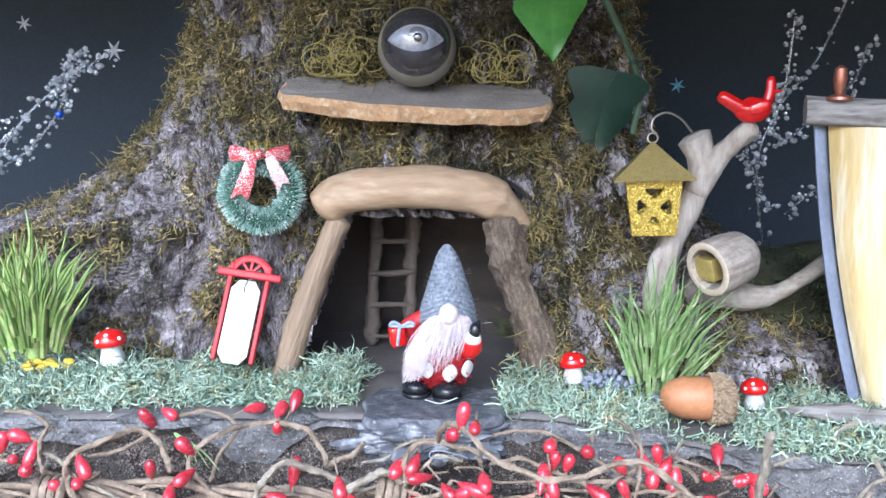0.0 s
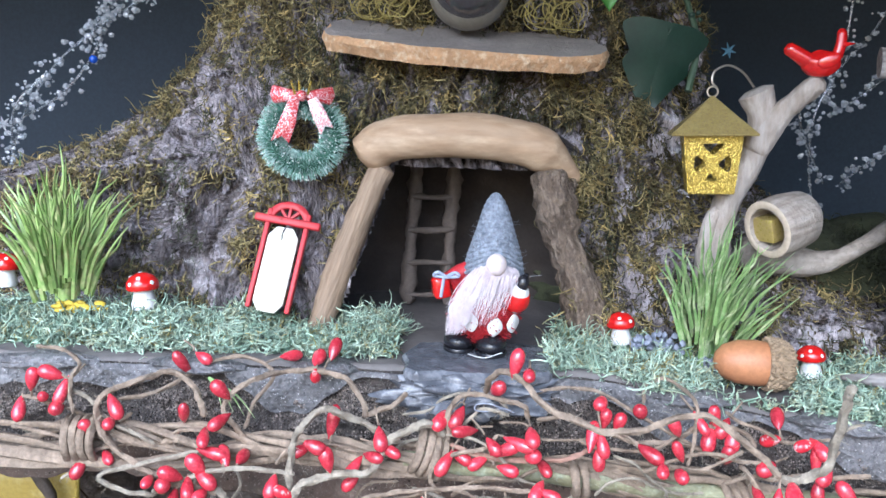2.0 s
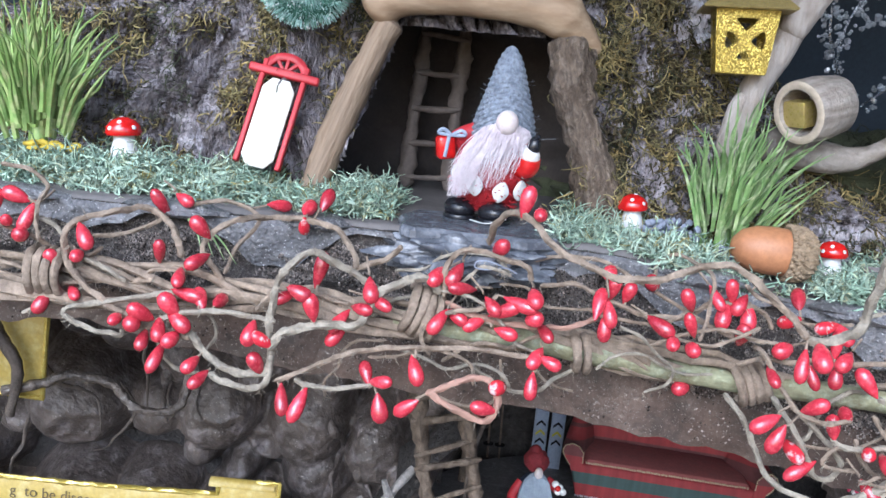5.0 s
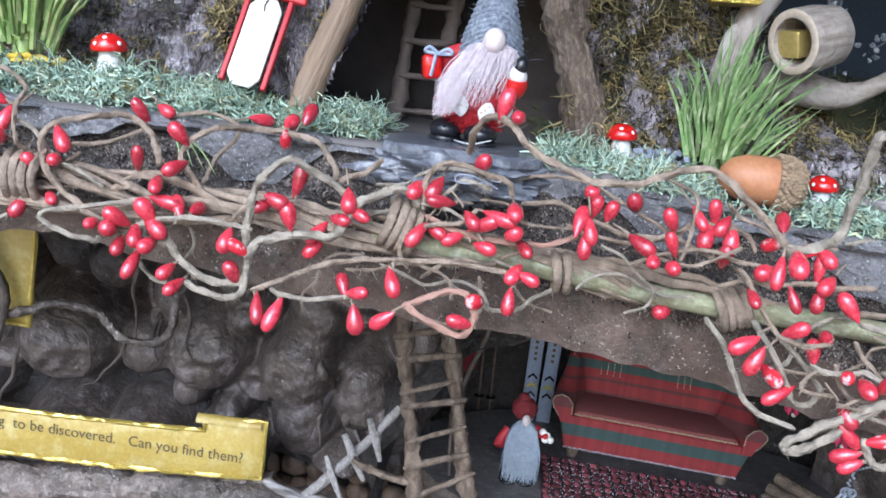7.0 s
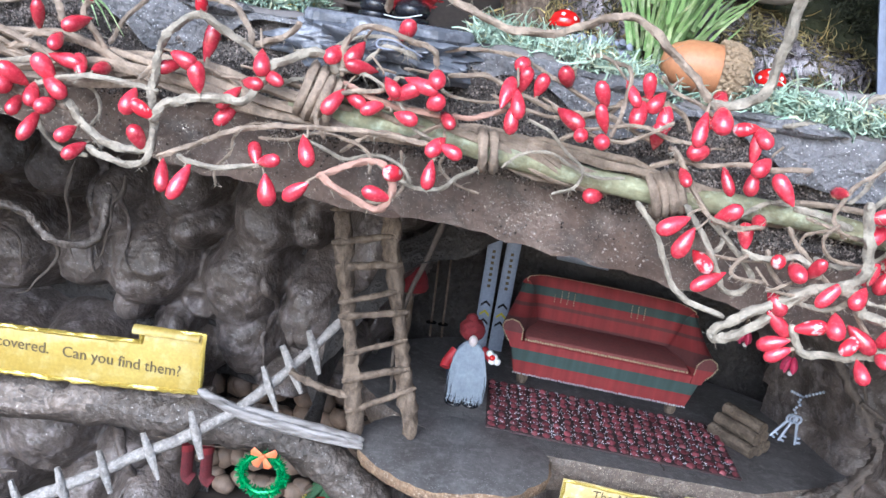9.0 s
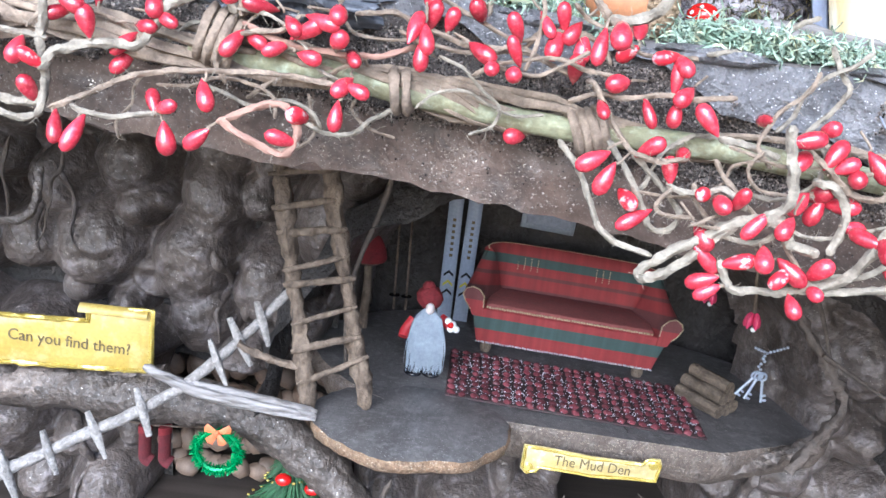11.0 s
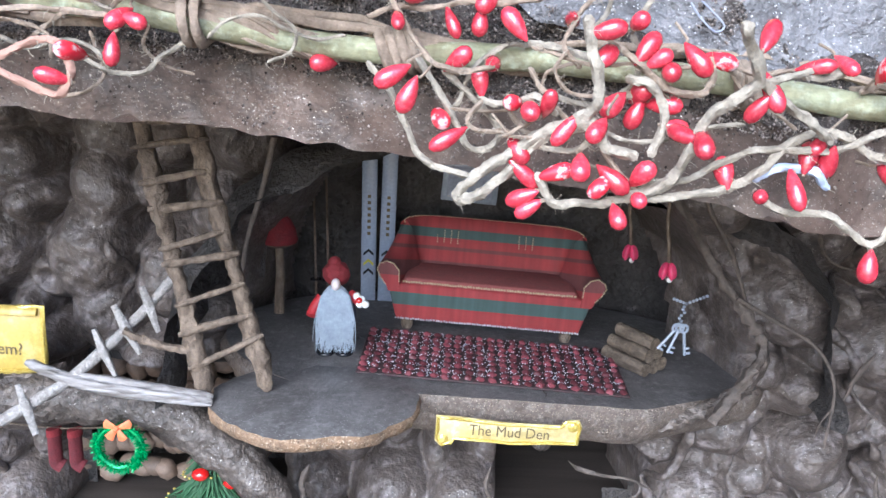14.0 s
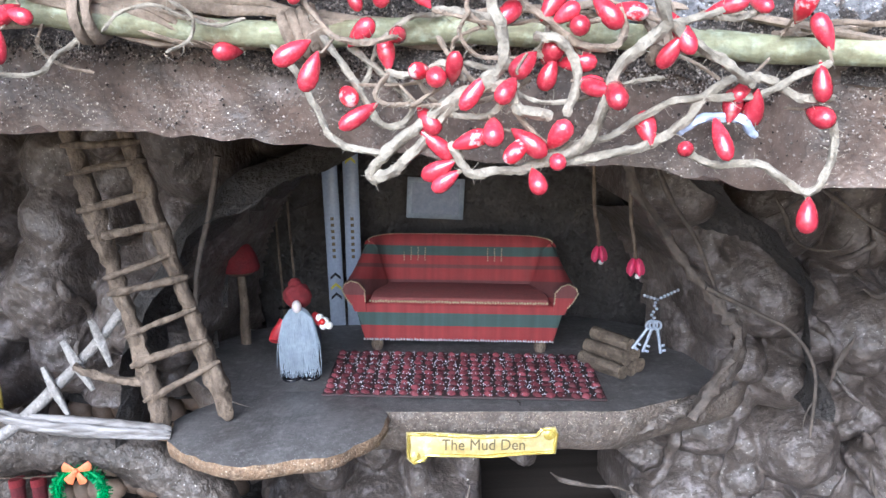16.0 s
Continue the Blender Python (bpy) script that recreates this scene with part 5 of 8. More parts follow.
def hollow_log(at, turn, r, rin, l):
    ob = thing("hollow_log", at, "cut hollow driftwood log with a gold box in its mouth", "hollow log", turn=turn)
    n = 32
    rows = [(rin * 0.9, 0.6 * l), (rin, 0.002), (rin * 1.03, 0), (r * 0.97, 0), (r, 0.0012), (r * 1.02, 0.4 * l), (r * 0.93, 0.8 * l), (r * 0.62, l), (0.0005, l)]
    vs, fs = [], []
    for j, (rad, y) in enumerate(rows):
        for i in range(n):
            a = 6.2832 * i / n
            k = rad * (1 + 0.05 * noise.noise((math.cos(a) * 2, math.sin(a) * 2, y * 60)))
            vs.append(Vector((k * math.cos(a), y, k * math.sin(a))))
    for j in range(len(rows) - 1):
        for i in range(n):
            a, b = j * n + i, j * n + (i + 1) % n
            fs.append((a, a + n, b + n, b))
    fs.append(tuple(range(n)))
    part("log", (vs, fs), DRIFT_Y, ob)
    part("cut_face", shift(ringed_face(rin * 1.04, r * 0.985), (0, -0.0003, 0)), DRIFT_CUT, ob, "pale sawn end")
    box = part("box", shift(block(0.0100, 0.0075, 0.0098, 0.0004), (-0.0035, 0.0052, -rin * 0.72)), GOLD_CARD, ob, "small dull gold box")
    return ob


hollow_log((0.1125, 0.3600, 0.3905), (14, 0, -62), 0.0122, 0.0086, 0.024)
drift = solid("driftwood_root", tube(spline([(0.112, 0.392, 0.378), (0.130, 0.388, 0.3745), (0.148, 0.383, 0.3750), (0.160, 0.379, 0.3825), (0.170, 0.377, 0.3900), (0.1775, 0.376, 0.3950)], 7), lambda s: 0.0074 - 0.0052 * s + 0.001 * math.sin(9 * s), 16, 0.24, blunt=True), DRIFT_X, "curved bleached driftwood root behind the log", "driftwood", at=(0.130, 0.388, 0.370), world_coords=True)
solid("driftwood_stick", tube(spline([(0.136, 0.333, 0.3380), (0.152, 0.332, 0.3372), (0.167, 0.331, 0.3355), (0.182, 0.330, 0.3335), (0.196, 0.328, 0.3312), (0.235, 0.322, 0.3290)], 9), lambda s: 0.0012 + 0.0034 * min(1.0, s * 3.0), 14, 0.30, flat=0.8, grain=120), DRIFT_GREY, "weathered grey-brown driftwood stick on the ledge", "driftwood", at=(0.167, 0.331, 0.331), world_coords=True)


# ivy
def ivy_leaf(size, fold):
    """A lobed leaf with a folded midrib, in its own xz plane, stalk at the origin, tip at -z."""
    lobes = ((0.0, 0.0), (0.14, 0.13), (0.36, 0.15), (0.60, 0.04), (0.52, -0.16), (0.43, -0.30), (0.46, -0.46), (0.34, -0.64), (0.17, -0.88), (0.0, -1.10))
    half = []
    for i, (x, z) in enumerate(lobes):
        half.append(Vector((x * size, 0, z * size)))
    vs, fs = [], []
    line = spline(half, 4)
    n = len(line)
    for s in (1, -1):
        b = len(vs)
        for p in line:
            k = (p.z / size + 0.05) / 1.1
            vs.append(Vector((0, -0.05 * size * math.sin(3 * k) + 0.015 * size, p.z)))
            for q in (0.5, 1.0):
                vs.append(Vector((s * p.x * q, fold * size * (abs(p.x * q) / size) ** 1.3 - 0.05 * size * math.sin(3 * k) + 0.02 * size * math.sin(9 * q * k), p.z)))
        for i in range(n - 1):
            for c in (0, 1):
                a = b + i * 3 + c
                fs.append((a, a + 1, a + 4, a + 3) if s > 0 else (a, a + 3, a + 4, a + 1))
    m = len(vs)
    vs += [v + Vector((0, 0.0004, 0)) for v in vs]
    fs += [tuple(reversed([i + m for i in f])) for f in fs]
    return vs, fs


ivy = thing("ivy_vine", (0.084, 0.425, 0.50), "trailing ivy with two broad lobed leaves against the trunk", "ivy")
part("vine", shift(tube(spline([(0.066, 0.405, 0.525), (0.078, 0.415, 0.507), (0.089, 0.422, 0.488), (0.096, 0.425, 0.468), (0.092, 0.42, 0.447)], 7), lambda s: 0.0016, 7, 0.3), (-0.084, -0.425, -0.50)), IVY_STEM, ivy)
part("leaf", shift(ivy_leaf(0.039, 0.12), pose(-0.035, -0.030, 0.022, 12, -6, 14)), IVY, ivy, "bright green leaf")
# this leaf and the buds get the ivy colour with shade painted in
part("leaf", shift(ivy_leaf(0.037, 0.16), pose(-0.004, -0.010, -0.028, 10, 10, 10) @ Matrix.Diagonal((0.95, 1, 0.95, 1))), IVY_SHADED, ivy, "blue-green leaf with its shade put into the colour")
part("bud", shift(join(ball(0.0016, 2), shift(ball(0.0013, 2), (0.003, 0, 0.001)), shift(ball(0.0012, 2), (0.004, 0, -0.002))), (0.008, -0.002, -0.018)), IVY_SHADED, ivy)
part("bud", shift(join(ball(0.0014, 2), shift(ball(0.0012, 2), (0.002, 0, 0.003))), (0.003, -0.002, 0.004)), IVY_SHADED, ivy)


# ---- crystal sprays, scroll ----
def spray(at, stems, beads, label, seed):
    """A wired spray of clear beads on thin stems."""
    random.seed(seed)
    ob = thing("crystal_spray", at, label, "beaded spray", "crystal sprays")
    small = [data("bead", ball(r, 1, (1, 1, 1.2)), GLASS, smooth=False) for r in (0.0007, 0.0011, 0.0017)]
    for pts in stems:
        line = spline([Vector(p) - Vector(at) for p in pts], 8)
        part("stem", tube(line, 0.0007, 6, 0.3), CRYSTAL_STEM, ob)
        for _ in range(beads):
            p = random.choice(line) + Vector((rnd(-1, 1), rnd(-1, 1), rnd(-1, 1))) * 0.005
            b = part("bead", random.choice(small), None, ob)
            b.matrix_basis = Matrix.Translation(p) @ Euler((rnd(0, 3), rnd(0, 3), 0)).to_matrix().to_4x4()
    return ob


s1 = spray((-0.275, 0.50, DECK), [[(-0.275, 0.50, DECK), (-0.268, 0.50, 0.41), (-0.245, 0.50, 0.452), (-0.215, 0.50, 0.478), (-0.188, 0.50, 0.494)], [(-0.262, 0.50, 0.425), (-0.238, 0.495, 0.438), (-0.222, 0.498, 0.458), (-0.215, 0.50, 0.476)],
                                 [(-0.225, 0.50, 0.47), (-0.214, 0.50, 0.484), (-0.206, 0.50, 0.492)], [(-0.27, 0.5, 0.40), (-0.262, 0.49, 0.43), (-0.243, 0.49, 0.45)]], 75, "sprays of clear crystal beads against the dark backcloth", 51)
part("star", join(*[shift(tube([(0, 0, 0), (0.006, 0, 0)], lambda s: 0.0012 * (1 - s) + 0.0002, 5), pose(0, 0, 0, 0, a, 0)) for a in range(0, 360, 60)]), GLASS, s1).matrix_basis = pose(0.088, -0.002, 0.157)
part("gem", ball(0.0024, 2), BLUE_GEM, s1, "blue bead").matrix_basis = pose(0.055, -0.003, 0.121)
spray((0.205, 0.52, DECK), [[(0.205, 0.52, DECK), (0.19, 0.52, 0.42), (0.200, 0.52, 0.46), (0.222, 0.52, 0.49), (0.240, 0.52, 0.53)], [(0.20, 0.52, 0.44), (0.222, 0.52, 0.455), (0.245, 0.52, 0.478), (0.252, 0.52, 0.50)], [(0.198, 0.52, 0.45), (0.205, 0.52, 0.48), (0.208, 0.52, 0.515)],
                            [(0.20, 0.52, 0.40), (0.185, 0.52, 0.43), (0.182, 0.52, 0.45)], [(0.21, 0.52, 0.40), (0.235, 0.52, 0.42), (0.262, 0.52, 0.43)]], 70, "dim sprays of clear crystal beads in the shade", 52)
for at, m in (((0.148, 0.55, 0.477), CYAN_GEM), ((0.128, 0.60, 0.512), GLASS), ((-0.262, 0.55, 0.515), GLASS), ((-0.285, 0.52, 0.42), GLASS)):
    solid("hanging_star", join(*[shift(tube([(0, 0, 0), (0.0048, 0, 0)], lambda s: 0.0011 * (1 - s) + 0.0002, 5), pose(0, 0, 0, 0, a + 15, 0)) for a in range(0, 360, 60)]), m, "tiny glass snowflake on the dark backcloth", "snowflake", at=at, group="hanging snowflakes")

scroll = thing("scroll_sign", (0.1823, 0.345, DECK - 0.010), "upright parchment scroll sign with rolled ends and gold glitter", "sign", turn=(0, 0, -8))


def scroll_sheet(u, v):
    x = -0.030 + 0.062 * u + 0.011 * (1 - v) * (1 - u) * 2.4 - 0.004 * math.sin(3.1 * v)
    return x, 0.004 * math.sin(3.14 * u) * -1 + 0.008 * (u - 0.5) ** 2 * 20 * 0.05 + (0.0045 if u < 0.02 else 0), 0.002 + 0.116 * v


def doubled(g, t):
    m = len(g[0])
    return list(g[0]) + [v + Vector((0, t, 0)) for v in g[0]], list(g[1]) + [tuple(reversed([i + m for i in f])) for f in g[1]]


part("parchment", doubled(sheet(14, 20, scroll_sheet), 0.0006), SCROLL_PAPER, scroll)
# the scroll's shadow side, painted as a blue-grey strip
part("edge_fold", tube([Vector(scroll_sheet(0, v / 12)) + Vector((-0.0035, 0.001, 0)) for v in range(13)], 0.0048, 8, flat=0.4), SHADOW_EDGE, scroll, "left edge in blue-grey, painted as its shadow side")
part("gilt", doubled(sheet(8, 16, lambda u, v: Vector(scroll_sheet(0.45 + 0.5 * u, 0.25 + 0.62 * v)) + Vector((0, -0.0008, 0))), 0.0004), PAPER_EDGE, scroll, "gold glitter panel")
part("top_roll", shift(tube(spline([(-0.042, 0, 0.121), (0.0, -0.003, 0.1195), (0.045, 0, 0.121)], 6), 0.0062, 12, 0.12, flat=0.75), (0, 0.002, 0)), DRIFT_GREY, scroll, "grey-brown rolled top")
part("finial", shift(lathe([(0.0045, 0), (0.006, 0.0006), (0.0058, 0.0016), (0.0018, 0.003), (0.0026, 0.005), (0.0031, 0.0085), (0.0027, 0.0120), (0.0008, 0.0132)], 14), (-0.028, -0.001, 0.124)), COPPER, scroll, "copper-coloured knob")
scroll.scale = (0.858, 0.858, 1.078)
part("bottom_roll", shift(tube(spline([(-0.022, -0.004, 0.003), (0.01, -0.006, 0.003), (0.05, -0.004, 0.004)], 6), 0.0055, 12, 0.1, flat=0.6), (0, -0.004, 0)), COPPER, scroll, "rolled brown lower end")


# ---- the den below ----
cave = thing("cave", (0.15, 0.44, 0.115), "dark hollowed cave in the roots", "cave", kind="structure")


def cave_shell(u, v):
    a, b = math.pi * u, math.pi * 0.62 * v
    n = 1 + 0.10 * noise.noise((u * 7, v * 7, 2)) + 0.05 * noise.noise((u * 19, v * 19, 5))
    x, z = -0.185 * math.cos(a) * n, 0.158 * math.sin(a) * n
    k = math.cos(b * 0.45)
    return x * k if v > 0.4 else x, 0.03 + 0.185 * math.sin(min(b, 1.57)) * n, z * max(k, 0.02) - 0.012


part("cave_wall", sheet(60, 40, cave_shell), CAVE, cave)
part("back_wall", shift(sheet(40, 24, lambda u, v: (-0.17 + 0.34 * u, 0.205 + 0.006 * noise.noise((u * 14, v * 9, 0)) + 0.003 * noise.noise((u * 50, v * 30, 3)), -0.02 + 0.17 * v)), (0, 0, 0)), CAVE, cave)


def floor_rim(a):
    """The den floor's outline, round its middle (0.15, 0.545)."""
    x, y = 0.165 * math.cos(a), 0.103 * math.sin(a)
    if y < 0:
        y *= 1.0 - 0.10 * max(0.0, x / 0.165) + 0.03 * noise.noise((x * 40, 0, 3))
        y = max(y, -0.0785 + 0.5 * max(0.0, x - 0.075))
    return x, y


def rim_ring(k, dz, n=160):
    out = []
    for i in range(n):
        x, y = floor_rim(2 * math.pi * i / n)
        low = 1.0 if dz < -0.001 else 0.35
        w = 1 + low * (0.022 * noise.noise((x * 90, y * 90, dz * 140)) + 0.012 * noise.noise((x * 330, y * 330, dz * 420)))
        out.append(Vector((x * k * w, y * k * w, den_z(0.15 + x) + dz + 0.0010 * low * noise.noise((x * 150, y * 150, 3)))))
    return out


def floor_top():
    rings = [rim_ring(0.985, 0.0)]
    for r in (0.8, 0.6, 0.4, 0.2):
        ring = []
        for i in range(160):
            x, y = floor_rim(2 * math.pi * i / 160)
            ring.append(Vector((x * r, y * r, den_z(0.15 + x * r) + 0.0009 * noise.noise((x * r * 60, y * r * 60, 0)))))
        rings.append(ring)
    n = 160
    fs = [(a * n + i, a * n + (i + 1) % n, (a + 1) * n + (i + 1) % n, (a + 1) * n + i) for a in range(4) for i in range(n)] + [tuple(4 * n + i for i in range(n))]
    return [v for r in rings for v in r], fs


den_slab = thing("den_floor", (0.15, 0.545, 0), "dark grey stony floor slab of the den", "floor", kind="structure")
part("floor_top", floor_top(), DEN_FLOOR, den_slab)
edge_rings = [rim_ring(0.90, -0.024), rim_ring(0.965, -0.019), rim_ring(0.99, -0.013), rim_ring(1.0, -0.007), rim_ring(1.0, -0.0022), rim_ring(0.985, 0.0)]
part("floor_edge", ([v for r in edge_rings for v in r], [(a * 160 + i, a * 160 + (i + 1) % 160, (a + 1) * 160 + (i + 1) % 160, (a + 1) * 160 + i) for a in range(5) for i in range(160)]), FLOOR_EDGE, den_slab, "brown crumbly edge with a faint glitter")
part("crack", tube([(0.0215 + 0.0006 * math.sin(i * 2.1), -0.070 + 0.0031 * i, den_z(0.1715) + 0.0001) for i in range(7)], 0.0005, 5, 0.5, flat=0.3), HOLLOW, den_slab, "thin dark crack")
disc = thing("wood_slice", (0.0505, 0.455, 0.1165), "half-round slice of wood as a landing before the den", "wood slice")


def slice_ring(k, z):
    out = []
    for i in range(72):
        a = 6.2832 * i / 72
        w = 1 + 0.07 * noise.noise((math.cos(a) * 2.2, math.sin(a) * 2.2, 0)) + 0.035 * noise.noise((math.cos(a) * 9, math.sin(a) * 9, z * 400))
        out.append(Vector((0.053 * math.cos(a) * k * w, 0.044 * math.sin(a) * k * w, z)))
    return out


def ringed(rings, lid=True):
    n = len(rings[0])
    vs = [v for r in rings for v in r]
    fs = [(j * n + i, j * n + (i + 1) % n, (j + 1) * n + (i + 1) % n, (j + 1) * n + i) for j in range(len(rings) - 1) for i in range(n)]
    if lid:
        fs.append(tuple((len(rings) - 1) * n + i for i in range(n)))
    return vs, fs


part("bark_edge", ringed([slice_ring(0.93, -0.0045), slice_ring(0.985, -0.0028), slice_ring(1.0, -0.0004), slice_ring(1.0, 0.0020), slice_ring(0.985, 0.0034)], False), BARK_EDGE, disc, "rough brown bark rim")
part("face", ringed([slice_ring(0.985, 0.0034), slice_ring(0.9, 0.0046), slice_ring(0.4, 0.0050)]), DEN_FLOOR, disc, "dark worn top face")

# knotted burls, grown together, that make the wall on both sides
random.seed(61)
roots = thing("root_wall", (0, 0.48, 0.0), "wall of dark knotted root burls with a faint glitter", "root wall", kind="structure")


def free_spot(x, z, r):
    """Keeps burls clear of the den, the lower alcove and the ledge."""
    in_den = ((x - 0.148) / (0.162 + 0.5 * r)) ** 2 + ((z - 0.125) / (0.165 + 0.2 * r)) ** 2 < 1 and z > 0.095
    in_den = in_den and not (x > 0.26 and z > 0.155 + (0.305 - x) * 1.0)
    alcove = -0.115 - r < x < 0.022 + r and z < 0.098 + r * 0.6
    if 0.0 < x < 0.32 and z < 0.125 and z + 1.25 * r > 0.112:
        return False
    return not in_den and not alcove and z + r * 0.6 < LIP - 0.004


# the main burls: x, z, radius, how much taller than wide, lean in degrees
BURLS = [(-0.130, 0.222, 0.019, 1.0, 0), (-0.120, 0.198, 0.016, 0.8, 20), (-0.149, 0.171, 0.025, 1.0, 0), (-0.079, 0.206, 0.018, 1.5, 8), (-0.089, 0.170, 0.024, 1.2, -6),
         (-0.084, 0.134, 0.018, 1.5, 10), (-0.054, 0.210, 0.011, 1.4, 0), (-0.047, 0.155, 0.018, 1.3, 0), (-0.023, 0.136, 0.016, 1.0, 0), (-0.012, 0.201, 0.019, 1.5, -8), (-0.076, 0.240, 0.019, 1.0, 0),
         (0.263, 0.222, 0.026, 1.0, 40), (0.318, 0.206, 0.030, 0.9, 30), (0.303, 0.117, 0.017, 0.9, 30), (0.331, 0.102, 0.019, 1.0, 0), (0.280, 0.074, 0.030, 0.62, -8), (0.307, 0.089, 0.016, 0.9, 30),
         (0.348, 0.058, 0.025, 1.0, 0), (0.253, 0.050, 0.022, 0.55, 14), (0.236, 0.078, 0.015, 1.0, 0), (0.366, 0.092, 0.020, 1.1, 0), (0.372, 0.136, 0.025, 1.0, 20), (0.318, 0.160, 0.023, 1.2, 35),
         (0.151, 0.060, 0.012, 2.2, 4), (0.180, 0.060, 0.013, 2.0, -6), (0.120, 0.066, 0.012, 1.6, 0), (0.090, 0.062, 0.013, 1.5, 8), (0.060, 0.050, 0.015, 1.3, 0), (0.205, 0.072, 0.012, 1.3, 10),
         (0.290, 0.150, 0.017, 1.4, 20), (0.346, 0.132, 0.017, 1.0, 0), (0.285, 0.186, 0.017, 1.0, 30), (0.006, 0.150, 0.013, 1.4, 0), (0.000, 0.182, 0.013, 1.3, 0), (-0.233, 0.175, 0.034, 0.9, 0), (-0.183, 0.172, 0.019, 1.0, 0), (-0.170, 0.205, 0.017, 1.1, 15), (-0.205, 0.222, 0.018, 1.0, 0)]
for r0, tries in ((0.026, 260), (0.016, 420), (0.010, 260)):
    for _ in range(tries):
        x, z, r = rnd(-0.42, 0.48), rnd(0.0, 0.27), r0 * rnd(0.8, 1.2)
        if (r0 > 0.02 or free_spot(x, z, r)) and all((x - a) ** 2 + (z - b) ** 2 > (0.88 * (r + c)) ** 2 for a, b, c, _, _ in BURLS):
            BURLS.append((x, z, r, rnd(0.7, 1.5), rnd(-40, 40)))
for _ in range(420):
    x, z, r = rnd(0.24, 0.42), rnd(0.0, 0.15), rnd(0.008, 0.013)
    if free_spot(x, z, r) and all((x - a) ** 2 + (z - b) ** 2 > (0.76 * (r + c)) ** 2 for a, b, c, _, _ in BURLS):
        BURLS.append((x, z, r, rnd(0.7, 1.5), rnd(-60, 60)))
PITS = [(-0.110, 0.190, 0.009), (-0.062, 0.188, 0.010), (-0.118, 0.150, 0.011), (-0.066, 0.160, 0.008), (0.295, 0.185, 0.008), (0.34, 0.155, 0.011), (0.270, 0.100, 0.009), (0.325, 0.080, 0.010), (0.222, 0.044, 0.014), (-0.155, 0.205, 0.010), (-0.205, 0.195, 0.011)]


def relief(x, z):
    """How far the burls stand out of the earth, with soft valleys between them (arrays)."""
    total = np.full(x.shape, math.exp(-0.028 / 0.0013))
    for i, (cx, cz, r, tall, lean) in enumerate(BURLS):
        c, t = math.cos(radians(lean)), math.sin(radians(lean))
        u, w = (x - cx) * c + (z - cz) * t, ((z - cz) * c - (x - cx) * t) / tall
        q = np.sqrt(u * u + w * w) / r
        h = r * (1.05 + 0.3 * math.sin(i * 2.4)) * np.where(q < 0.92, np.sqrt(np.maximum(1 - q * q, 0.0)), 0.392 - 3.2 * (q - 0.92)) + 0.30 * r
        total += np.exp(np.clip(h, -0.05, 0.08) / 0.0013)
    h = np.log(total) * 0.0013
    for cx, cz, r in PITS:
        h -= 1.5 * r * np.exp(-((x - cx) ** 2 + (z - cz) ** 2) / (0.6 * r * r))
    return h


def mouth(x, z):
    """Below 0 inside the den's mouth or the lower alcove, in shares of their size."""
    den = math.hypot((x - 0.141) / 0.137, (z - 0.118) / 0.160) - 1 if z > 0.092 else 1.0
    if x > 0.24:
        den = max(den, (z - 0.150 - (0.290 - x)) * 8)
    under = max(abs(x - 0.205) / 0.045 - 1, (z - 0.046 - 0.006 * math.sin(x * 90)) * 14)
    return min(den, under, max(abs(x + 0.047) / 0.062 - 1, (z - 0.094) * 10))


def burl_mass(x0, x1, z0, z1, step=0.00165):
    nx, nz = int((x1 - x0) / step), int((z1 - z0) / step)
    gx, gz = np.meshgrid(np.linspace(x0, x1, nx + 1), np.linspace(z0, z1, nz + 1))
    h = relief(gx, gz)
    verts, open_at = [], []
    for j in range(nz + 1):
        for i in range(nx + 1):
            x, z = gx[j, i], gz[j, i]
            p = Vector((x, 0, z))
            k = h[j, i] + 0.0050 * noise.noise(p * 48) + 0.0020 * noise.noise(p * 130) + 0.0008 * noise.noise(p * 420)
            y = 0.545 - k - (0.016 if x > 0.3 else 0.016 * max(0.0, (x - 0.26) / 0.04))
            m = mouth(x, z)
            y += 0.016 * min(1.0, max(0.0, (0.112 - z) / 0.02)) * (1.0 if x > 0.03 else 0.0)
            y += 0.05 * max(0.0, 0.10 - m) / 0.10 * (1 if m < 0.10 else 0)
            if -0.34 < x < -0.088 and 0.085 < z < 0.160:
                y = max(y, 0.4930)
            verts.append(Vector((x + 0.0016 * noise.noise(p * 90), y - 0.48, z + 0.0016 * noise.noise(p * 90 + Vector((7, 0, 0))))))
            open_at.append(m)
    faces = []
    for j in range(nz):
        for i in range(nx):
            q = (j * (nx + 1) + i, j * (nx + 1) + i + 1, (j + 1) * (nx + 1) + i + 1, (j + 1) * (nx + 1) + i)
            if min(open_at[c] for c in q) > -0.08:
                faces.append(q)
    return verts, faces


for x0, x1, z0, z1, label in ((-0.43, 0.01, 0.0, 0.282, "burls grown together beside the ladder"), (0.01, 0.225, 0.0, 0.108, "hanging burls under the den floor"), (0.225, 0.48, 0.0, 0.282, "broad burls beside the den"), (0.01, 0.225, 0.108, 0.282, "burls over the den's mouth")):
    ob = part("burl", burl_mass(x0, x1, z0, z1), BURL, roots, label)
    ob.data.set_sharp_from_angle(angle=radians(180))


def surface_y(x, z):
    return 0.545 - float(relief(np.array([x]), np.array([z]))[0]) - (0.016 if x > 0.3 else 0.0)


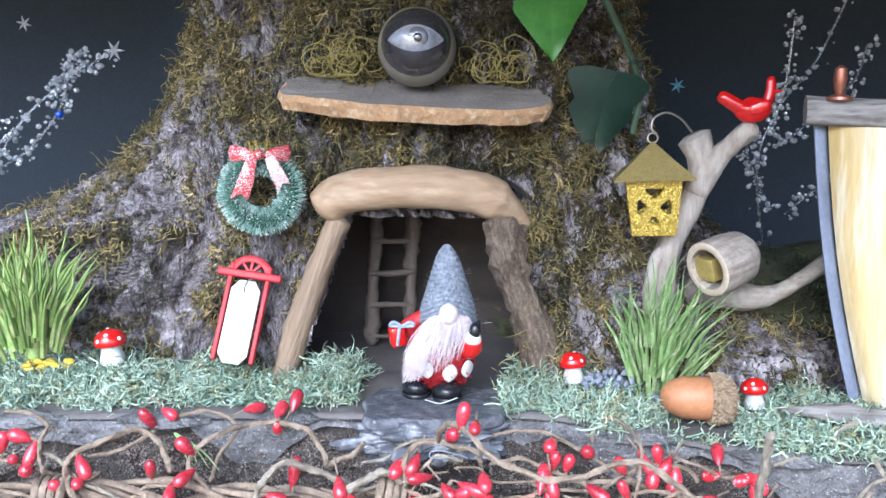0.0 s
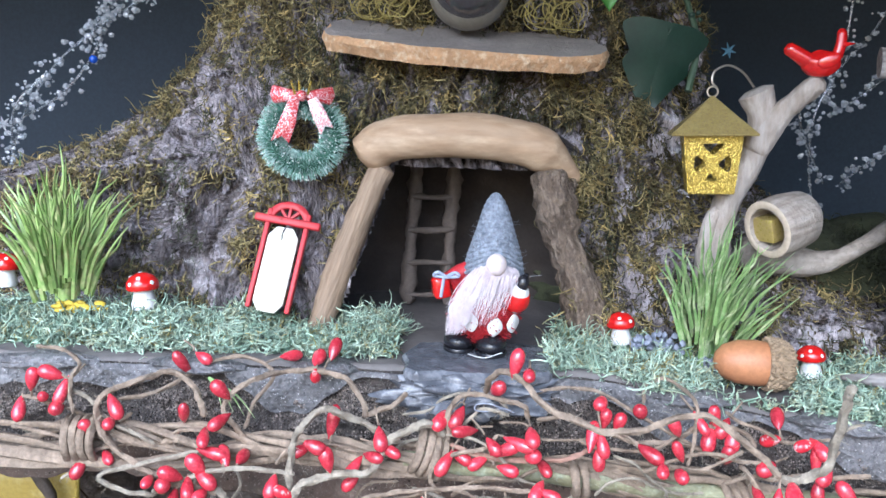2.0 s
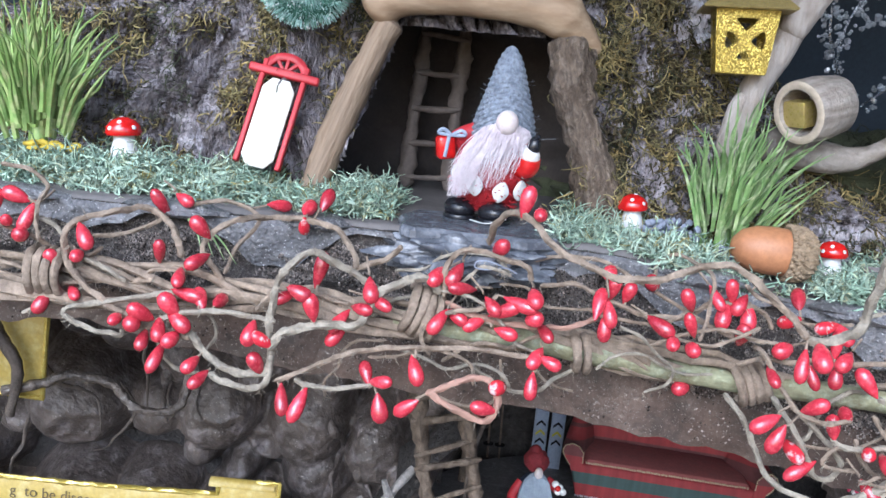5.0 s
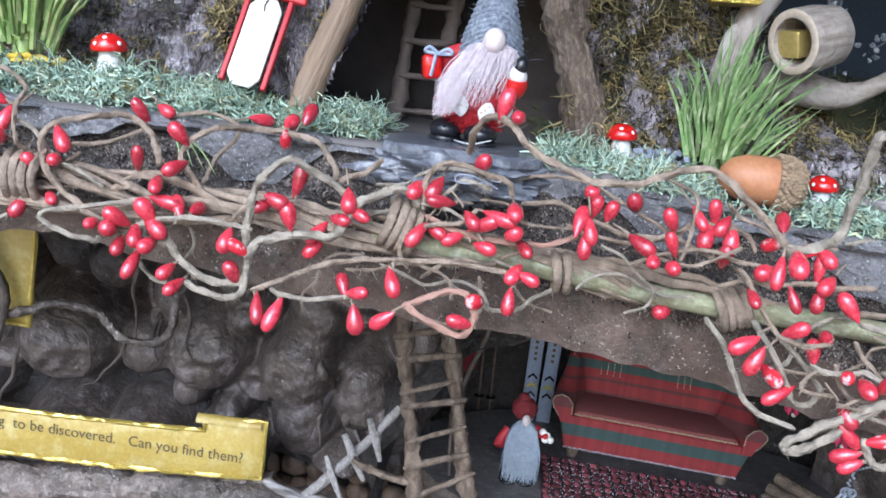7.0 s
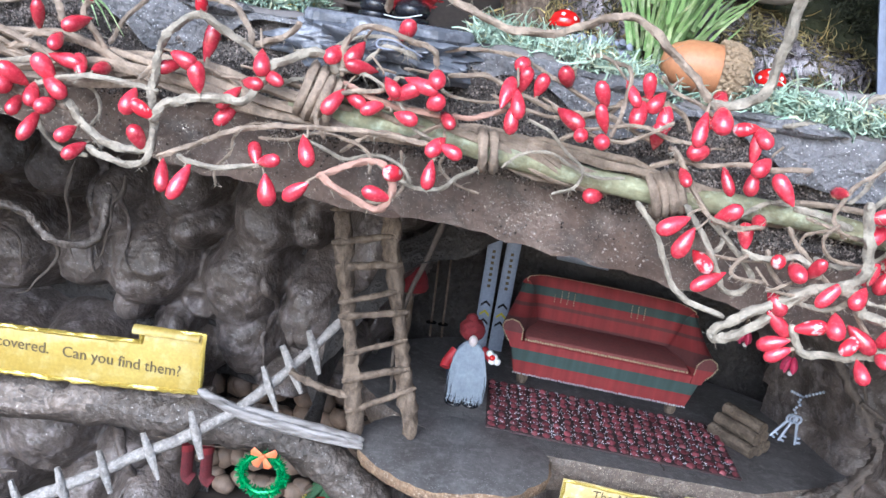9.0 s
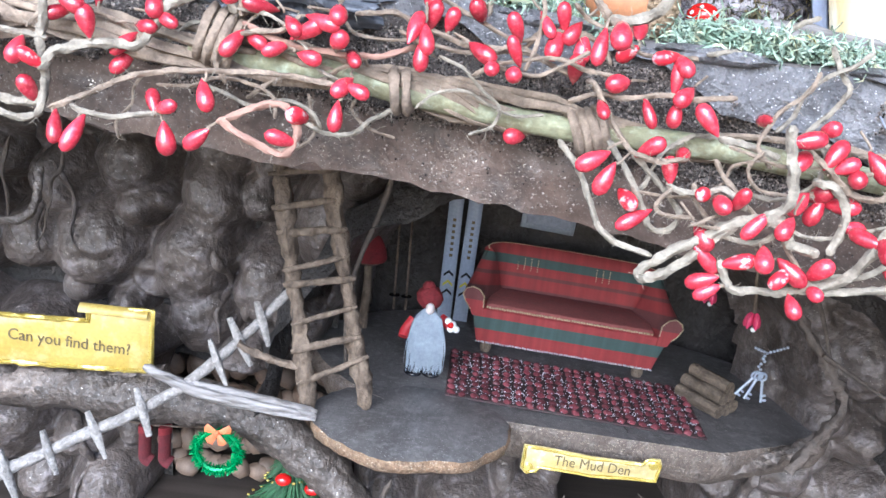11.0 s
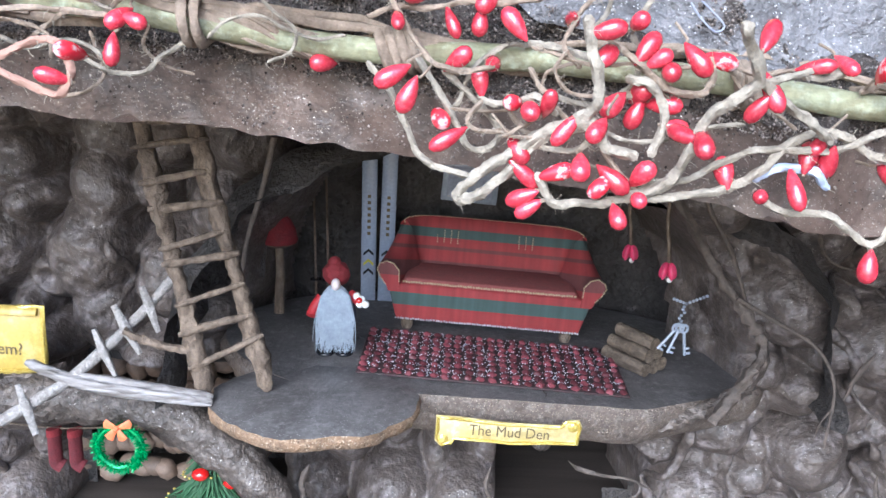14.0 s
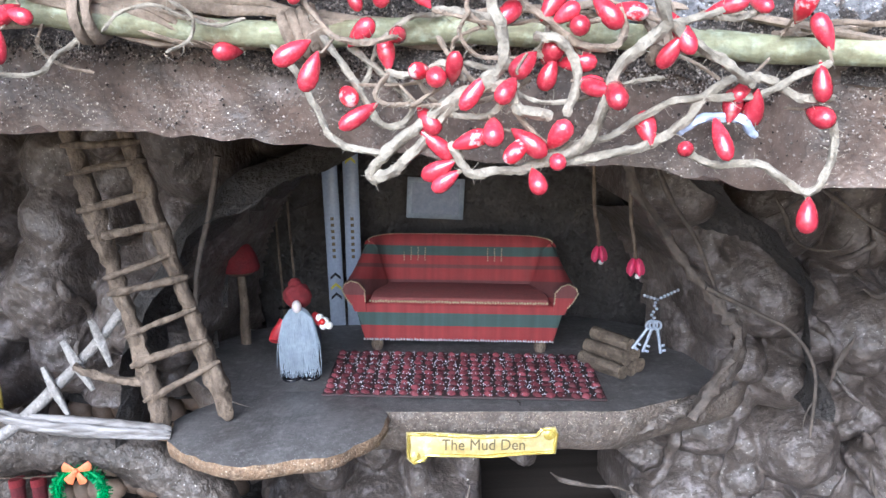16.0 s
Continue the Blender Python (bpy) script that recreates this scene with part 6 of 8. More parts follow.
# thicker roots that run over the burls
for _ in range(46):
    x, z = rnd(-0.36, 0.44), rnd(0.03, 0.26)
    a, r, pts = rnd(-2.3, -0.8), rnd(0.0022, 0.0052), []
    for k in range(8):
        if not free_spot(x, z, 0.016) or (-0.35 < x < -0.08 and 0.075 < z < 0.165):
            break
        pts.append(Vector((x, surface_y(x, z) - 0.48 - 0.1 * r, z)))
        a += rnd(-0.5, 0.5)
        x, z = x + math.cos(a) * 0.011, z + math.sin(a) * 0.011
    if len(pts) > 3:
        part("root_strand", tube(spline(pts, 6), lambda q: r * (1 - 0.88 * q) * min(1.0, 0.15 + 5 * q) * (1 + 0.12 * math.sin(14 * q)), 10, 0.4, grain=140), BURL, roots)


def backing(u, v):
    x, z = -0.46 + 0.95 * u, 0.30 * v
    return x, 0.085 + 0.012 * noise.noise((x * 30, z * 30, 0)), z


def root_backing():
    """The earth behind the burls, open where the den and the alcove go in."""
    vs, fs = sheet(110, 36, backing)
    keep = []
    for f in fs:
        c = sum((vs[i] for i in f), Vector()) / 4
        if ((c.x - 0.15) / 0.150) ** 2 + ((c.z - 0.125) / 0.145) ** 2 > 1 and not (-0.11 < c.x < 0.02 and c.z < 0.095):
            keep.append(f)
    return vs, keep


# sheets at the back and sides, added to close gaps that let light in
part("earth", sheet(12, 8, lambda u, v: (-0.6 + 1.2 * u, 0.20, 0.345 * v)), CAVE, roots, "dark sheet added behind the den to stop stray light")
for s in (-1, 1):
    part("earth", sheet(6, 6, lambda u, v: (s * (0.46 + 0.02 * v), -0.02 + 0.24 * u, 0.34 * v)), CAVE, roots, "dark sheet added at the side to stop stray light")
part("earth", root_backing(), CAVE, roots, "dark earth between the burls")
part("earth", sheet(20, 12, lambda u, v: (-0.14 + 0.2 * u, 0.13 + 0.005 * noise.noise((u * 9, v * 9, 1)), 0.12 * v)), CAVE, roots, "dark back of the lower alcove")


def root(name, pts, r, material, label, rough=0.25, tip=0.6, sides=10):
    return solid(name, tube(spline(pts, 7), lambda s: r * (1 - (1 - tip) * s), sides, rough, grain=90 if r > 0.005 else 320), material, label, "root", at=pts[0], world_coords=True)


root("arch_root", [(-0.225, 0.500, 0.090), (-0.16, 0.495, 0.096), (-0.114, 0.488, 0.099), (-0.077, 0.488, 0.099), (-0.038, 0.487, 0.094), (-0.010, 0.484, 0.079), (0.012, 0.480, 0.063), (0.028, 0.478, 0.040), (0.034, 0.478, 0.0)], 0.0135, ROOT, "thick dark root arching over the lower alcove", 0.3, 0.9, 14)
root("root_shelf", [(-0.30, 0.500, 0.080), (-0.22, 0.496, 0.090), (-0.16, 0.492, 0.098), (-0.09, 0.492, 0.108)], 0.0135, ROOT, "broad grey root below the banner", 0.5, 0.6, 18)
root("root", [(0.219, 0.468, 0.262), (0.225, 0.468, 0.233), (0.247, 0.468, 0.199), (0.268, 0.466, 0.172), (0.279, 0.462, 0.154), (0.268, 0.456, 0.136), (0.254, 0.452, 0.116)], 0.0025, ROOT_THIN, "gnarled root edging the den's mouth", 0.9, 1.2)
root("root", [(0.262, 0.463, 0.180), (0.285, 0.46, 0.168), (0.304, 0.456, 0.157), (0.314, 0.452, 0.138), (0.313, 0.45, 0.105)], 0.0013, ROOT_THIN, "thin root hanging over the burls")
root("root", [(0.228, 0.470, 0.262), (0.244, 0.470, 0.225), (0.258, 0.470, 0.203), (0.269, 0.468, 0.176)], 0.0016, ROOT_THIN, "thin root at the den's mouth")
root("root", [(0.26, 0.44, 0.262), (0.30, 0.44, 0.235), (0.335, 0.44, 0.21), (0.37, 0.45, 0.20)], 0.0013, ROOT_THIN, "thin root under the ledge")
root("root", [(0.028, 0.470, 0.250), (0.022, 0.472, 0.225), (0.013, 0.474, 0.195), (0.010, 0.474, 0.165), (0.012, 0.474, 0.140)], 0.0017, ROOT_THIN, "thin upright root beside the ladder")
root("root", [(-0.2272, 0.4280, 0.2163), (-0.2084, 0.4300, 0.2212), (-0.1958, 0.4330, 0.2265), (-0.1759, 0.4370, 0.2220), (-0.1668, 0.4370, 0.2127), (-0.1565, 0.4370, 0.2092), (-0.1439, 0.4380, 0.2115), (-0.1392, 0.4400, 0.2200), (-0.1398, 0.4450, 0.2351)], 0.0024, ROOT, "curved grey root hanging before the burls", 0.5, 0.9)
root("root", [(-0.235, 0.424, 0.275), (-0.228, 0.424, 0.25), (-0.218, 0.425, 0.23), (-0.222, 0.425, 0.205)], 0.0038, ROOT_THIN, "brown root crossing the gold plaque")

root("root", [(0.222, 0.476, 0.098), (0.240, 0.478, 0.103), (0.258, 0.480, 0.109), (0.274, 0.477, 0.121), (0.283, 0.470, 0.142), (0.276, 0.466, 0.166)], 0.0050, ROOT, "knotted root at the corner of the den floor", 0.7, 0.55, 14)
ladder("ladder", (0.003, 0.452, 0.120), [[(-0.003, 0.450, 0.1225), (-0.011, 0.446, 0.172), (-0.020, 0.440, 0.222), (-0.0270, 0.434, 0.272)], [(0.0265, 0.458, 0.1225), (0.015, 0.454, 0.172), (0.004, 0.446, 0.222), (-0.005, 0.438, 0.272)]],
       ((0.115, 0.19), (0.245, 0.285), (0.335, 0.375), (0.47, 0.49), (0.535, 0.57), (0.64, 0.67), (0.73, 0.765), (0.83, 0.85), (0.92, 0.935)), 0.0040, 0.0017, 0.0050, RUNG, "rustic twig ladder leading up from the den")

# fine rootlets creeping over the burls
random.seed(67)
for _ in range(64):
    x, z = rnd(-0.36, 0.42), rnd(0.02, 0.25)
    if not free_spot(x, z, 0.012) or (-0.35 < x < -0.06 and 0.07 < z < 0.17):
        continue
    a, p, pts = rnd(-2.6, -0.5), Vector((x, 0.482 + rnd(-0.004, 0.014), z)), []
    for k in range(7):
        pts.append(p - Vector((0, 0.48, 0)))
        a += rnd(-0.6, 0.6)
        p = p + Vector((math.cos(a) * 0.010, rnd(-0.003, 0.004), math.sin(a) * 0.010))
        if not free_spot(p.x, p.z, 0.004):
            break
    if len(pts) > 3:
        part("rootlet", tube(spline(pts, 5), lambda q: (0.0010 + 0.0007 * (len(pts) % 3)) * (1 - 0.85 * q) * min(1.0, 0.2 + 5 * q), 7, 0.45, grain=260), ROOT_THIN, roots)

# pole with pegs, plank, twig
pole_pts = [(-0.225, 0.395, 0.045), (-0.165, 0.408, 0.078), (-0.118, 0.421, 0.103), (-0.069, 0.438, 0.130), (-0.036, 0.457, 0.161), (-0.020, 0.466, 0.180)]
pole = thing("peg_pole", pole_pts[0], "slanting pale twig pole with short cross pegs", "peg pole")
line = spline([Vector(p) - Vector(pole_pts[0]) for p in pole_pts], 10)
part("pole", tube(line, lambda s: 0.0036 - 0.0013 * s, 12, 0.3, grain=150), POLE_WOOD, pole)
for i, k in enumerate((3, 7, 11, 15, 19, 23, 27, 31, 35, 38, 42)):
    if k == 31:
        continue
    p = line[k]
    d = Vector((0.45 + rnd(-0.12, 0.12), -0.15, -1.0)).normalized()
    f = Vector((0, -0.0030, 0))
    part("peg", tube([p + f - d * rnd(0.010, 0.014), p + f, p + f + d * rnd(0.011, 0.0145)], 0.0024, 8, 0.45, grain=260, blunt=True), POLE_WOOD, pole)
plank = thing("driftwood_plank", (-0.032, 0.44, 0.1265), "split pale grey driftwood plank bridging to the landing", "plank")
base = spline([(-0.086, 0.440, 0.1405), (-0.062, 0.439, 0.1320), (-0.032, 0.440, 0.1270), (0.002, 0.443, 0.1220)], 9)
for k, (dz, dy, r0, a0, a1) in enumerate(((0.0, 0.0, 0.0032, 0, 28), (0.0030, 0.0012, 0.0022, 8, 28), (-0.0026, 0.0015, 0.0022, 0, 24), (0.0016, -0.0022, 0.0016, 4, 26), (-0.0012, -0.0024, 0.0013, 10, 28))):
    pts = [p + Vector((0, dy, dz * (0.4 + 0.6 * math.sin(2.6 * i / 27)))) - Vector((-0.032, 0.44, 0.1265)) for i, p in enumerate(base)][a0:a1]
    part("split_grain", tube(pts, lambda q: r0 * (0.75 + 0.4 * math.sin(3 * q)), 9, 0.22, grain=180, blunt=True), DRIFT_GREY, plank)
solid("twig", tube(spline([(-0.041, 0.446, 0.156), (-0.027, 0.446, 0.150), (-0.010, 0.446, 0.147)], 6), 0.0019, 8, 0.5, grain=260, rope=0.2), RUNG, "thin twig tied between pole and ladder", "twig", at=(-0.03, 0.446, 0.150), world_coords=True)


# gold paper signs
def paper_sign(name, at, outline, label, turn, paper=PAPER, rim=0.0015):
    ob = thing(name, at, label, "sign", turn=turn)
    part("card", plate(outline, 0.0012, 0.0002), paper, ob)
    cx, cz = sum(p[0] for p in outline) / len(outline), sum(p[1] for p in outline) / len(outline)
    loop = [Vector((x + (0.0010 if x < cx else -0.0010), -0.0002, z + (0.0010 if z < cz else -0.0010))) for x, z in outline]
    part("gilt_edge", tube([a + (b - a) * (i / 4) for a, b in zip(loop, loop[1:] + loop[:1]) for i in range(4)] + [loop[0]], rim, 6, 0.6, grain=400), PAPER_EDGE, ob, "gold glitter border")
    return ob


def wavy(x0, x1, h, wave, slope=0.0, n=18, tab=0.0):
    low = [(x0 + (x1 - x0) * i / n, slope * i / n + wave * math.sin(2.6 * i / n)) for i in range(n + 1)]
    top = [(x, z + h) for x, z in reversed(low)]
    if tab:
        k = sum(1 for x, z in top if x > x1 - tab)
        top = [(x, z + 0.0075) for x, z in top[:k]] + [(top[k - 1][0] - 0.0006, top[k - 1][1])] + top[k:]
    return low + top


banner = paper_sign("banner_sign", (-0.19, 0.484, 0.112), wavy(-0.135, 0.0945, 0.030, -0.004, 0.006, 20, 0.043), "long gold parchment banner with handwritten words, fixed before the burls", (0, 0, 0))
lettering("lettering", "g  to be discovered.   Can you find them?", 0.0094, INK, banner, pose(0.010, -0.0006, 0.0180, 90, 1.5, 0), 0.92)
part("curl", shift(tube(spline([(0.054, 0, 0), (0.073, -0.0005, 0.0004), (0.0915, 0, 0)], 5), 0.0030, 8, flat=0.5), (0, -0.001, 0.0385)), PAPER, banner, "rolled upper corner")

sign = paper_sign("den_sign", (0.150, 0.4580, 0.0938), [(-0.0375, 0.003), (-0.0345, 0.0), (-0.030, 0.0012), (-0.0285, 0.0042), (0.0, 0.0026), (0.030, 0.0042), (0.0375, 0.0040), (0.0385, 0.0150), (0.0370, 0.0185), (0.0310, 0.0182), (0.0285, 0.0150), (0.0, 0.0150), (-0.026, 0.0170), (-0.0375, 0.0172)], "small gold scroll-shaped paper sign on the den floor's edge", (0, 1.0, 0), paper=SIGN_PAPER, rim=0.0009)
lettering("lettering", "The Mud Den", 0.0085, INK, sign, pose(0.001, -0.0006, 0.0098, 90, 1, 0), 0.88)
for x, z in ((-0.0335, 0.0038), (0.0340, 0.0145)):
    part("curl", shift(lathe([(0.0030, -0.0005), (0.0030, 0.0), (0.0018, 0.0008), (0.0003, 0.0009)], 14), pose(x, 0, z, 90, 0, 0)), PAPER_EDGE, sign)

plaque = paper_sign("gold_plaque", (-0.262, 0.434, 0.212), [(-0.05, 0), (0.053, 0), (0.055, 0.058), (-0.05, 0.060)], "gold parchment plaque with a glitter border under the ledge", (0, 1, 0))

# sofa
sofa = thing("sofa", (0.1455, 0.579, den_z(0.1455)), "red and teal striped toy sofa with scrolled arms and bead piping", "sofa", turn=(0, 2, -3))


def bead_line(points, r, step):
    """Small round beads strung along a line."""
    out, left = [], 0.0
    small = ball(r, 1)
    for a, b in zip(points, points[1:]):
        a, b = Vector(a), Vector(b)
        d = (b - a).length
        while left < d:
            out.append(shift(small, a + (b - a) * (left / d) + Vector((rnd(-1, 1), 0, rnd(-1, 1))) * r * 0.3))
            left += step
        left -= d
    return join(*out)


def sofa_base():
    v, f = block(0.127, 0.048, 0.0235, 0.0016)
    return [Vector((p.x * (0.90 + 0.10 * p.z / 0.0235), p.y * (0.95 + 0.05 * p.z / 0.0235), p.z + 0.0075)) for p in v], f


# the arms and the back are one padded shell: its line in plan, and its height and lean along it
SHELL = spline([(-0.0560, -0.0250, 0.0), (-0.0550, -0.0160, 0.03), (-0.0505, -0.0030, 0.40), (-0.0455, 0.0090, 0.88), (-0.0420, 0.0155, 1.0), (-0.0200, 0.0175, 1.0), (0.0, 0.0178, 1.0),
                (0.0200, 0.0175, 1.0), (0.0420, 0.0155, 1.0), (0.0455, 0.0090, 0.88), (0.0505, -0.0030, 0.40), (0.0550, -0.0160, 0.03), (0.0560, -0.0250, 0.0)], 6)


def shell_ring(i):
    p, a, b = SHELL[i], SHELL[max(i - 1, 0)], SHELL[min(i + 1, len(SHELL) - 1)]
    d = Vector((b.x - a.x, b.y - a.y)).normalized()
    out = Vector((-d.y, d.x))
    k = min(max(p.z, 0.0), 1.0)
    h, lean = 0.0450 + 0.0185 * k, 0.0015 + 0.0085 * k
    fat = 0.0130 - 0.0065 * k
    rows = [(0.0, 0.026), (0.0005, 0.033), (lean * 0.5, 0.5 * (0.033 + h)), (lean * 0.8, h - 0.0050), (lean + fat * 0.22, h - 0.0012), (lean + fat * 0.55, h), (lean + fat * 0.9, h - 0.0022), (lean + fat, h - 0.0060),
            (lean + fat * 0.8, h - 0.0110), (0.0085, 0.030), (0.0070, 0.026)]
    return [Vector((p.x + out.x * o, p.y + out.y * o, z)) for o, z in rows]


def sofa_shell():
    rings = [shell_ring(i) for i in range(len(SHELL))]
    n = len(rings[0])
    fs = [(j * n + i, (j + 1) * n + i, (j + 1) * n + (i + 1) % n, j * n + (i + 1) % n) for j in range(len(rings) - 1) for i in range(n)]
    fs += [tuple(range(n)), tuple(reversed([(len(rings) - 1) * n + i for i in range(n)]))]
    return [v for r in rings for v in r], fs


part("base", sofa_base(), PLAID, sofa)
part("seat", shift(block(0.108, 0.040, 0.0052, 0.0024, 3), (0, -0.0025, 0.0292)), SEAT_CLOTH, sofa, "worn dark maroon seat")
back = part("backrest", sofa_shell(), PLAID, sofa, "striped back running into scrolled arms")
for i, s in ((0, -1), (len(SHELL) - 1, 1)):
    part("piping", bead_line([p + Vector((0, -0.0005, 0)) for p in shell_ring(i)[1:10]], 0.00055, 0.0012), BRAID, back, "gold bead piping")
for z, y, w, m in ((0.0085, -0.0232, 0.0570, SILVER), (0.0325, -0.0236, 0.0535, BRAID)):
    part("braid", bead_line([(-w, y, z), (w, y, z)], 0.00075, 0.0016), m, sofa, "row of small bright beads")
part("braid", bead_line([shell_ring(i)[5] + Vector((0, -0.0016, 0)) for i in range(18, len(SHELL) - 18)], 0.00040, 0.0012), BRAID, back, "row of small gold beads")
for x in (-0.036, -0.0315, -0.027, -0.0225, 0.018, 0.0225, 0.027):
    part("stitch", bead_line([(x, 0.0215, 0.0480), (x, 0.0245, 0.0560)], 0.00050, 0.0015), BRAID, back)
for x in (-0.050, 0.050):
    for y in (-0.016, 0.016):
        part("foot", shift(lathe([(0.0030, 0), (0.0040, 0.003), (0.0034, 0.0085)], 12), (x, y, 0)), RUNG, sofa)

# rug of beads
rug = thing("rug", (0.1450, 0.5170, den_z(0.145) + 0.0004), "dark red beaded rug with a black woven ground", "rug", turn=(0, 2, -3))
part("weave", shift(block(0.150, 0.068, 0.0014, 0.0006), (0, 0, 0)), RUG_BASE, rug)
random.seed(71)
bead_mesh = data("bead", ball(0.0023, 2, (1, 1, 0.55), 0.40, 2.2, 3.0), BEADS)
gold_mesh = data("bead", ball(0.0009, 1, (1, 1, 0.8)), SILVER)
for j in range(9):
    for i in range(23):
        x, y = -0.0715 + 0.0065 * i + rnd(-1, 1) * 0.0007, -0.0305 + 0.0076 * j + rnd(-1, 1) * 0.0006
        b = part("bead", bead_mesh, None, rug)
        b.matrix_basis = pose(x, y, 0.0018, rnd(-15, 15), rnd(-15, 15), rnd(-30, 30)) @ Matrix.Diagonal((rnd(0.95, 1.15), rnd(1.0, 1.3), 1.2, 1))
flecks = []
for _ in range(1500):
    flecks.append(shift(ball(0.00036, 1), (rnd(-0.072, 0.072), rnd(-0.033, 0.033), rnd(0.0018, 0.0026))))
tagged(part("glitter", join(*flecks), SILVER, rug, "tiny glitter flecks"), kind="stuff")


DULL_RED = surface("dull_red_knit", (0.24, 0.02, 0.026), (0.12, 0.010, 0.014), 200, 0.9, bump=0.8, fine=700)


def den_gnome():
    random.seed(81)
    beard = []
    for i in range(420):
        u, f = random.random(), random.random()
        top = Vector((-0.009 + 0.018 * u, -0.009 - 0.002 * f, 0.048 - 0.016 * abs(u - 0.5)))
        low = Vector((-0.0115 + 0.023 * u + rnd(-1, 1) * 0.0025, -0.0125 - 0.004 * f, 0.003 + rnd(0, 0.009)))
        beard.append((top, low))
    pieces = [
        (join(boot(-0.006, -0.006), boot(0.006, -0.006)), BLACK),
        (shift(ball(1.0, 4, (0.0135, 0.0115, 0.021)), (0, 0, 0.0225)), surface("navy_cloth", (0.03, 0.04, 0.07), (0.015, 0.02, 0.04), 200, 0.8)),
        (shift(ball(1.0, 3, (0.0118, 0.006, 0.021)), (0, -0.0075, 0.0265)), BEARD_BLUE), (hair(beard, 0.00036, 8), BEARD_BLUE),
        (shift(ball(1.0, 3, (0.0030, 0.0032, 0.0040)), (0, -0.0120, 0.0485)), FLESH),
        (tube(spline([(-0.009, 0, 0.036), (-0.0140, -0.003, 0.029), (-0.0155, -0.006, 0.025)], 4), 0.0036, 10), RED_MATT),
        (tube(spline([(0.009, 0, 0.038), (0.0135, -0.003, 0.036), (0.0165, -0.006, 0.034)], 4), 0.0036, 10), RED_MATT),
        (join(*[shift(ball(0.0026, 2), p) for p in ((0.0135, -0.008, 0.0395), (0.0165, -0.0085, 0.0375), (0.0190, -0.009, 0.0345), (0.0155, -0.009, 0.0345))]), WHITE),
        (shift(ball(0.0022, 2), (0.0150, -0.0105, 0.0375)), RED),
        (join(shift(ball(1.0, 4, (0.0088, 0.0088, 0.0082), 0.10, 3), (0, 0.0005, 0.0520)), shift(ball(1.0, 3, (0.0044, 0.0044, 0.0050), 0.1, 3), (-0.0012, 0.001, 0.0585))), DULL_RED),
    ]
    return figure("gnome_figurine", pieces, "gnome doll with dark red hat and long bluish-white beard", "gnome figurine", (0.054, 0.521, den_z(0.054)), (0, 0, 4))


den_gnome().scale = (0.88, 0.88, 0.88)

# skis and poles
for x0, x1 in ((0.0670, 0.0655), (0.0785, 0.0795)):
    ski = thing("ski", (x0, 0.612, den_z(x0)), "pale blue-grey toy ski standing against the cave's back wall", "ski", "pair of skis", turn=(-1.5, (x1 - x0) * 480, 0))
    part("board", shift(plate([(-0.0050, 0), (0.0050, 0), (0.0050, 0.130), (0.0034, 0.136), (0, 0.139), (-0.0034, 0.136), (-0.0050, 0.130)], 0.0018, 0.0004), (0, 0, 0)), SKI, ski)
    for z in (0.010, 0.0165, 0.0235, 0.100, 0.107):
        part("chevron", shift(plate([(-0.0034, 0), (-0.0034, 0.002), (0, 0.005), (0.0034, 0.002), (0.0034, 0), (0, 0.003)], 0.0002), (0, -0.0003, z + 0.008)), YELLOW if z in (0.0165, 0.100) else BLACK, ski)
    for i in range(7):
        part("print_bar", shift(block(0.0022, 0.0002, 0.0021, 0), (0.0, -0.0002, 0.046 + 0.0042 * i)), INK, ski)
for x in (0.030, 0.0385):
    sp = thing("ski_pole", (x + 0.001, 0.618, den_z(x)), "thin brown ski pole leaning on the back wall", "ski pole", "ski poles", turn=(-2, -2, 0))
    part("shaft", tube([(0, 0, 0), (0, 0, 0.100)], 0.0008, 7), RUNG, sp)
    part("basket", shift(lathe([(0.0005, 0), (0.0038, 0.0002), (0.0038, 0.0008), (0.0005, 0.001)], 14), (0, 0, 0.010)), BLACK, sp)

big = thing("toadstool", (0.0125, 0.575, den_z(0.0125)), "tall dim red toadstool at the back of the den", "toadstool", turn=(0, 0, 20))
part("stem", tube(spline([(0, 0, 0), (0.001, 0, 0.025), (0, 0, 0.048)], 5), lambda s: 0.0034 - 0.001 * s, 10, 0.2), RUNG, big)
part("cap", shift(lathe([(0.003, 0.003), (0.0112, 0.0), (0.0120, 0.0020), (0.0106, 0.008), (0.0080, 0.0135), (0.0048, 0.0170), (0.001, 0.0185)], 20), (0, 0, 0.047)), DULL_RED, big)
part("underside", shift(lathe([(0.0024, -0.0035), (0.0075, -0.0022), (0.0110, 0.0002), (0.003, 0.003)], 18), (0, 0, 0.047)), RUNG, big, "brown underside")

picture = thing("picture", (0.1335, 0.6385, 0.186), "small pale picture with a silver frame on the cave wall", "picture", turn=(0, 4, 0))
part("frame", plate([(-0.0195, 0), (0.0195, 0), (0.0195, 0.028), (-0.0195, 0.028)], 0.002, 0.0004), KEY_METAL, picture)
part("sheet", shift(plate([(-0.016, 0.0035), (0.016, 0.0035), (0.016, 0.0245), (-0.016, 0.0245)], 0.0006), (0, -0.0006, 0)), LICHEN, picture)

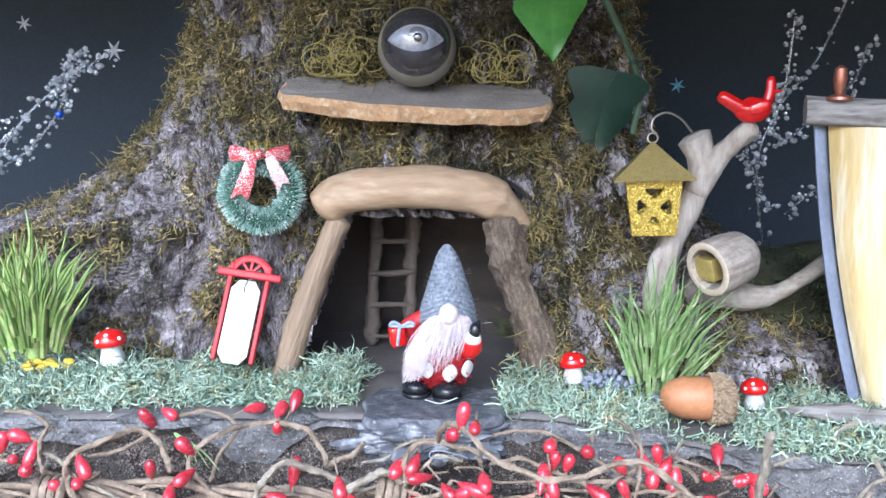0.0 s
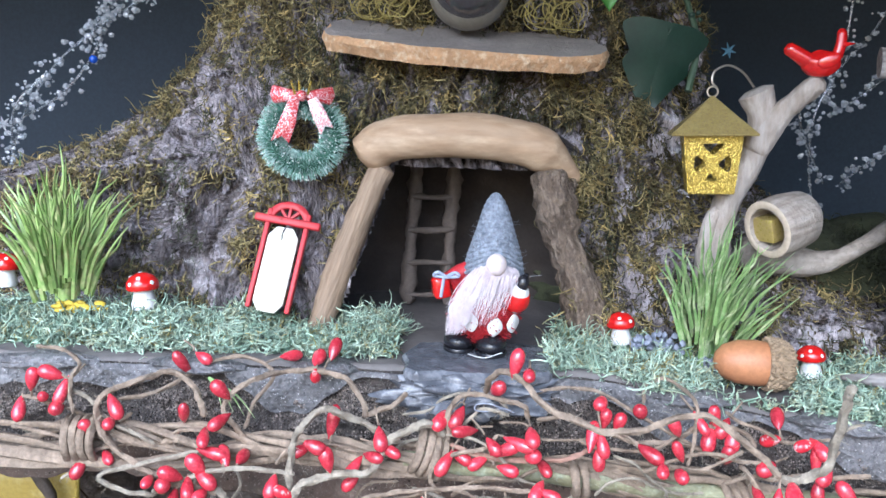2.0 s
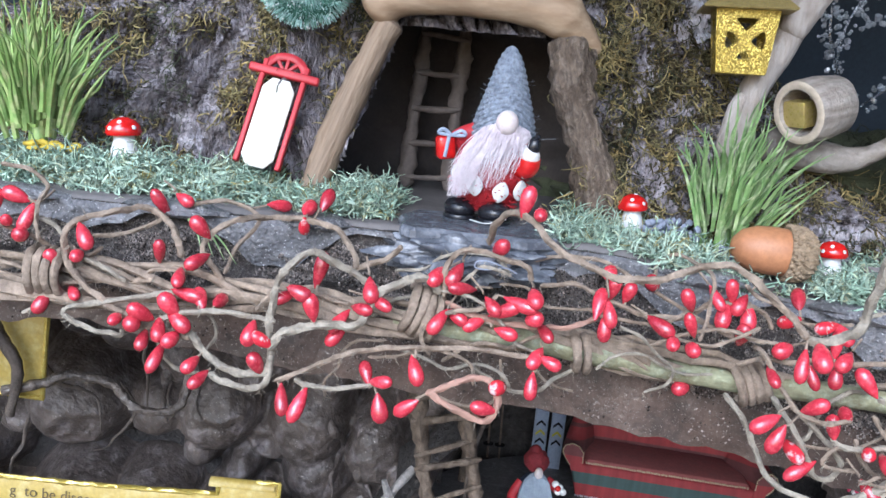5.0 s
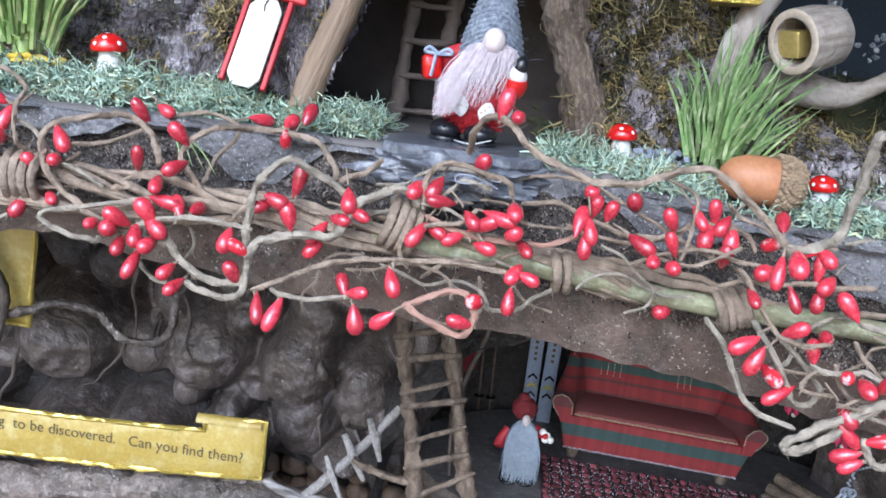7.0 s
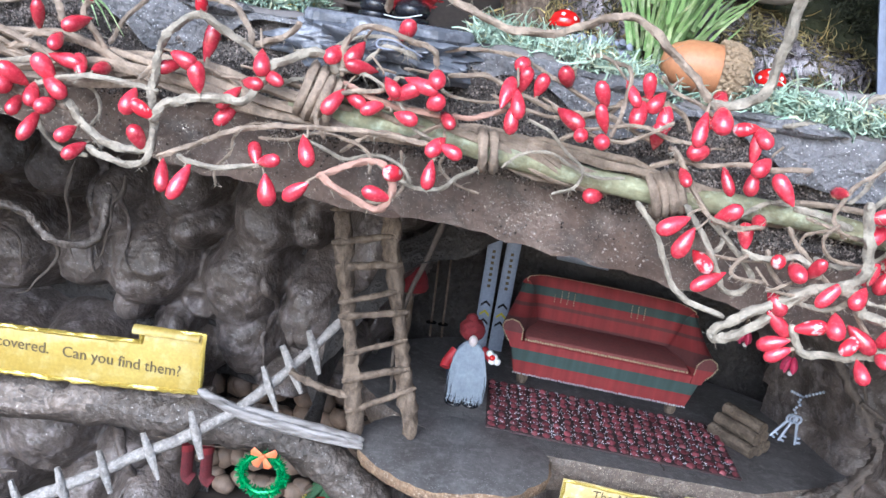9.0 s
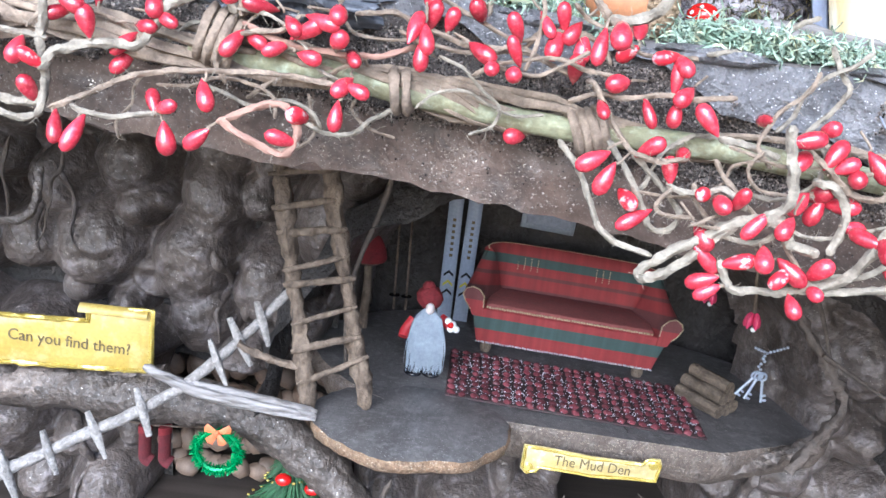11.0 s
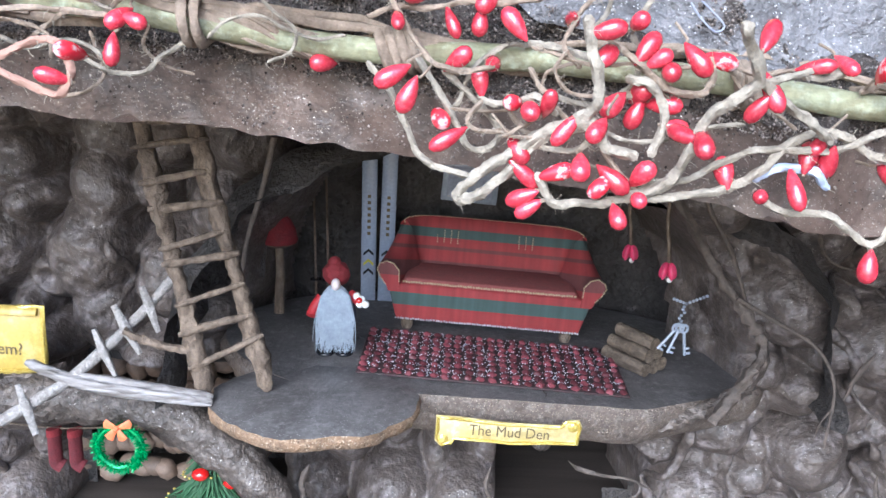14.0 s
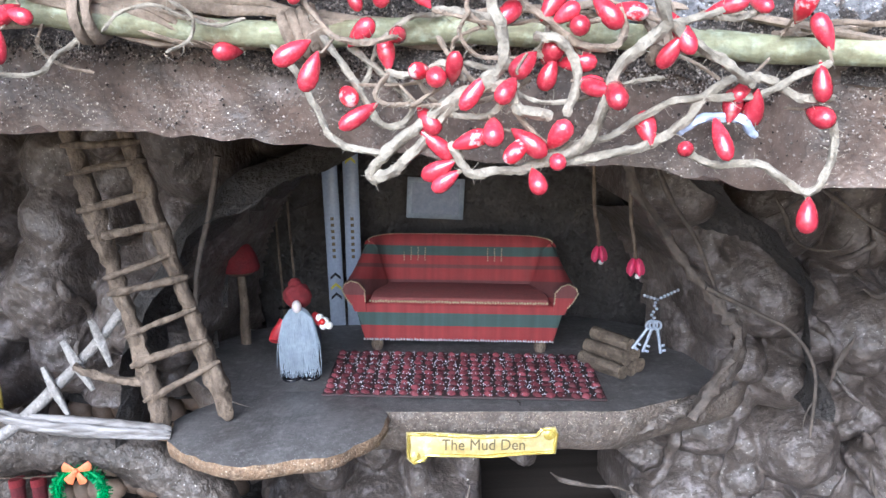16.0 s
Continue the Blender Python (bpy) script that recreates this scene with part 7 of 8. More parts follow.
for at in ((0.229, 0.555, 0.176), (0.2365, 0.500, 0.181)):
    fl = thing("hanging_blossom", at, "drooping pink blossom on a brown stalk under the ledge", "blossom", "hanging blossoms")
    part("stalk", tube(spline([(0, 0, 0.006), (-0.001, 0, 0.015), (-0.003, 0.001, 0.03), (-0.004, 0.0, 0.07)], 4), 0.0011, 6), RUNG, fl)
    for k in range(5):
        part("petal", shift(ball(1, 2, (0.0022, 0.0012, 0.0050)), pose(0.0026 * math.cos(k * 1.257), 0.0026 * math.sin(k * 1.257), 0.0015, 0, 0, math.degrees(k * 1.257)) @ pose(0, 0, 0, 0, -18, 0)), PINK, fl)
    part("tip", shift(ball(0.0016, 2), (0.001, -0.001, -0.0035)), WHITE, fl)

# log pile
random.seed(91)
pile = thing("log_pile", (0.232, 0.530, den_z(0.232)), "little stack of brown twig logs on the den floor", "log pile", turn=(0, 2, 32))
for x, z, l in ((-0.0085, 0.0042, 0.031), (0.0005, 0.0042, 0.033), (0.0090, 0.0042, 0.030), (-0.0045, 0.0112, 0.032), (0.0045, 0.0112, 0.030), (0.000, 0.0178, 0.030)):
    lg = part("log", tube(spline([(x, -l / 2 + rnd(-1, 1) * 0.002, z), (x + rnd(-1, 1) * 0.001, 0, z), (x, l / 2, z)], 6), 0.0042, 12, 0.2, grain=160), LOG_WOOD, pile)

# keys on a chain
keys = thing("key_bunch", (0.2455, 0.4985, 0.1285), "three silver toy keys hanging on a fine chain", "keys")
for i, (a, dx) in enumerate(((36, -0.002), (20, 0.0), (-8, 0.003))):
    k = part("key", join(tube([(0, 0, 0), (0, 0, -0.017)], 0.0012, 8), tube([(0.0028 * math.cos(t * 0.5236), 0, 0.0026 + 0.0028 * math.sin(t * 0.5236)) for t in range(13)], 0.0010, 6),
                         shift(block(0.0042, 0.0016, 0.0018, 0.0003), (0.002, 0, -0.0165)), shift(block(0.0034, 0.0016, 0.0016, 0.0003), (0.002, 0, -0.0128))), KEY_METAL, keys)
    k.matrix_basis = pose(dx, -0.001 * i, 0.020, 0, a, 0) @ Matrix.Diagonal((0.74, 0.78, 0.80, 1))
part("chain", join(*[shift(ball(0.0010, 1), (0.0010 * math.sin(i * 2.0) + 0.0004 * i, 0, 0.024 + 0.0017 * i)) for i in range(7)], *[shift(ball(0.0010, 1), (0.003 + 0.0018 * i, 0, 0.036 + 0.0008 * i)) for i in range(7)], *[shift(ball(0.0010, 1), (0.003 - 0.0018 * i, 0, 0.036 + 0.0006 * i)) for i in range(5)]), KEY_METAL, keys, "fine beaded chain")

# the alcove under the arch
random.seed(101)
tw = thing("wreath", (-0.0525, 0.4650, 0.0830), "shiny green tinsel wreath with an orange bow, hanging below the plank", "wreath")
n = 36
part("ring", tube([(0.0118 * math.cos(6.2832 * i / n), 0, 0.0118 * math.sin(6.2832 * i / n)) for i in range(n + 1)], 0.0016, 7), TINSEL, tw)
tinsel = part("tinsel", join(*[tube([Vector((math.cos(a), 0, math.sin(a))) * 0.0118 + o * 0.0008, Vector((math.cos(a), 0, math.sin(a))) * 0.0118 + o * rnd(0.0024, 0.0042)], 0.00028, 3) for a in [rnd(0, 6.28) for _ in range(900)] for o in [(Vector((math.cos(a), 0, math.sin(a))) * rnd(-1, 1) + Vector((0, rnd(-1, 0.2), 0))).normalized()]]), TINSEL, tw, "bristling foil strands")
tagged(tinsel, kind="stuff")
part("bow", join(*[shift(plate([(0.0005, -0.0009), (0.0068, -0.0026), (0.0078, 0.0002), (0.0070, 0.0028), (0.0005, 0.0009)], 0.0005, 0.0001), pose(0, -0.0035, 0.0128, 0, a, sw)) for a, sw in ((-14, 14), (196, -10), (128, 8), (62, -12))], shift(ball(0.0014, 2), (0, -0.0036, 0.0128))), ORANGE, tw, "orange ribbon bow")
for x in (-0.1035, -0.0915):
    st = thing("stocking", (x - 0.004, 0.512, 0.040), "little dull red Christmas stocking hanging in the alcove", "stocking", "stockings")
    part("sock", tube(spline([(0, 0, 0.024), (0, 0, 0.012), (0.0005, 0, 0.006), (0.004, 0, 0.0035)], 5), lambda s: 0.0042, 10, flat=0.6), MAROON, st)
    part("cuff", shift(tube([(0, 0, 0.0235), (0, 0, 0.028)], 0.0046, 10, flat=0.6), (0, 0, 0)), DULL_RED, st)
solid("stocking_line", tube(spline([(-0.14, 0.513, 0.070), (-0.102, 0.513, 0.0675), (-0.06, 0.513, 0.071)], 5), 0.0006, 5), RUNG, "thin brown line for the stockings", "line", at=(-0.102, 0.513, 0.0675), world_coords=True)
fir = thing("fir_tree", (-0.016, 0.512, -0.012), "tiny decorated fir tree with red baubles and a bead chain", "fir tree")
fir.scale = (1.45, 1.2, 1.08)
part("trunk", lathe([(0.003, 0), (0.002, 0.06)], 8), RUNG, fir)
needles = part("needles", join(*[tube([Vector((0, 0, z + 0.006)) + Vector((math.cos(a), math.sin(a), 0)) * r * 0.2, Vector((0, 0, z - 0.004)) + Vector((math.cos(a), math.sin(a), rnd(-0.1, 0.1))) * r], lambda s: 0.0009 * (1.2 - s), 4) for z, a, r in [(h, rnd(0, 6.28), 0.004 + 0.034 * (1 - h / 0.075) * rnd(0.5, 1)) for h in [rnd(0.0, 0.072) for _ in range(620)]]]), FIR, fir, "dark green needles")
tagged(needles, kind="stuff")
for a, h in ((-1.9, 0.055), (-1.2, 0.040), (-2.3, 0.035), (-1.4, 0.062), (-0.7, 0.05)):
    r = 0.036 * (1 - h / 0.075)
    part("bauble", shift(ball(0.0036, 2), (r * math.cos(a), r * math.sin(a), h)), RED, fir)
part("bead_chain", join(*[shift(ball(0.0008, 1), (0.036 * (1 - i / 110) * math.cos(i * 0.3), 0.036 * (1 - i / 110) * math.sin(i * 0.3), 0.075 * i / 110)) for i in range(100)]), PAPER_EDGE, fir, "fine gold bead chain")
pebbles = [data("pebble", ball(1.0, 2, (1, 0.8, 0.9), 0.25, 2, s), PEBBLE) for s in range(4)]
grotto = thing("pebble_wall", (-0.06, 0.575, 0.0), "brown pebbles lining the back of the alcove", "pebble wall", kind="structure")
for i in range(70):
    p = part("pebble", random.choice(pebbles), None, grotto)
    p.matrix_basis = pose(-0.065 + 0.0095 * (i % 14) + rnd(-1, 1) * 0.003, 0.0 - 0.01 * rnd(0, 1), 0.012 + 0.018 * (i // 14) + rnd(-1, 1) * 0.003, rnd(0, 90), rnd(0, 90), 0) @ Matrix.Diagonal((0.0085, 0.0085, 0.0075, 1))


# ---- the berry garland along the ledge ----
random.seed(111)
garland = thing("berry_garland", (0, 0.30, 0.31), "twisted brown vine garland with glossy red berries along the ledge", "garland")
GAR = Vector((0, 0.30, 0.31))
BERRIES = [data("berry", shift(lathe([(0.0004, -0.0058), (0.0009, -0.0051), (0.0021, -0.0034), (0.0031, -0.0010), (0.0035, 0.0014), (0.0032, 0.0034), (0.0020, 0.0049), (0.0003, 0.0055)], 12), Matrix.Diagonal((s, s, l, 1))), m)
           for s, l, m in ((0.80, 1.0, BERRY), (0.72, 1.12, BERRY), (0.86, 0.92, BERRY), (0.78, 1.04, BERRY_WORN))]
stems = []


def twist(points, r, steps=9, turns=26):
    """A paper-twist stem: round, with a shallow spiral fold."""
    line = spline(points, steps)
    for i, p in enumerate(line):
        line[i] = p + Vector((noise.noise(p * 180), noise.noise(p * 180 + Vector((5, 0, 0))), noise.noise(p * 180 + Vector((0, 9, 0))))) * r * 0.55
    return line, tube(line, lambda s: r * (1 + 0.06 * math.sin(40 * s)), 9, 0.30, grain=420, rope=0.18, pitch=0.55, blunt=True)


def vine(material, r, *points):
    line, g = twist([Vector(p) - GAR for p in points], r * 0.66)
    stems.extend(line)
    part("vine", g, material, garland)


def cluster(*spots):
    """Berries, each hung on the nearest stem by a thin stalk."""
    for s in spots:
        p = Vector(s) - GAR
        near = min(stems, key=lambda q: (q - p).length_squared)
        d = p - near
        if d.length < 0.003:
            d = Vector((rnd(-1, 1), -0.5, rnd(-1, 0.3)))
        if d.length > 0.014:
            near = p - d.normalized() * 0.012
        d = (d.normalized() + Vector((rnd(-0.25, 0.25), rnd(-0.2, 0.2), rnd(-0.25, 0.1)))).normalized()
        b = part("berry", BERRIES[random.choice((0, 0, 0, 1, 1, 2, 2, 3))], None, garland)
        b.matrix_basis = Matrix.Translation(p) @ d.to_track_quat("Z", "Y").to_matrix().to_4x4() @ Matrix.Diagonal((*[rnd(0.76, 1.0)] * 3, 1))
        part("stalk", tube(spline([near, (near + p) / 2 + Vector((0, 0, 0.0006)), p - d * 0.0055], 3), 0.0004, 5), VINE, garland)


def bundle(points, count, spread, r, material, seed):
    """Several stems laid together, weaving round one another."""
    random.seed(seed)
    base = spline([Vector(p) - GAR for p in points], 8)
    for k in range(count):
        ph, tw = rnd(0, 6.28), rnd(0.5, 1.6)
        line = []
        for i, p in enumerate(base):
            a = ph + tw * i * 0.33
            line.append(p + Vector((0, math.cos(a) * spread * 0.6, math.sin(a) * spread)) + Vector((0, noise.noise(p * 60 + Vector((k, 0, 0))), noise.noise(p * 60 + Vector((0, k, 0))))) * spread * 0.5)
        rr = r * rnd(0.75, 1.2)
        stems.extend(line)
        part("vine", tube(line, lambda s: rr, 9, 0.25, grain=300, rope=0.16, pitch=0.5, blunt=True), material, garland)


def wrap(at, r, w, turns, axis=(1, 0, 0)):
    """A tight binding of vine round the bundle."""
    ax = Vector(axis).normalized()
    u = ax.orthogonal().normalized()
    t = ax.cross(u)
    c = Vector(at) - GAR
    line = [c + ax * (w * (i / (turns * 12) - 0.5)) + (u * math.cos(i * 0.5236) + t * math.sin(i * 0.5236)) * r * (1 + 0.1 * noise.noise((i * 0.4, 0, 0))) for i in range(turns * 12 + 1)]
    part("binding", tube(line, 0.0015, 8, 0.3, grain=300, rope=0.12), VINE, garland)


bundle([(-0.36, 0.306, 0.312), (-0.26, 0.304, 0.313), (-0.169, 0.303, 0.314), (-0.12, 0.303, 0.316), (-0.071, 0.303, 0.313), (-0.012, 0.303, 0.310), (0.05, 0.308, 0.304), (0.085, 0.308, 0.301)], 6, 0.0050, 0.0013, VINE, 112)
bundle([(-0.36, 0.304, 0.305), (-0.16, 0.300, 0.309), (-0.08, 0.300, 0.310), (-0.01, 0.302, 0.309)], 3, 0.004, 0.0017, VINE, 113)
part("green_stem", tube([p + Vector((noise.noise(p * 50), noise.noise(p * 50 + Vector((3, 0, 0))), noise.noise(p * 50 + Vector((0, 3, 0))))) * 0.0008 for p in spline([Vector(p) - GAR for p in ((-0.03, 0.303, 0.3095), (0.007, 0.304, 0.3085), (0.031, 0.306, 0.3055), (0.060, 0.307, 0.3015), (0.090, 0.307, 0.2990), (0.120, 0.3035, 0.3000), (0.145, 0.2995, 0.2990), (0.170, 0.294, 0.2975), (0.204, 0.287, 0.2940), (0.228, 0.283, 0.2920), (0.30, 0.270, 0.2900))], 8)],
                       lambda s: 0.0037, 12, 0.10), VINE_GREEN, garland, "pale green wrapped stem")
wrap((-0.143, 0.301, 0.315), 0.0072, 0.012, 4)
wrap((-0.020, 0.301, 0.314), 0.0075, 0.012, 4, (1, 0.1, -0.4))
wrap((0.092, 0.306, 0.300), 0.0062, 0.011, 4, (1, 0, 0.3))
wrap((0.034, 0.304, 0.305), 0.0058, 0.007, 2)
wrap((0.186, 0.290, 0.296), 0.0056, 0.008, 3)
bundle([(0.02, 0.307, 0.306), (0.098, 0.308, 0.303), (0.15, 0.300, 0.301), (0.23, 0.284, 0.297), (0.33, 0.266, 0.294)], 3, 0.0050, 0.0013, VINE, 114)

# loose thin tendrils where the garland is thickest
random.seed(121)
for cx, cy, cz, w, n in ((0.175, 0.284, 0.292, 0.050, 9), (0.13, 0.290, 0.294, 0.030, 5), (-0.10, 0.301, 0.312, 0.075, 14), (0.01, 0.300, 0.308, 0.055, 11), (0.09, 0.304, 0.312, 0.05, 9)):
    for _ in range(n):
        c = Vector((cx + rnd(-w, w), cy + rnd(-0.008, 0.006), cz + rnd(-0.012, 0.016)))
        a, pts = rnd(0, 6.28), []
        for i in range(6):
            pts.append(c.copy())
            a += rnd(-0.9, 0.9)
            c = c + Vector((math.cos(a) * 0.009, rnd(-0.0025, 0.0025), math.sin(a) * 0.006))
            c.z = max(c.z, 0.281)
        vine(random.choice((VINE, VINE_PALE, VINE)), rnd(0.0007, 0.0012), *pts)

part("green_sprig", join(*[tube(spline([Vector((-0.103, 0.316, 0.334)) - GAR, Vector((-0.099 + 0.003 * k, 0.312 - 0.002 * k, 0.331)) - GAR, Vector((-0.096 + 0.004 * k, 0.308, 0.325 - 0.001 * k)) - GAR], 4), lambda s: 0.0006 * (1.1 - s), 5) for k in range(4)]), GRASS_BLUE, garland, "small green needle sprig")

for pts in (((0.0045, 0.299, 0.3324), (0.0, 0.298, 0.3340), (-0.0042, 0.298, 0.3337), (-0.0046, 0.298, 0.3316), (-0.0004, 0.298, 0.3313), (0.0050, 0.299, 0.3322), (0.0090, 0.300, 0.3305)), ((0.1659, 0.280, 0.3167), (0.1690, 0.280, 0.3130), (0.1730, 0.280, 0.3099), (0.1752, 0.280, 0.3115), (0.1715, 0.280, 0.3150), (0.1685, 0.280, 0.3174))):
    part("wire_loop", tube(spline([Vector(p) - GAR for p in pts], 6), 0.00026, 6), LICHEN, garland, "thin pale wire loop")


# the garland's curling vines: stem material, thickness, and the bends it goes through
vine(VINE, 0.0016, (-0.1314, 0.3000, 0.3122), (-0.1369, 0.2970, 0.3226), (-0.1364, 0.2960, 0.3298), (-0.1315, 0.2980, 0.3345), (-0.1230, 0.3030, 0.3369), (-0.1158, 0.3100, 0.3379), (-0.1078, 0.3100, 0.3334), (-0.1032, 0.3050, 0.3290), (-0.1009, 0.3030, 0.3237))
vine(VINE, 0.0016, (-0.1368, 0.2970, 0.3256), (-0.1360, 0.2960, 0.3210), (-0.1303, 0.2950, 0.3139), (-0.1165, 0.2940, 0.3054), (-0.1009, 0.2930, 0.3010), (-0.0926, 0.2920, 0.3006))
vine(VINE, 0.0011, (-0.1366, 0.3150, 0.3249), (-0.1235, 0.3180, 0.3272), (-0.1127, 0.3220, 0.3333), (-0.1011, 0.3240, 0.3390), (-0.0882, 0.3220, 0.3404), (-0.0788, 0.3150, 0.3364), (-0.0849, 0.3100, 0.3270), (-0.0871, 0.3040, 0.3194))
vine(VINE, 0.0015, (-0.0849, 0.3020, 0.3141), (-0.0880, 0.3000, 0.3205), (-0.0927, 0.2990, 0.3274), (-0.0905, 0.3010, 0.3330), (-0.0835, 0.3030, 0.3379), (-0.0768, 0.3120, 0.3383), (-0.0648, 0.3170, 0.3381), (-0.0532, 0.3140, 0.3366), (-0.0457, 0.3080, 0.3315), (-0.0436, 0.3040, 0.3258))
vine(VINE_PALE, 0.0013, (-0.1011, 0.2960, 0.3138), (-0.1223, 0.2940, 0.3085), (-0.1319, 0.2920, 0.3065), (-0.1348, 0.2920, 0.3039), (-0.1291, 0.2920, 0.3007), (-0.1176, 0.2920, 0.2984), (-0.1161, 0.2940, 0.2994))
vine(VINE_PALE, 0.0013, (-0.1066, 0.2930, 0.3035), (-0.0986, 0.2915, 0.3076), (-0.0870, 0.2900, 0.3106), (-0.0739, 0.2900, 0.3101), (-0.0660, 0.2900, 0.3090))
vine(VINE_PALE, 0.0018, (-0.0945, 0.2920, 0.3022), (-0.0900, 0.2917, 0.2973), (-0.0831, 0.2914, 0.2920), (-0.0735, 0.2911, 0.2904), (-0.0683, 0.2909, 0.2924), (-0.0671, 0.2906, 0.3006), (-0.0682, 0.2903, 0.3075), (-0.0673, 0.2900, 0.3155), (-0.0657, 0.2890, 0.3227), (-0.0632, 0.2880, 0.3276), (-0.0562, 0.2900, 0.3331), (-0.0501, 0.2935, 0.3299), (-0.0418, 0.2970, 0.3250), (-0.0342, 0.3010, 0.3194))
vine(VINE_PALE, 0.0016, (-0.0874, 0.2900, 0.2892), (-0.0787, 0.2897, 0.2868), (-0.0711, 0.2895, 0.2863), (-0.0674, 0.2892, 0.2901), (-0.0665, 0.2890, 0.2983))
vine(VINE_PALE, 0.0021, (-0.0675, 0.2880, 0.3006), (-0.0641, 0.2887, 0.3055), (-0.0578, 0.2894, 0.3086), (-0.0477, 0.2901, 0.3101), (-0.0404, 0.2909, 0.3108), (-0.0366, 0.2916, 0.3167), (-0.0333, 0.2923, 0.3222), (-0.0265, 0.2930, 0.3260), (-0.0195, 0.2950, 0.3271), (-0.0151, 0.2970, 0.3221))
vine(VINE, 0.0012, (-0.0648, 0.2880, 0.2899), (-0.0561, 0.2883, 0.2944), (-0.0451, 0.2886, 0.3001), (-0.0342, 0.2889, 0.3038), (-0.0194, 0.2891, 0.3057), (-0.0027, 0.2894, 0.3071), (0.0123, 0.2897, 0.3062), (0.0184, 0.2900, 0.3055))
vine(VINE_PALE, 0.0012, (-0.0585, 0.2870, 0.2918), (-0.0519, 0.2870, 0.2898), (-0.0426, 0.2870, 0.2905), (-0.0330, 0.2870, 0.2928))
vine(VINE_PINK, 0.0016, (-0.0164, 0.2850, 0.2921), (-0.0057, 0.2849, 0.2975), (0.0015, 0.2847, 0.2993), (0.0061, 0.2846, 0.2951), (0.0060, 0.2844, 0.2892), (0.0019, 0.2843, 0.2854), (-0.0069, 0.2841, 0.2887), (-0.0154, 0.2840, 0.2932))
vine(VINE, 0.0013, (-0.0135, 0.2960, 0.3216), (-0.0141, 0.2970, 0.3300), (-0.0113, 0.2980, 0.3354), (-0.0048, 0.2990, 0.3372), (0.0049, 0.3000, 0.3346), (0.0126, 0.3000, 0.3328), (0.0142, 0.3000, 0.3284))
vine(VINE_PINK, 0.0013, (-0.0130, 0.2950, 0.3200), (-0.0033, 0.2957, 0.3163), (0.0102, 0.2965, 0.3143), (0.0273, 0.2972, 0.3154), (0.0369, 0.2980, 0.3191))
vine(VINE, 0.0014, (-0.0447, 0.3060, 0.3251), (-0.0390, 0.3057, 0.3276), (-0.0333, 0.3053, 0.3302), (-0.0292, 0.3050, 0.3346))
vine(VINE_PALE, 0.0009, (-0.0096, 0.3000, 0.3246), (-0.0051, 0.2993, 0.3291), (-0.0025, 0.2987, 0.3318), (0.0032, 0.2980, 0.3315), (0.0071, 0.2980, 0.3298))
vine(VINE, 0.0015, (-0.0015, 0.2860, 0.3417), (-0.0010, 0.2780, 0.3492), (0.0031, 0.2680, 0.3550), (0.0080, 0.2620, 0.3546), (0.0142, 0.2570, 0.3488), (0.0238, 0.2540, 0.3446), (0.0347, 0.2520, 0.3423), (0.0455, 0.2520, 0.3444), (0.0539, 0.2500, 0.3486), (0.0608, 0.2480, 0.3497), (0.0689, 0.2470, 0.3445), (0.0772, 0.2460, 0.3375), (0.0813, 0.2450, 0.3330))
vine(VINE_PALE, 0.0019, (0.0813, 0.2450, 0.3330), (0.0896, 0.2450, 0.3336), (0.0936, 0.2430, 0.3395), (0.0941, 0.2400, 0.3487), (0.0932, 0.2360, 0.3575), (0.0929, 0.2320, 0.3652))
vine(VINE, 0.0010, (0.0573, 0.3160, 0.3300), (0.0582, 0.3180, 0.3347), (0.0643, 0.3200, 0.3386), (0.0701, 0.3150, 0.3374), (0.0720, 0.3000, 0.3358), (0.0716, 0.2970, 0.3249), (0.0683, 0.2920, 0.3162))
vine(VINE, 0.0010, (0.0136, 0.3120, 0.3329), (0.0258, 0.3160, 0.3348), (0.0378, 0.3160, 0.3347), (0.0494, 0.3120, 0.3305), (0.0637, 0.3030, 0.3243), (0.0811, 0.3000, 0.3166))
vine(VINE, 0.0012, (0.0176, 0.3060, 0.3258), (0.0293, 0.3070, 0.3274), (0.0378, 0.3040, 0.3250), (0.0521, 0.3010, 0.3210), (0.0692, 0.3005, 0.3211), (0.0831, 0.3000, 0.3158))
vine(VINE, 0.0012, (0.0827, 0.2960, 0.3092), (0.0915, 0.2950, 0.3123), (0.1005, 0.2940, 0.3120), (0.1091, 0.2930, 0.3144), (0.1181, 0.2920, 0.3142), (0.1294, 0.2900, 0.3162))
vine(VINE, 0.0012, (0.0876, 0.2960, 0.3156), (0.0895, 0.2900, 0.3141), (0.0952, 0.2870, 0.3050), (0.1011, 0.2855, 0.2983), (0.1081, 0.2840, 0.2966), (0.1170, 0.2840, 0.2979))
vine(VINE_PALE, 0.0014, (0.0825, 0.3020, 0.2967), (0.0890, 0.3000, 0.2900), (0.0943, 0.2980, 0.2802), (0.0977, 0.2943, 0.2729), (0.1026, 0.2907, 0.2699), (0.1131, 0.2870, 0.2680))
vine(VINE_PALE, 0.0022, (0.1432, 0.2720, 0.2864), (0.1352, 0.2750, 0.2845), (0.1283, 0.2770, 0.2809), (0.1200, 0.2790, 0.2746), (0.1129, 0.2810, 0.2684), (0.1098, 0.2830, 0.2641), (0.1109, 0.2818, 0.2621), (0.1153, 0.2806, 0.2646), (0.1217, 0.2794, 0.2708), (0.1274, 0.2782, 0.2781), (0.1326, 0.2770, 0.2825))
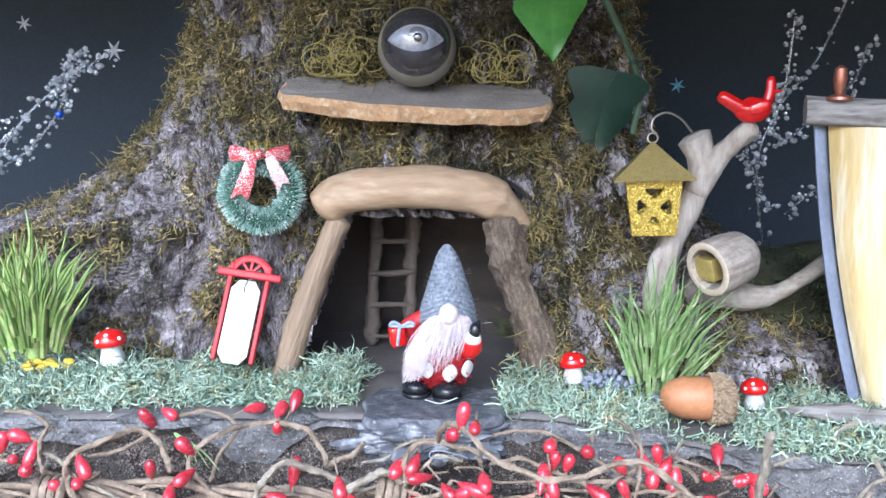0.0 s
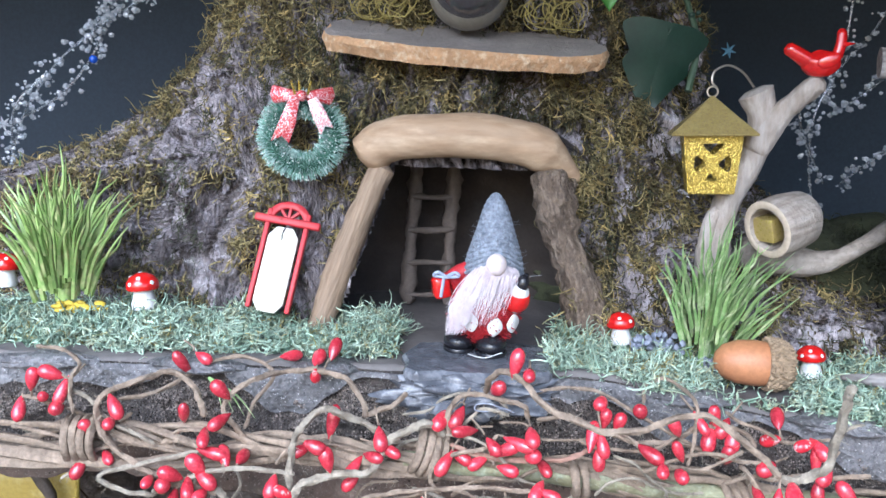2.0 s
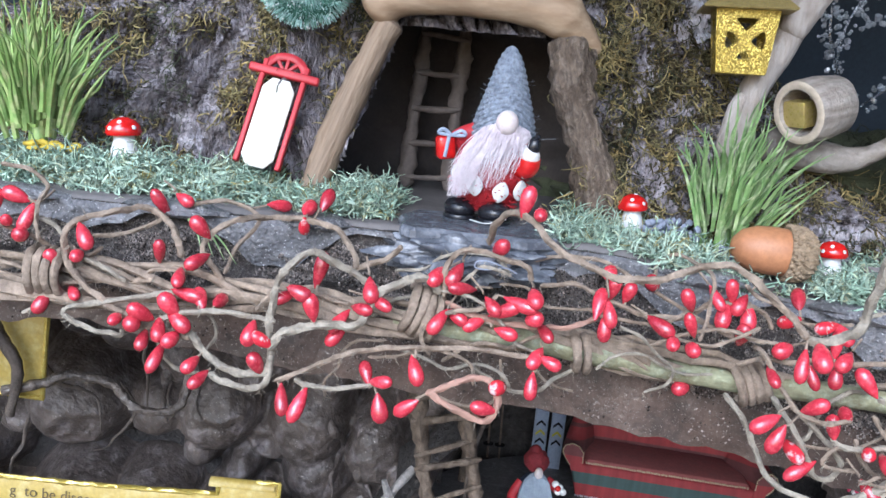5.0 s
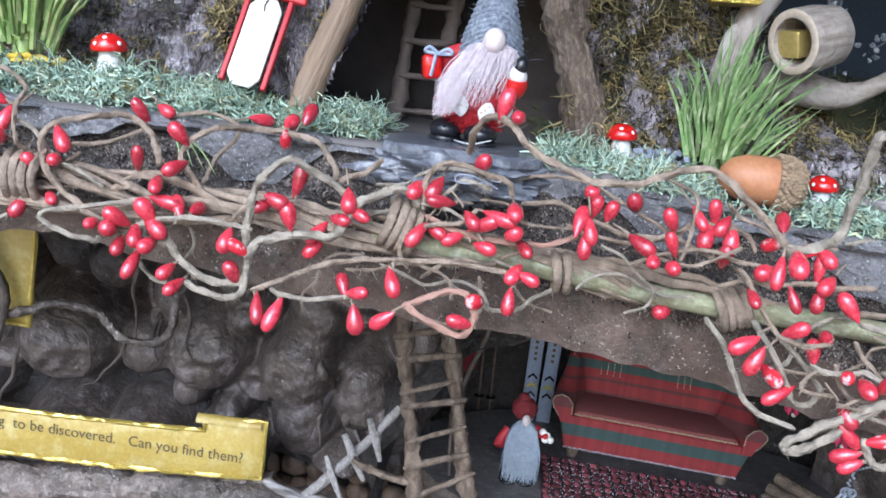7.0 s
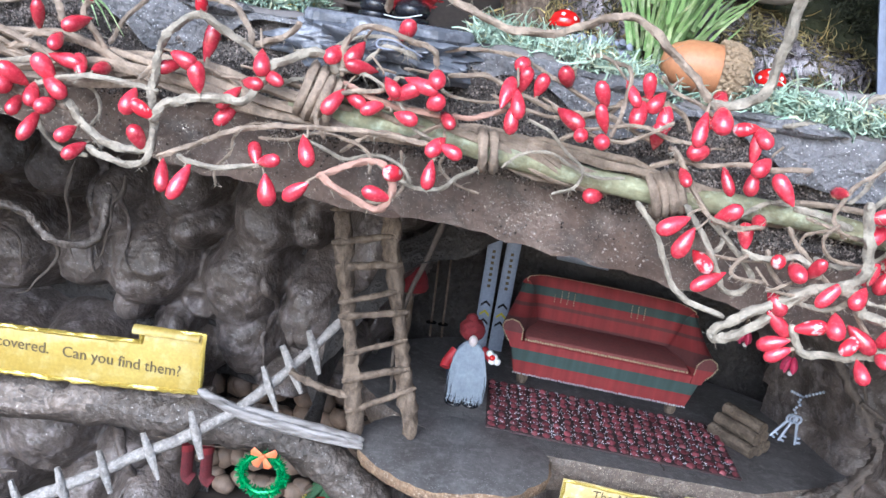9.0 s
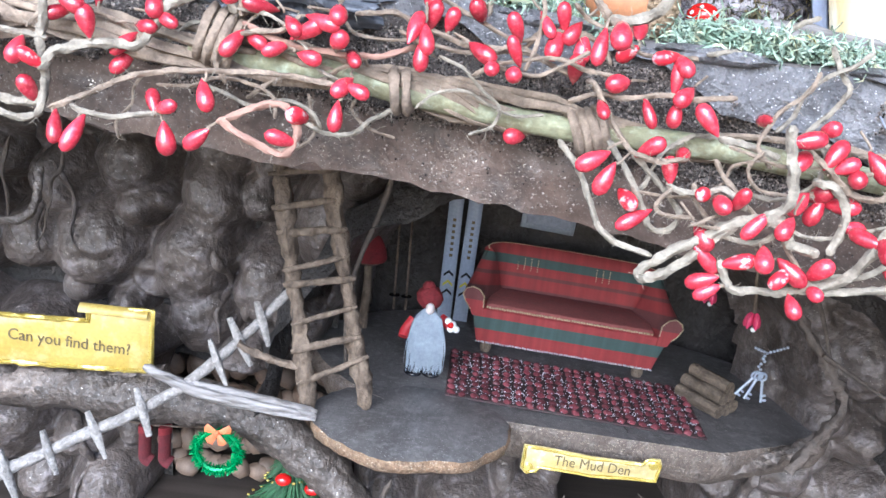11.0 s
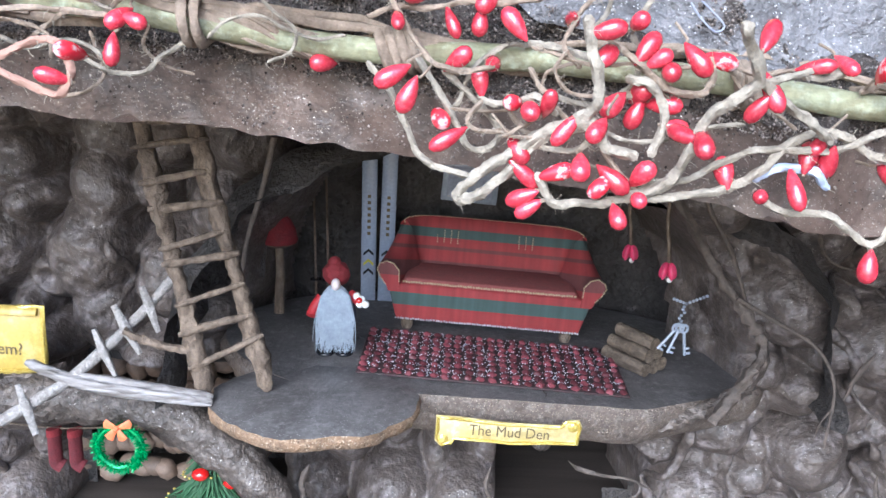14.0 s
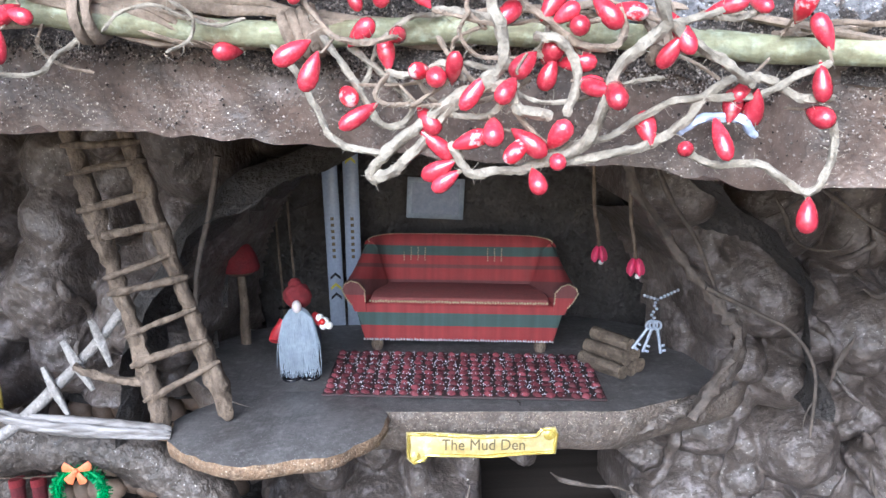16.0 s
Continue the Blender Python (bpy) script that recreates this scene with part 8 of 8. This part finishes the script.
vine(VINE_PALE, 0.0014, (0.0968, 0.2980, 0.2988), (0.1020, 0.2930, 0.2923), (0.1081, 0.2900, 0.2822), (0.1117, 0.2907, 0.2761), (0.1179, 0.2913, 0.2753), (0.1205, 0.2920, 0.2801), (0.1173, 0.2927, 0.2845), (0.1109, 0.2933, 0.2904), (0.1039, 0.2940, 0.2961))
vine(VINE_PALE, 0.0022, (0.1380, 0.2680, 0.3119), (0.1403, 0.2687, 0.3029), (0.1424, 0.2693, 0.2949), (0.1415, 0.2700, 0.2891), (0.1380, 0.2707, 0.2864), (0.1439, 0.2713, 0.2844), (0.1465, 0.2720, 0.2795), (0.1545, 0.2720, 0.2783))
vine(VINE_PALE, 0.0017, (0.1296, 0.2770, 0.2717), (0.1328, 0.2765, 0.2660), (0.1351, 0.2760, 0.2636), (0.1438, 0.2755, 0.2647), (0.1525, 0.2750, 0.2659), (0.1656, 0.2745, 0.2673), (0.1798, 0.2740, 0.2706), (0.1866, 0.2737, 0.2747), (0.1929, 0.2733, 0.2819), (0.1995, 0.2730, 0.2858), (0.2066, 0.2727, 0.2861), (0.2152, 0.2723, 0.2812), (0.2243, 0.2720, 0.2807))
vine(VINE_PALE, 0.0014, (0.1525, 0.2750, 0.2658), (0.1610, 0.2750, 0.2708), (0.1694, 0.2742, 0.2726), (0.1816, 0.2735, 0.2795), (0.1927, 0.2728, 0.2815), (0.2055, 0.2720, 0.2817), (0.2158, 0.2710, 0.2870), (0.2219, 0.2700, 0.2891))
vine(VINE_PALE, 0.0022, (0.1693, 0.2500, 0.3125), (0.1738, 0.2540, 0.3067), (0.1778, 0.2580, 0.2994), (0.1743, 0.2610, 0.2950), (0.1684, 0.2640, 0.2886), (0.1657, 0.2670, 0.2786), (0.1617, 0.2720, 0.2706), (0.1525, 0.2750, 0.2658))
vine(VINE_PALE, 0.0018, (0.1778, 0.2580, 0.2994), (0.1873, 0.2630, 0.2940), (0.1964, 0.2665, 0.2886), (0.2031, 0.2700, 0.2843))
vine(VINE_PALE, 0.0013, (0.1779, 0.2580, 0.2989), (0.1866, 0.2630, 0.2998), (0.1944, 0.2660, 0.3021))
vine(VINE_PALE, 0.0012, (0.1912, 0.2660, 0.3000), (0.1996, 0.2680, 0.3004), (0.2044, 0.2700, 0.3023))
vine(VINE_PALE, 0.0015, (0.1869, 0.2750, 0.2701), (0.1938, 0.2740, 0.2651), (0.2061, 0.2730, 0.2647), (0.2163, 0.2720, 0.2583), (0.2209, 0.2720, 0.2579), (0.2244, 0.2720, 0.2643), (0.2247, 0.2720, 0.2732), (0.2223, 0.2720, 0.2786))
vine(SKI, 0.0017, (0.1861, 0.2750, 0.2727), (0.1926, 0.2743, 0.2762), (0.2012, 0.2737, 0.2757), (0.2057, 0.2730, 0.2713))
vine(VINE, 0.0014, (0.1452, 0.2760, 0.3070), (0.1543, 0.2764, 0.3005), (0.1621, 0.2768, 0.2951), (0.1696, 0.2772, 0.2938), (0.1729, 0.2776, 0.2968), (0.1726, 0.2780, 0.3035))
vine(VINE_PALE, 0.0018, (0.1501, 0.2770, 0.2972), (0.1572, 0.2760, 0.2957), (0.1611, 0.2750, 0.2881), (0.1584, 0.2740, 0.2774))
vine(VINE, 0.0011, (0.1274, 0.2920, 0.2977), (0.1310, 0.2870, 0.2921), (0.1366, 0.2760, 0.2859))
vine(VINE_PALE, 0.0016, (0.1260, 0.2890, 0.3047), (0.1339, 0.2860, 0.3038), (0.1424, 0.2830, 0.3020))
vine(VINE_PALE, 0.0014, (0.1139, 0.2880, 0.2893), (0.1213, 0.2850, 0.2883), (0.1283, 0.2820, 0.2909), (0.1337, 0.2760, 0.2872))
vine(VINE, 0.0011, (0.1447, 0.2740, 0.2799), (0.1519, 0.2745, 0.2721), (0.1568, 0.2750, 0.2677))
vine(VINE_PALE, 0.0012, (0.1286, 0.2780, 0.2789), (0.1372, 0.2765, 0.2779), (0.1426, 0.2750, 0.2811), (0.1466, 0.2750, 0.2863))

# where its berries sit, cluster by cluster
cluster((-0.1595, 0.2970, 0.3375), (-0.1528, 0.2970, 0.3399), (-0.1558, 0.2970, 0.3310), (-0.1511, 0.2970, 0.3274), (-0.1491, 0.2970, 0.3334), (-0.1645, 0.2970, 0.3264), (-0.1415, 0.2980, 0.3200), (-0.1331, 0.2980, 0.3222))
cluster((-0.1295, 0.2940, 0.3295), (-0.1438, 0.2960, 0.3055), (-0.1344, 0.2980, 0.3096), (-0.1142, 0.3200, 0.3382), (-0.1070, 0.3230, 0.3396), (-0.0939, 0.2990, 0.3352), (-0.1080, 0.3020, 0.3250), (-0.0937, 0.2960, 0.3248))
cluster((-0.0993, 0.2960, 0.3189), (-0.0960, 0.2950, 0.3136), (-0.0918, 0.2950, 0.3125), (-0.0855, 0.2950, 0.3124), (-0.1004, 0.2910, 0.3106), (-0.1166, 0.2890, 0.3052), (-0.1087, 0.2890, 0.3077), (-0.1113, 0.2890, 0.3044))
cluster((-0.1080, 0.2890, 0.2990), (-0.1030, 0.2890, 0.3029), (-0.0987, 0.2890, 0.3003), (-0.1036, 0.2890, 0.2934), (-0.0975, 0.2910, 0.3059), (-0.0917, 0.2870, 0.2931), (-0.0890, 0.2870, 0.2884), (-0.0734, 0.2870, 0.3054))
cluster((-0.0693, 0.2870, 0.3034), (-0.0715, 0.2900, 0.2945), (-0.0644, 0.2930, 0.3167), (-0.0747, 0.3280, 0.3401), (-0.0637, 0.3240, 0.3407), (-0.0578, 0.3250, 0.3441), (-0.0640, 0.3190, 0.3356), (-0.0544, 0.2990, 0.3254))
cluster((-0.0591, 0.2890, 0.3197), (-0.0549, 0.2890, 0.3154), (-0.0370, 0.2920, 0.3220), (-0.0394, 0.2920, 0.3156), (-0.0340, 0.2920, 0.3184), (-0.0465, 0.2950, 0.3101), (-0.0474, 0.2970, 0.3045), (-0.0615, 0.2840, 0.2856))
cluster((-0.0562, 0.2840, 0.2844), (-0.0360, 0.2900, 0.2953), (-0.0310, 0.2850, 0.2945), (-0.0305, 0.2850, 0.2856), (-0.0203, 0.2860, 0.2990), (-0.0221, 0.2860, 0.2866), (0.0022, 0.2830, 0.2900), (0.0064, 0.2860, 0.2964))
cluster((0.0166, 0.2870, 0.2974), (0.0220, 0.2890, 0.3052), (0.0175, 0.2910, 0.3057), (-0.0148, 0.2920, 0.3140), (-0.0164, 0.2980, 0.3276), (-0.0108, 0.2980, 0.3284), (-0.0081, 0.2950, 0.3249), (-0.0089, 0.2950, 0.3154))
cluster((-0.0031, 0.2950, 0.3138), (0.0019, 0.2920, 0.3208), (0.0061, 0.2920, 0.3199), (0.0105, 0.2900, 0.3229), (0.0147, 0.2900, 0.3257), (0.0151, 0.2910, 0.3182), (0.0072, 0.2920, 0.3126), (0.0194, 0.2930, 0.3139))
cluster((0.0030, 0.3050, 0.3370), (0.0064, 0.2640, 0.3590), (0.0103, 0.2620, 0.3561), (0.0404, 0.3070, 0.3329), (0.0360, 0.2960, 0.3244), (0.0396, 0.2950, 0.3215), (0.0386, 0.2950, 0.3167), (0.0410, 0.3020, 0.3284))
cluster((0.0462, 0.3020, 0.3276), (0.0540, 0.3040, 0.3308), (0.0558, 0.2930, 0.3199), (0.0649, 0.2980, 0.3280), (0.0651, 0.2920, 0.3214), (0.0591, 0.2880, 0.3163), (0.0649, 0.2870, 0.3152), (0.0698, 0.3070, 0.2955))
cluster((0.0736, 0.2980, 0.3296), (0.0781, 0.2980, 0.3325), (0.0813, 0.2980, 0.3282), (0.0848, 0.2980, 0.3240), (0.0837, 0.2980, 0.3183), (0.0767, 0.2980, 0.3245), (0.1012, 0.3020, 0.3311), (0.0980, 0.2980, 0.3246))
cluster((0.1084, 0.2940, 0.3248), (0.1135, 0.2940, 0.3233), (0.1125, 0.2940, 0.3196), (0.0962, 0.2940, 0.3160), (0.1152, 0.2920, 0.3147), (0.0913, 0.2870, 0.3090), (0.0904, 0.2840, 0.2946), (0.0948, 0.2840, 0.2896))
cluster((0.0800, 0.2420, 0.3266), (0.0840, 0.2410, 0.3299), (0.1076, 0.2900, 0.2991), (0.1169, 0.2880, 0.2984), (0.1035, 0.2910, 0.2835), (0.1061, 0.2890, 0.2780), (0.1141, 0.2890, 0.2937), (0.1227, 0.2810, 0.2893))
cluster((0.1264, 0.2760, 0.2881), (0.1307, 0.2740, 0.2898), (0.1354, 0.2710, 0.2842), (0.1432, 0.2700, 0.2845), (0.1243, 0.2790, 0.2772), (0.1264, 0.2790, 0.2710), (0.1264, 0.2790, 0.2646), (0.1283, 0.2780, 0.2618))
cluster((0.1344, 0.2750, 0.2722), (0.1400, 0.2720, 0.2747), (0.1461, 0.2720, 0.2701), (0.1506, 0.2710, 0.2621), (0.1555, 0.2710, 0.2669), (0.1561, 0.2720, 0.2732), (0.1490, 0.2730, 0.2715), (0.1549, 0.2810, 0.2877))
cluster((0.1621, 0.2810, 0.2906), (0.1555, 0.2820, 0.2929), (0.1645, 0.2760, 0.2853), (0.1648, 0.2680, 0.2844), (0.1677, 0.2620, 0.2834), (0.1789, 0.2760, 0.2741), (0.1879, 0.2720, 0.2691), (0.1963, 0.2710, 0.2713))
cluster((0.2021, 0.2740, 0.2831), (0.2051, 0.2740, 0.2784), (0.2001, 0.2750, 0.2793), (0.1801, 0.2620, 0.2925), (0.1828, 0.2620, 0.2966), (0.1803, 0.2620, 0.3094), (0.1945, 0.2660, 0.3027), (0.2031, 0.2690, 0.3036))
cluster((0.2153, 0.2720, 0.3026), (0.2205, 0.2720, 0.2966), (0.2200, 0.2700, 0.2845), (0.2204, 0.2710, 0.2764), (0.2191, 0.2710, 0.2515), (0.1584, 0.2760, 0.3023), (0.1555, 0.2780, 0.3049), (0.1618, 0.2760, 0.2996))
cluster((0.1692, 0.2790, 0.3026), (0.1747, 0.2780, 0.3028), (0.1429, 0.2680, 0.3089), (0.1531, 0.2800, 0.3112), (0.1058, 0.2920, 0.3087), (0.1133, 0.2920, 0.3092), (0.1225, 0.2900, 0.3092), (0.1370, 0.2850, 0.3113))
cluster((0.1437, 0.2720, 0.3023), (0.1483, 0.2780, 0.2904))

# frayed paper fibres along the stems
random.seed(131)
fray = []
for _ in range(2600):
    p = random.choice(stems) + Vector((rnd(-1, 1), rnd(-1, 0.4), rnd(-1, 1))) * 0.0007
    d = Vector((rnd(-1, 1), rnd(-1, 0.3), rnd(-1, 1))).normalized() * rnd(0.0012, 0.0038)
    fray.append(tube([p, p + d * 0.5 + Vector((rnd(-1, 1), 0, rnd(-1, 1))) * 0.0004, p + d], lambda q: 0.00011 * (1.1 - 0.7 * q), 3))
tagged(part("fibre", join(*fray), VINE_PALE, garland, "fine frayed paper fibres"), kind="stuff")
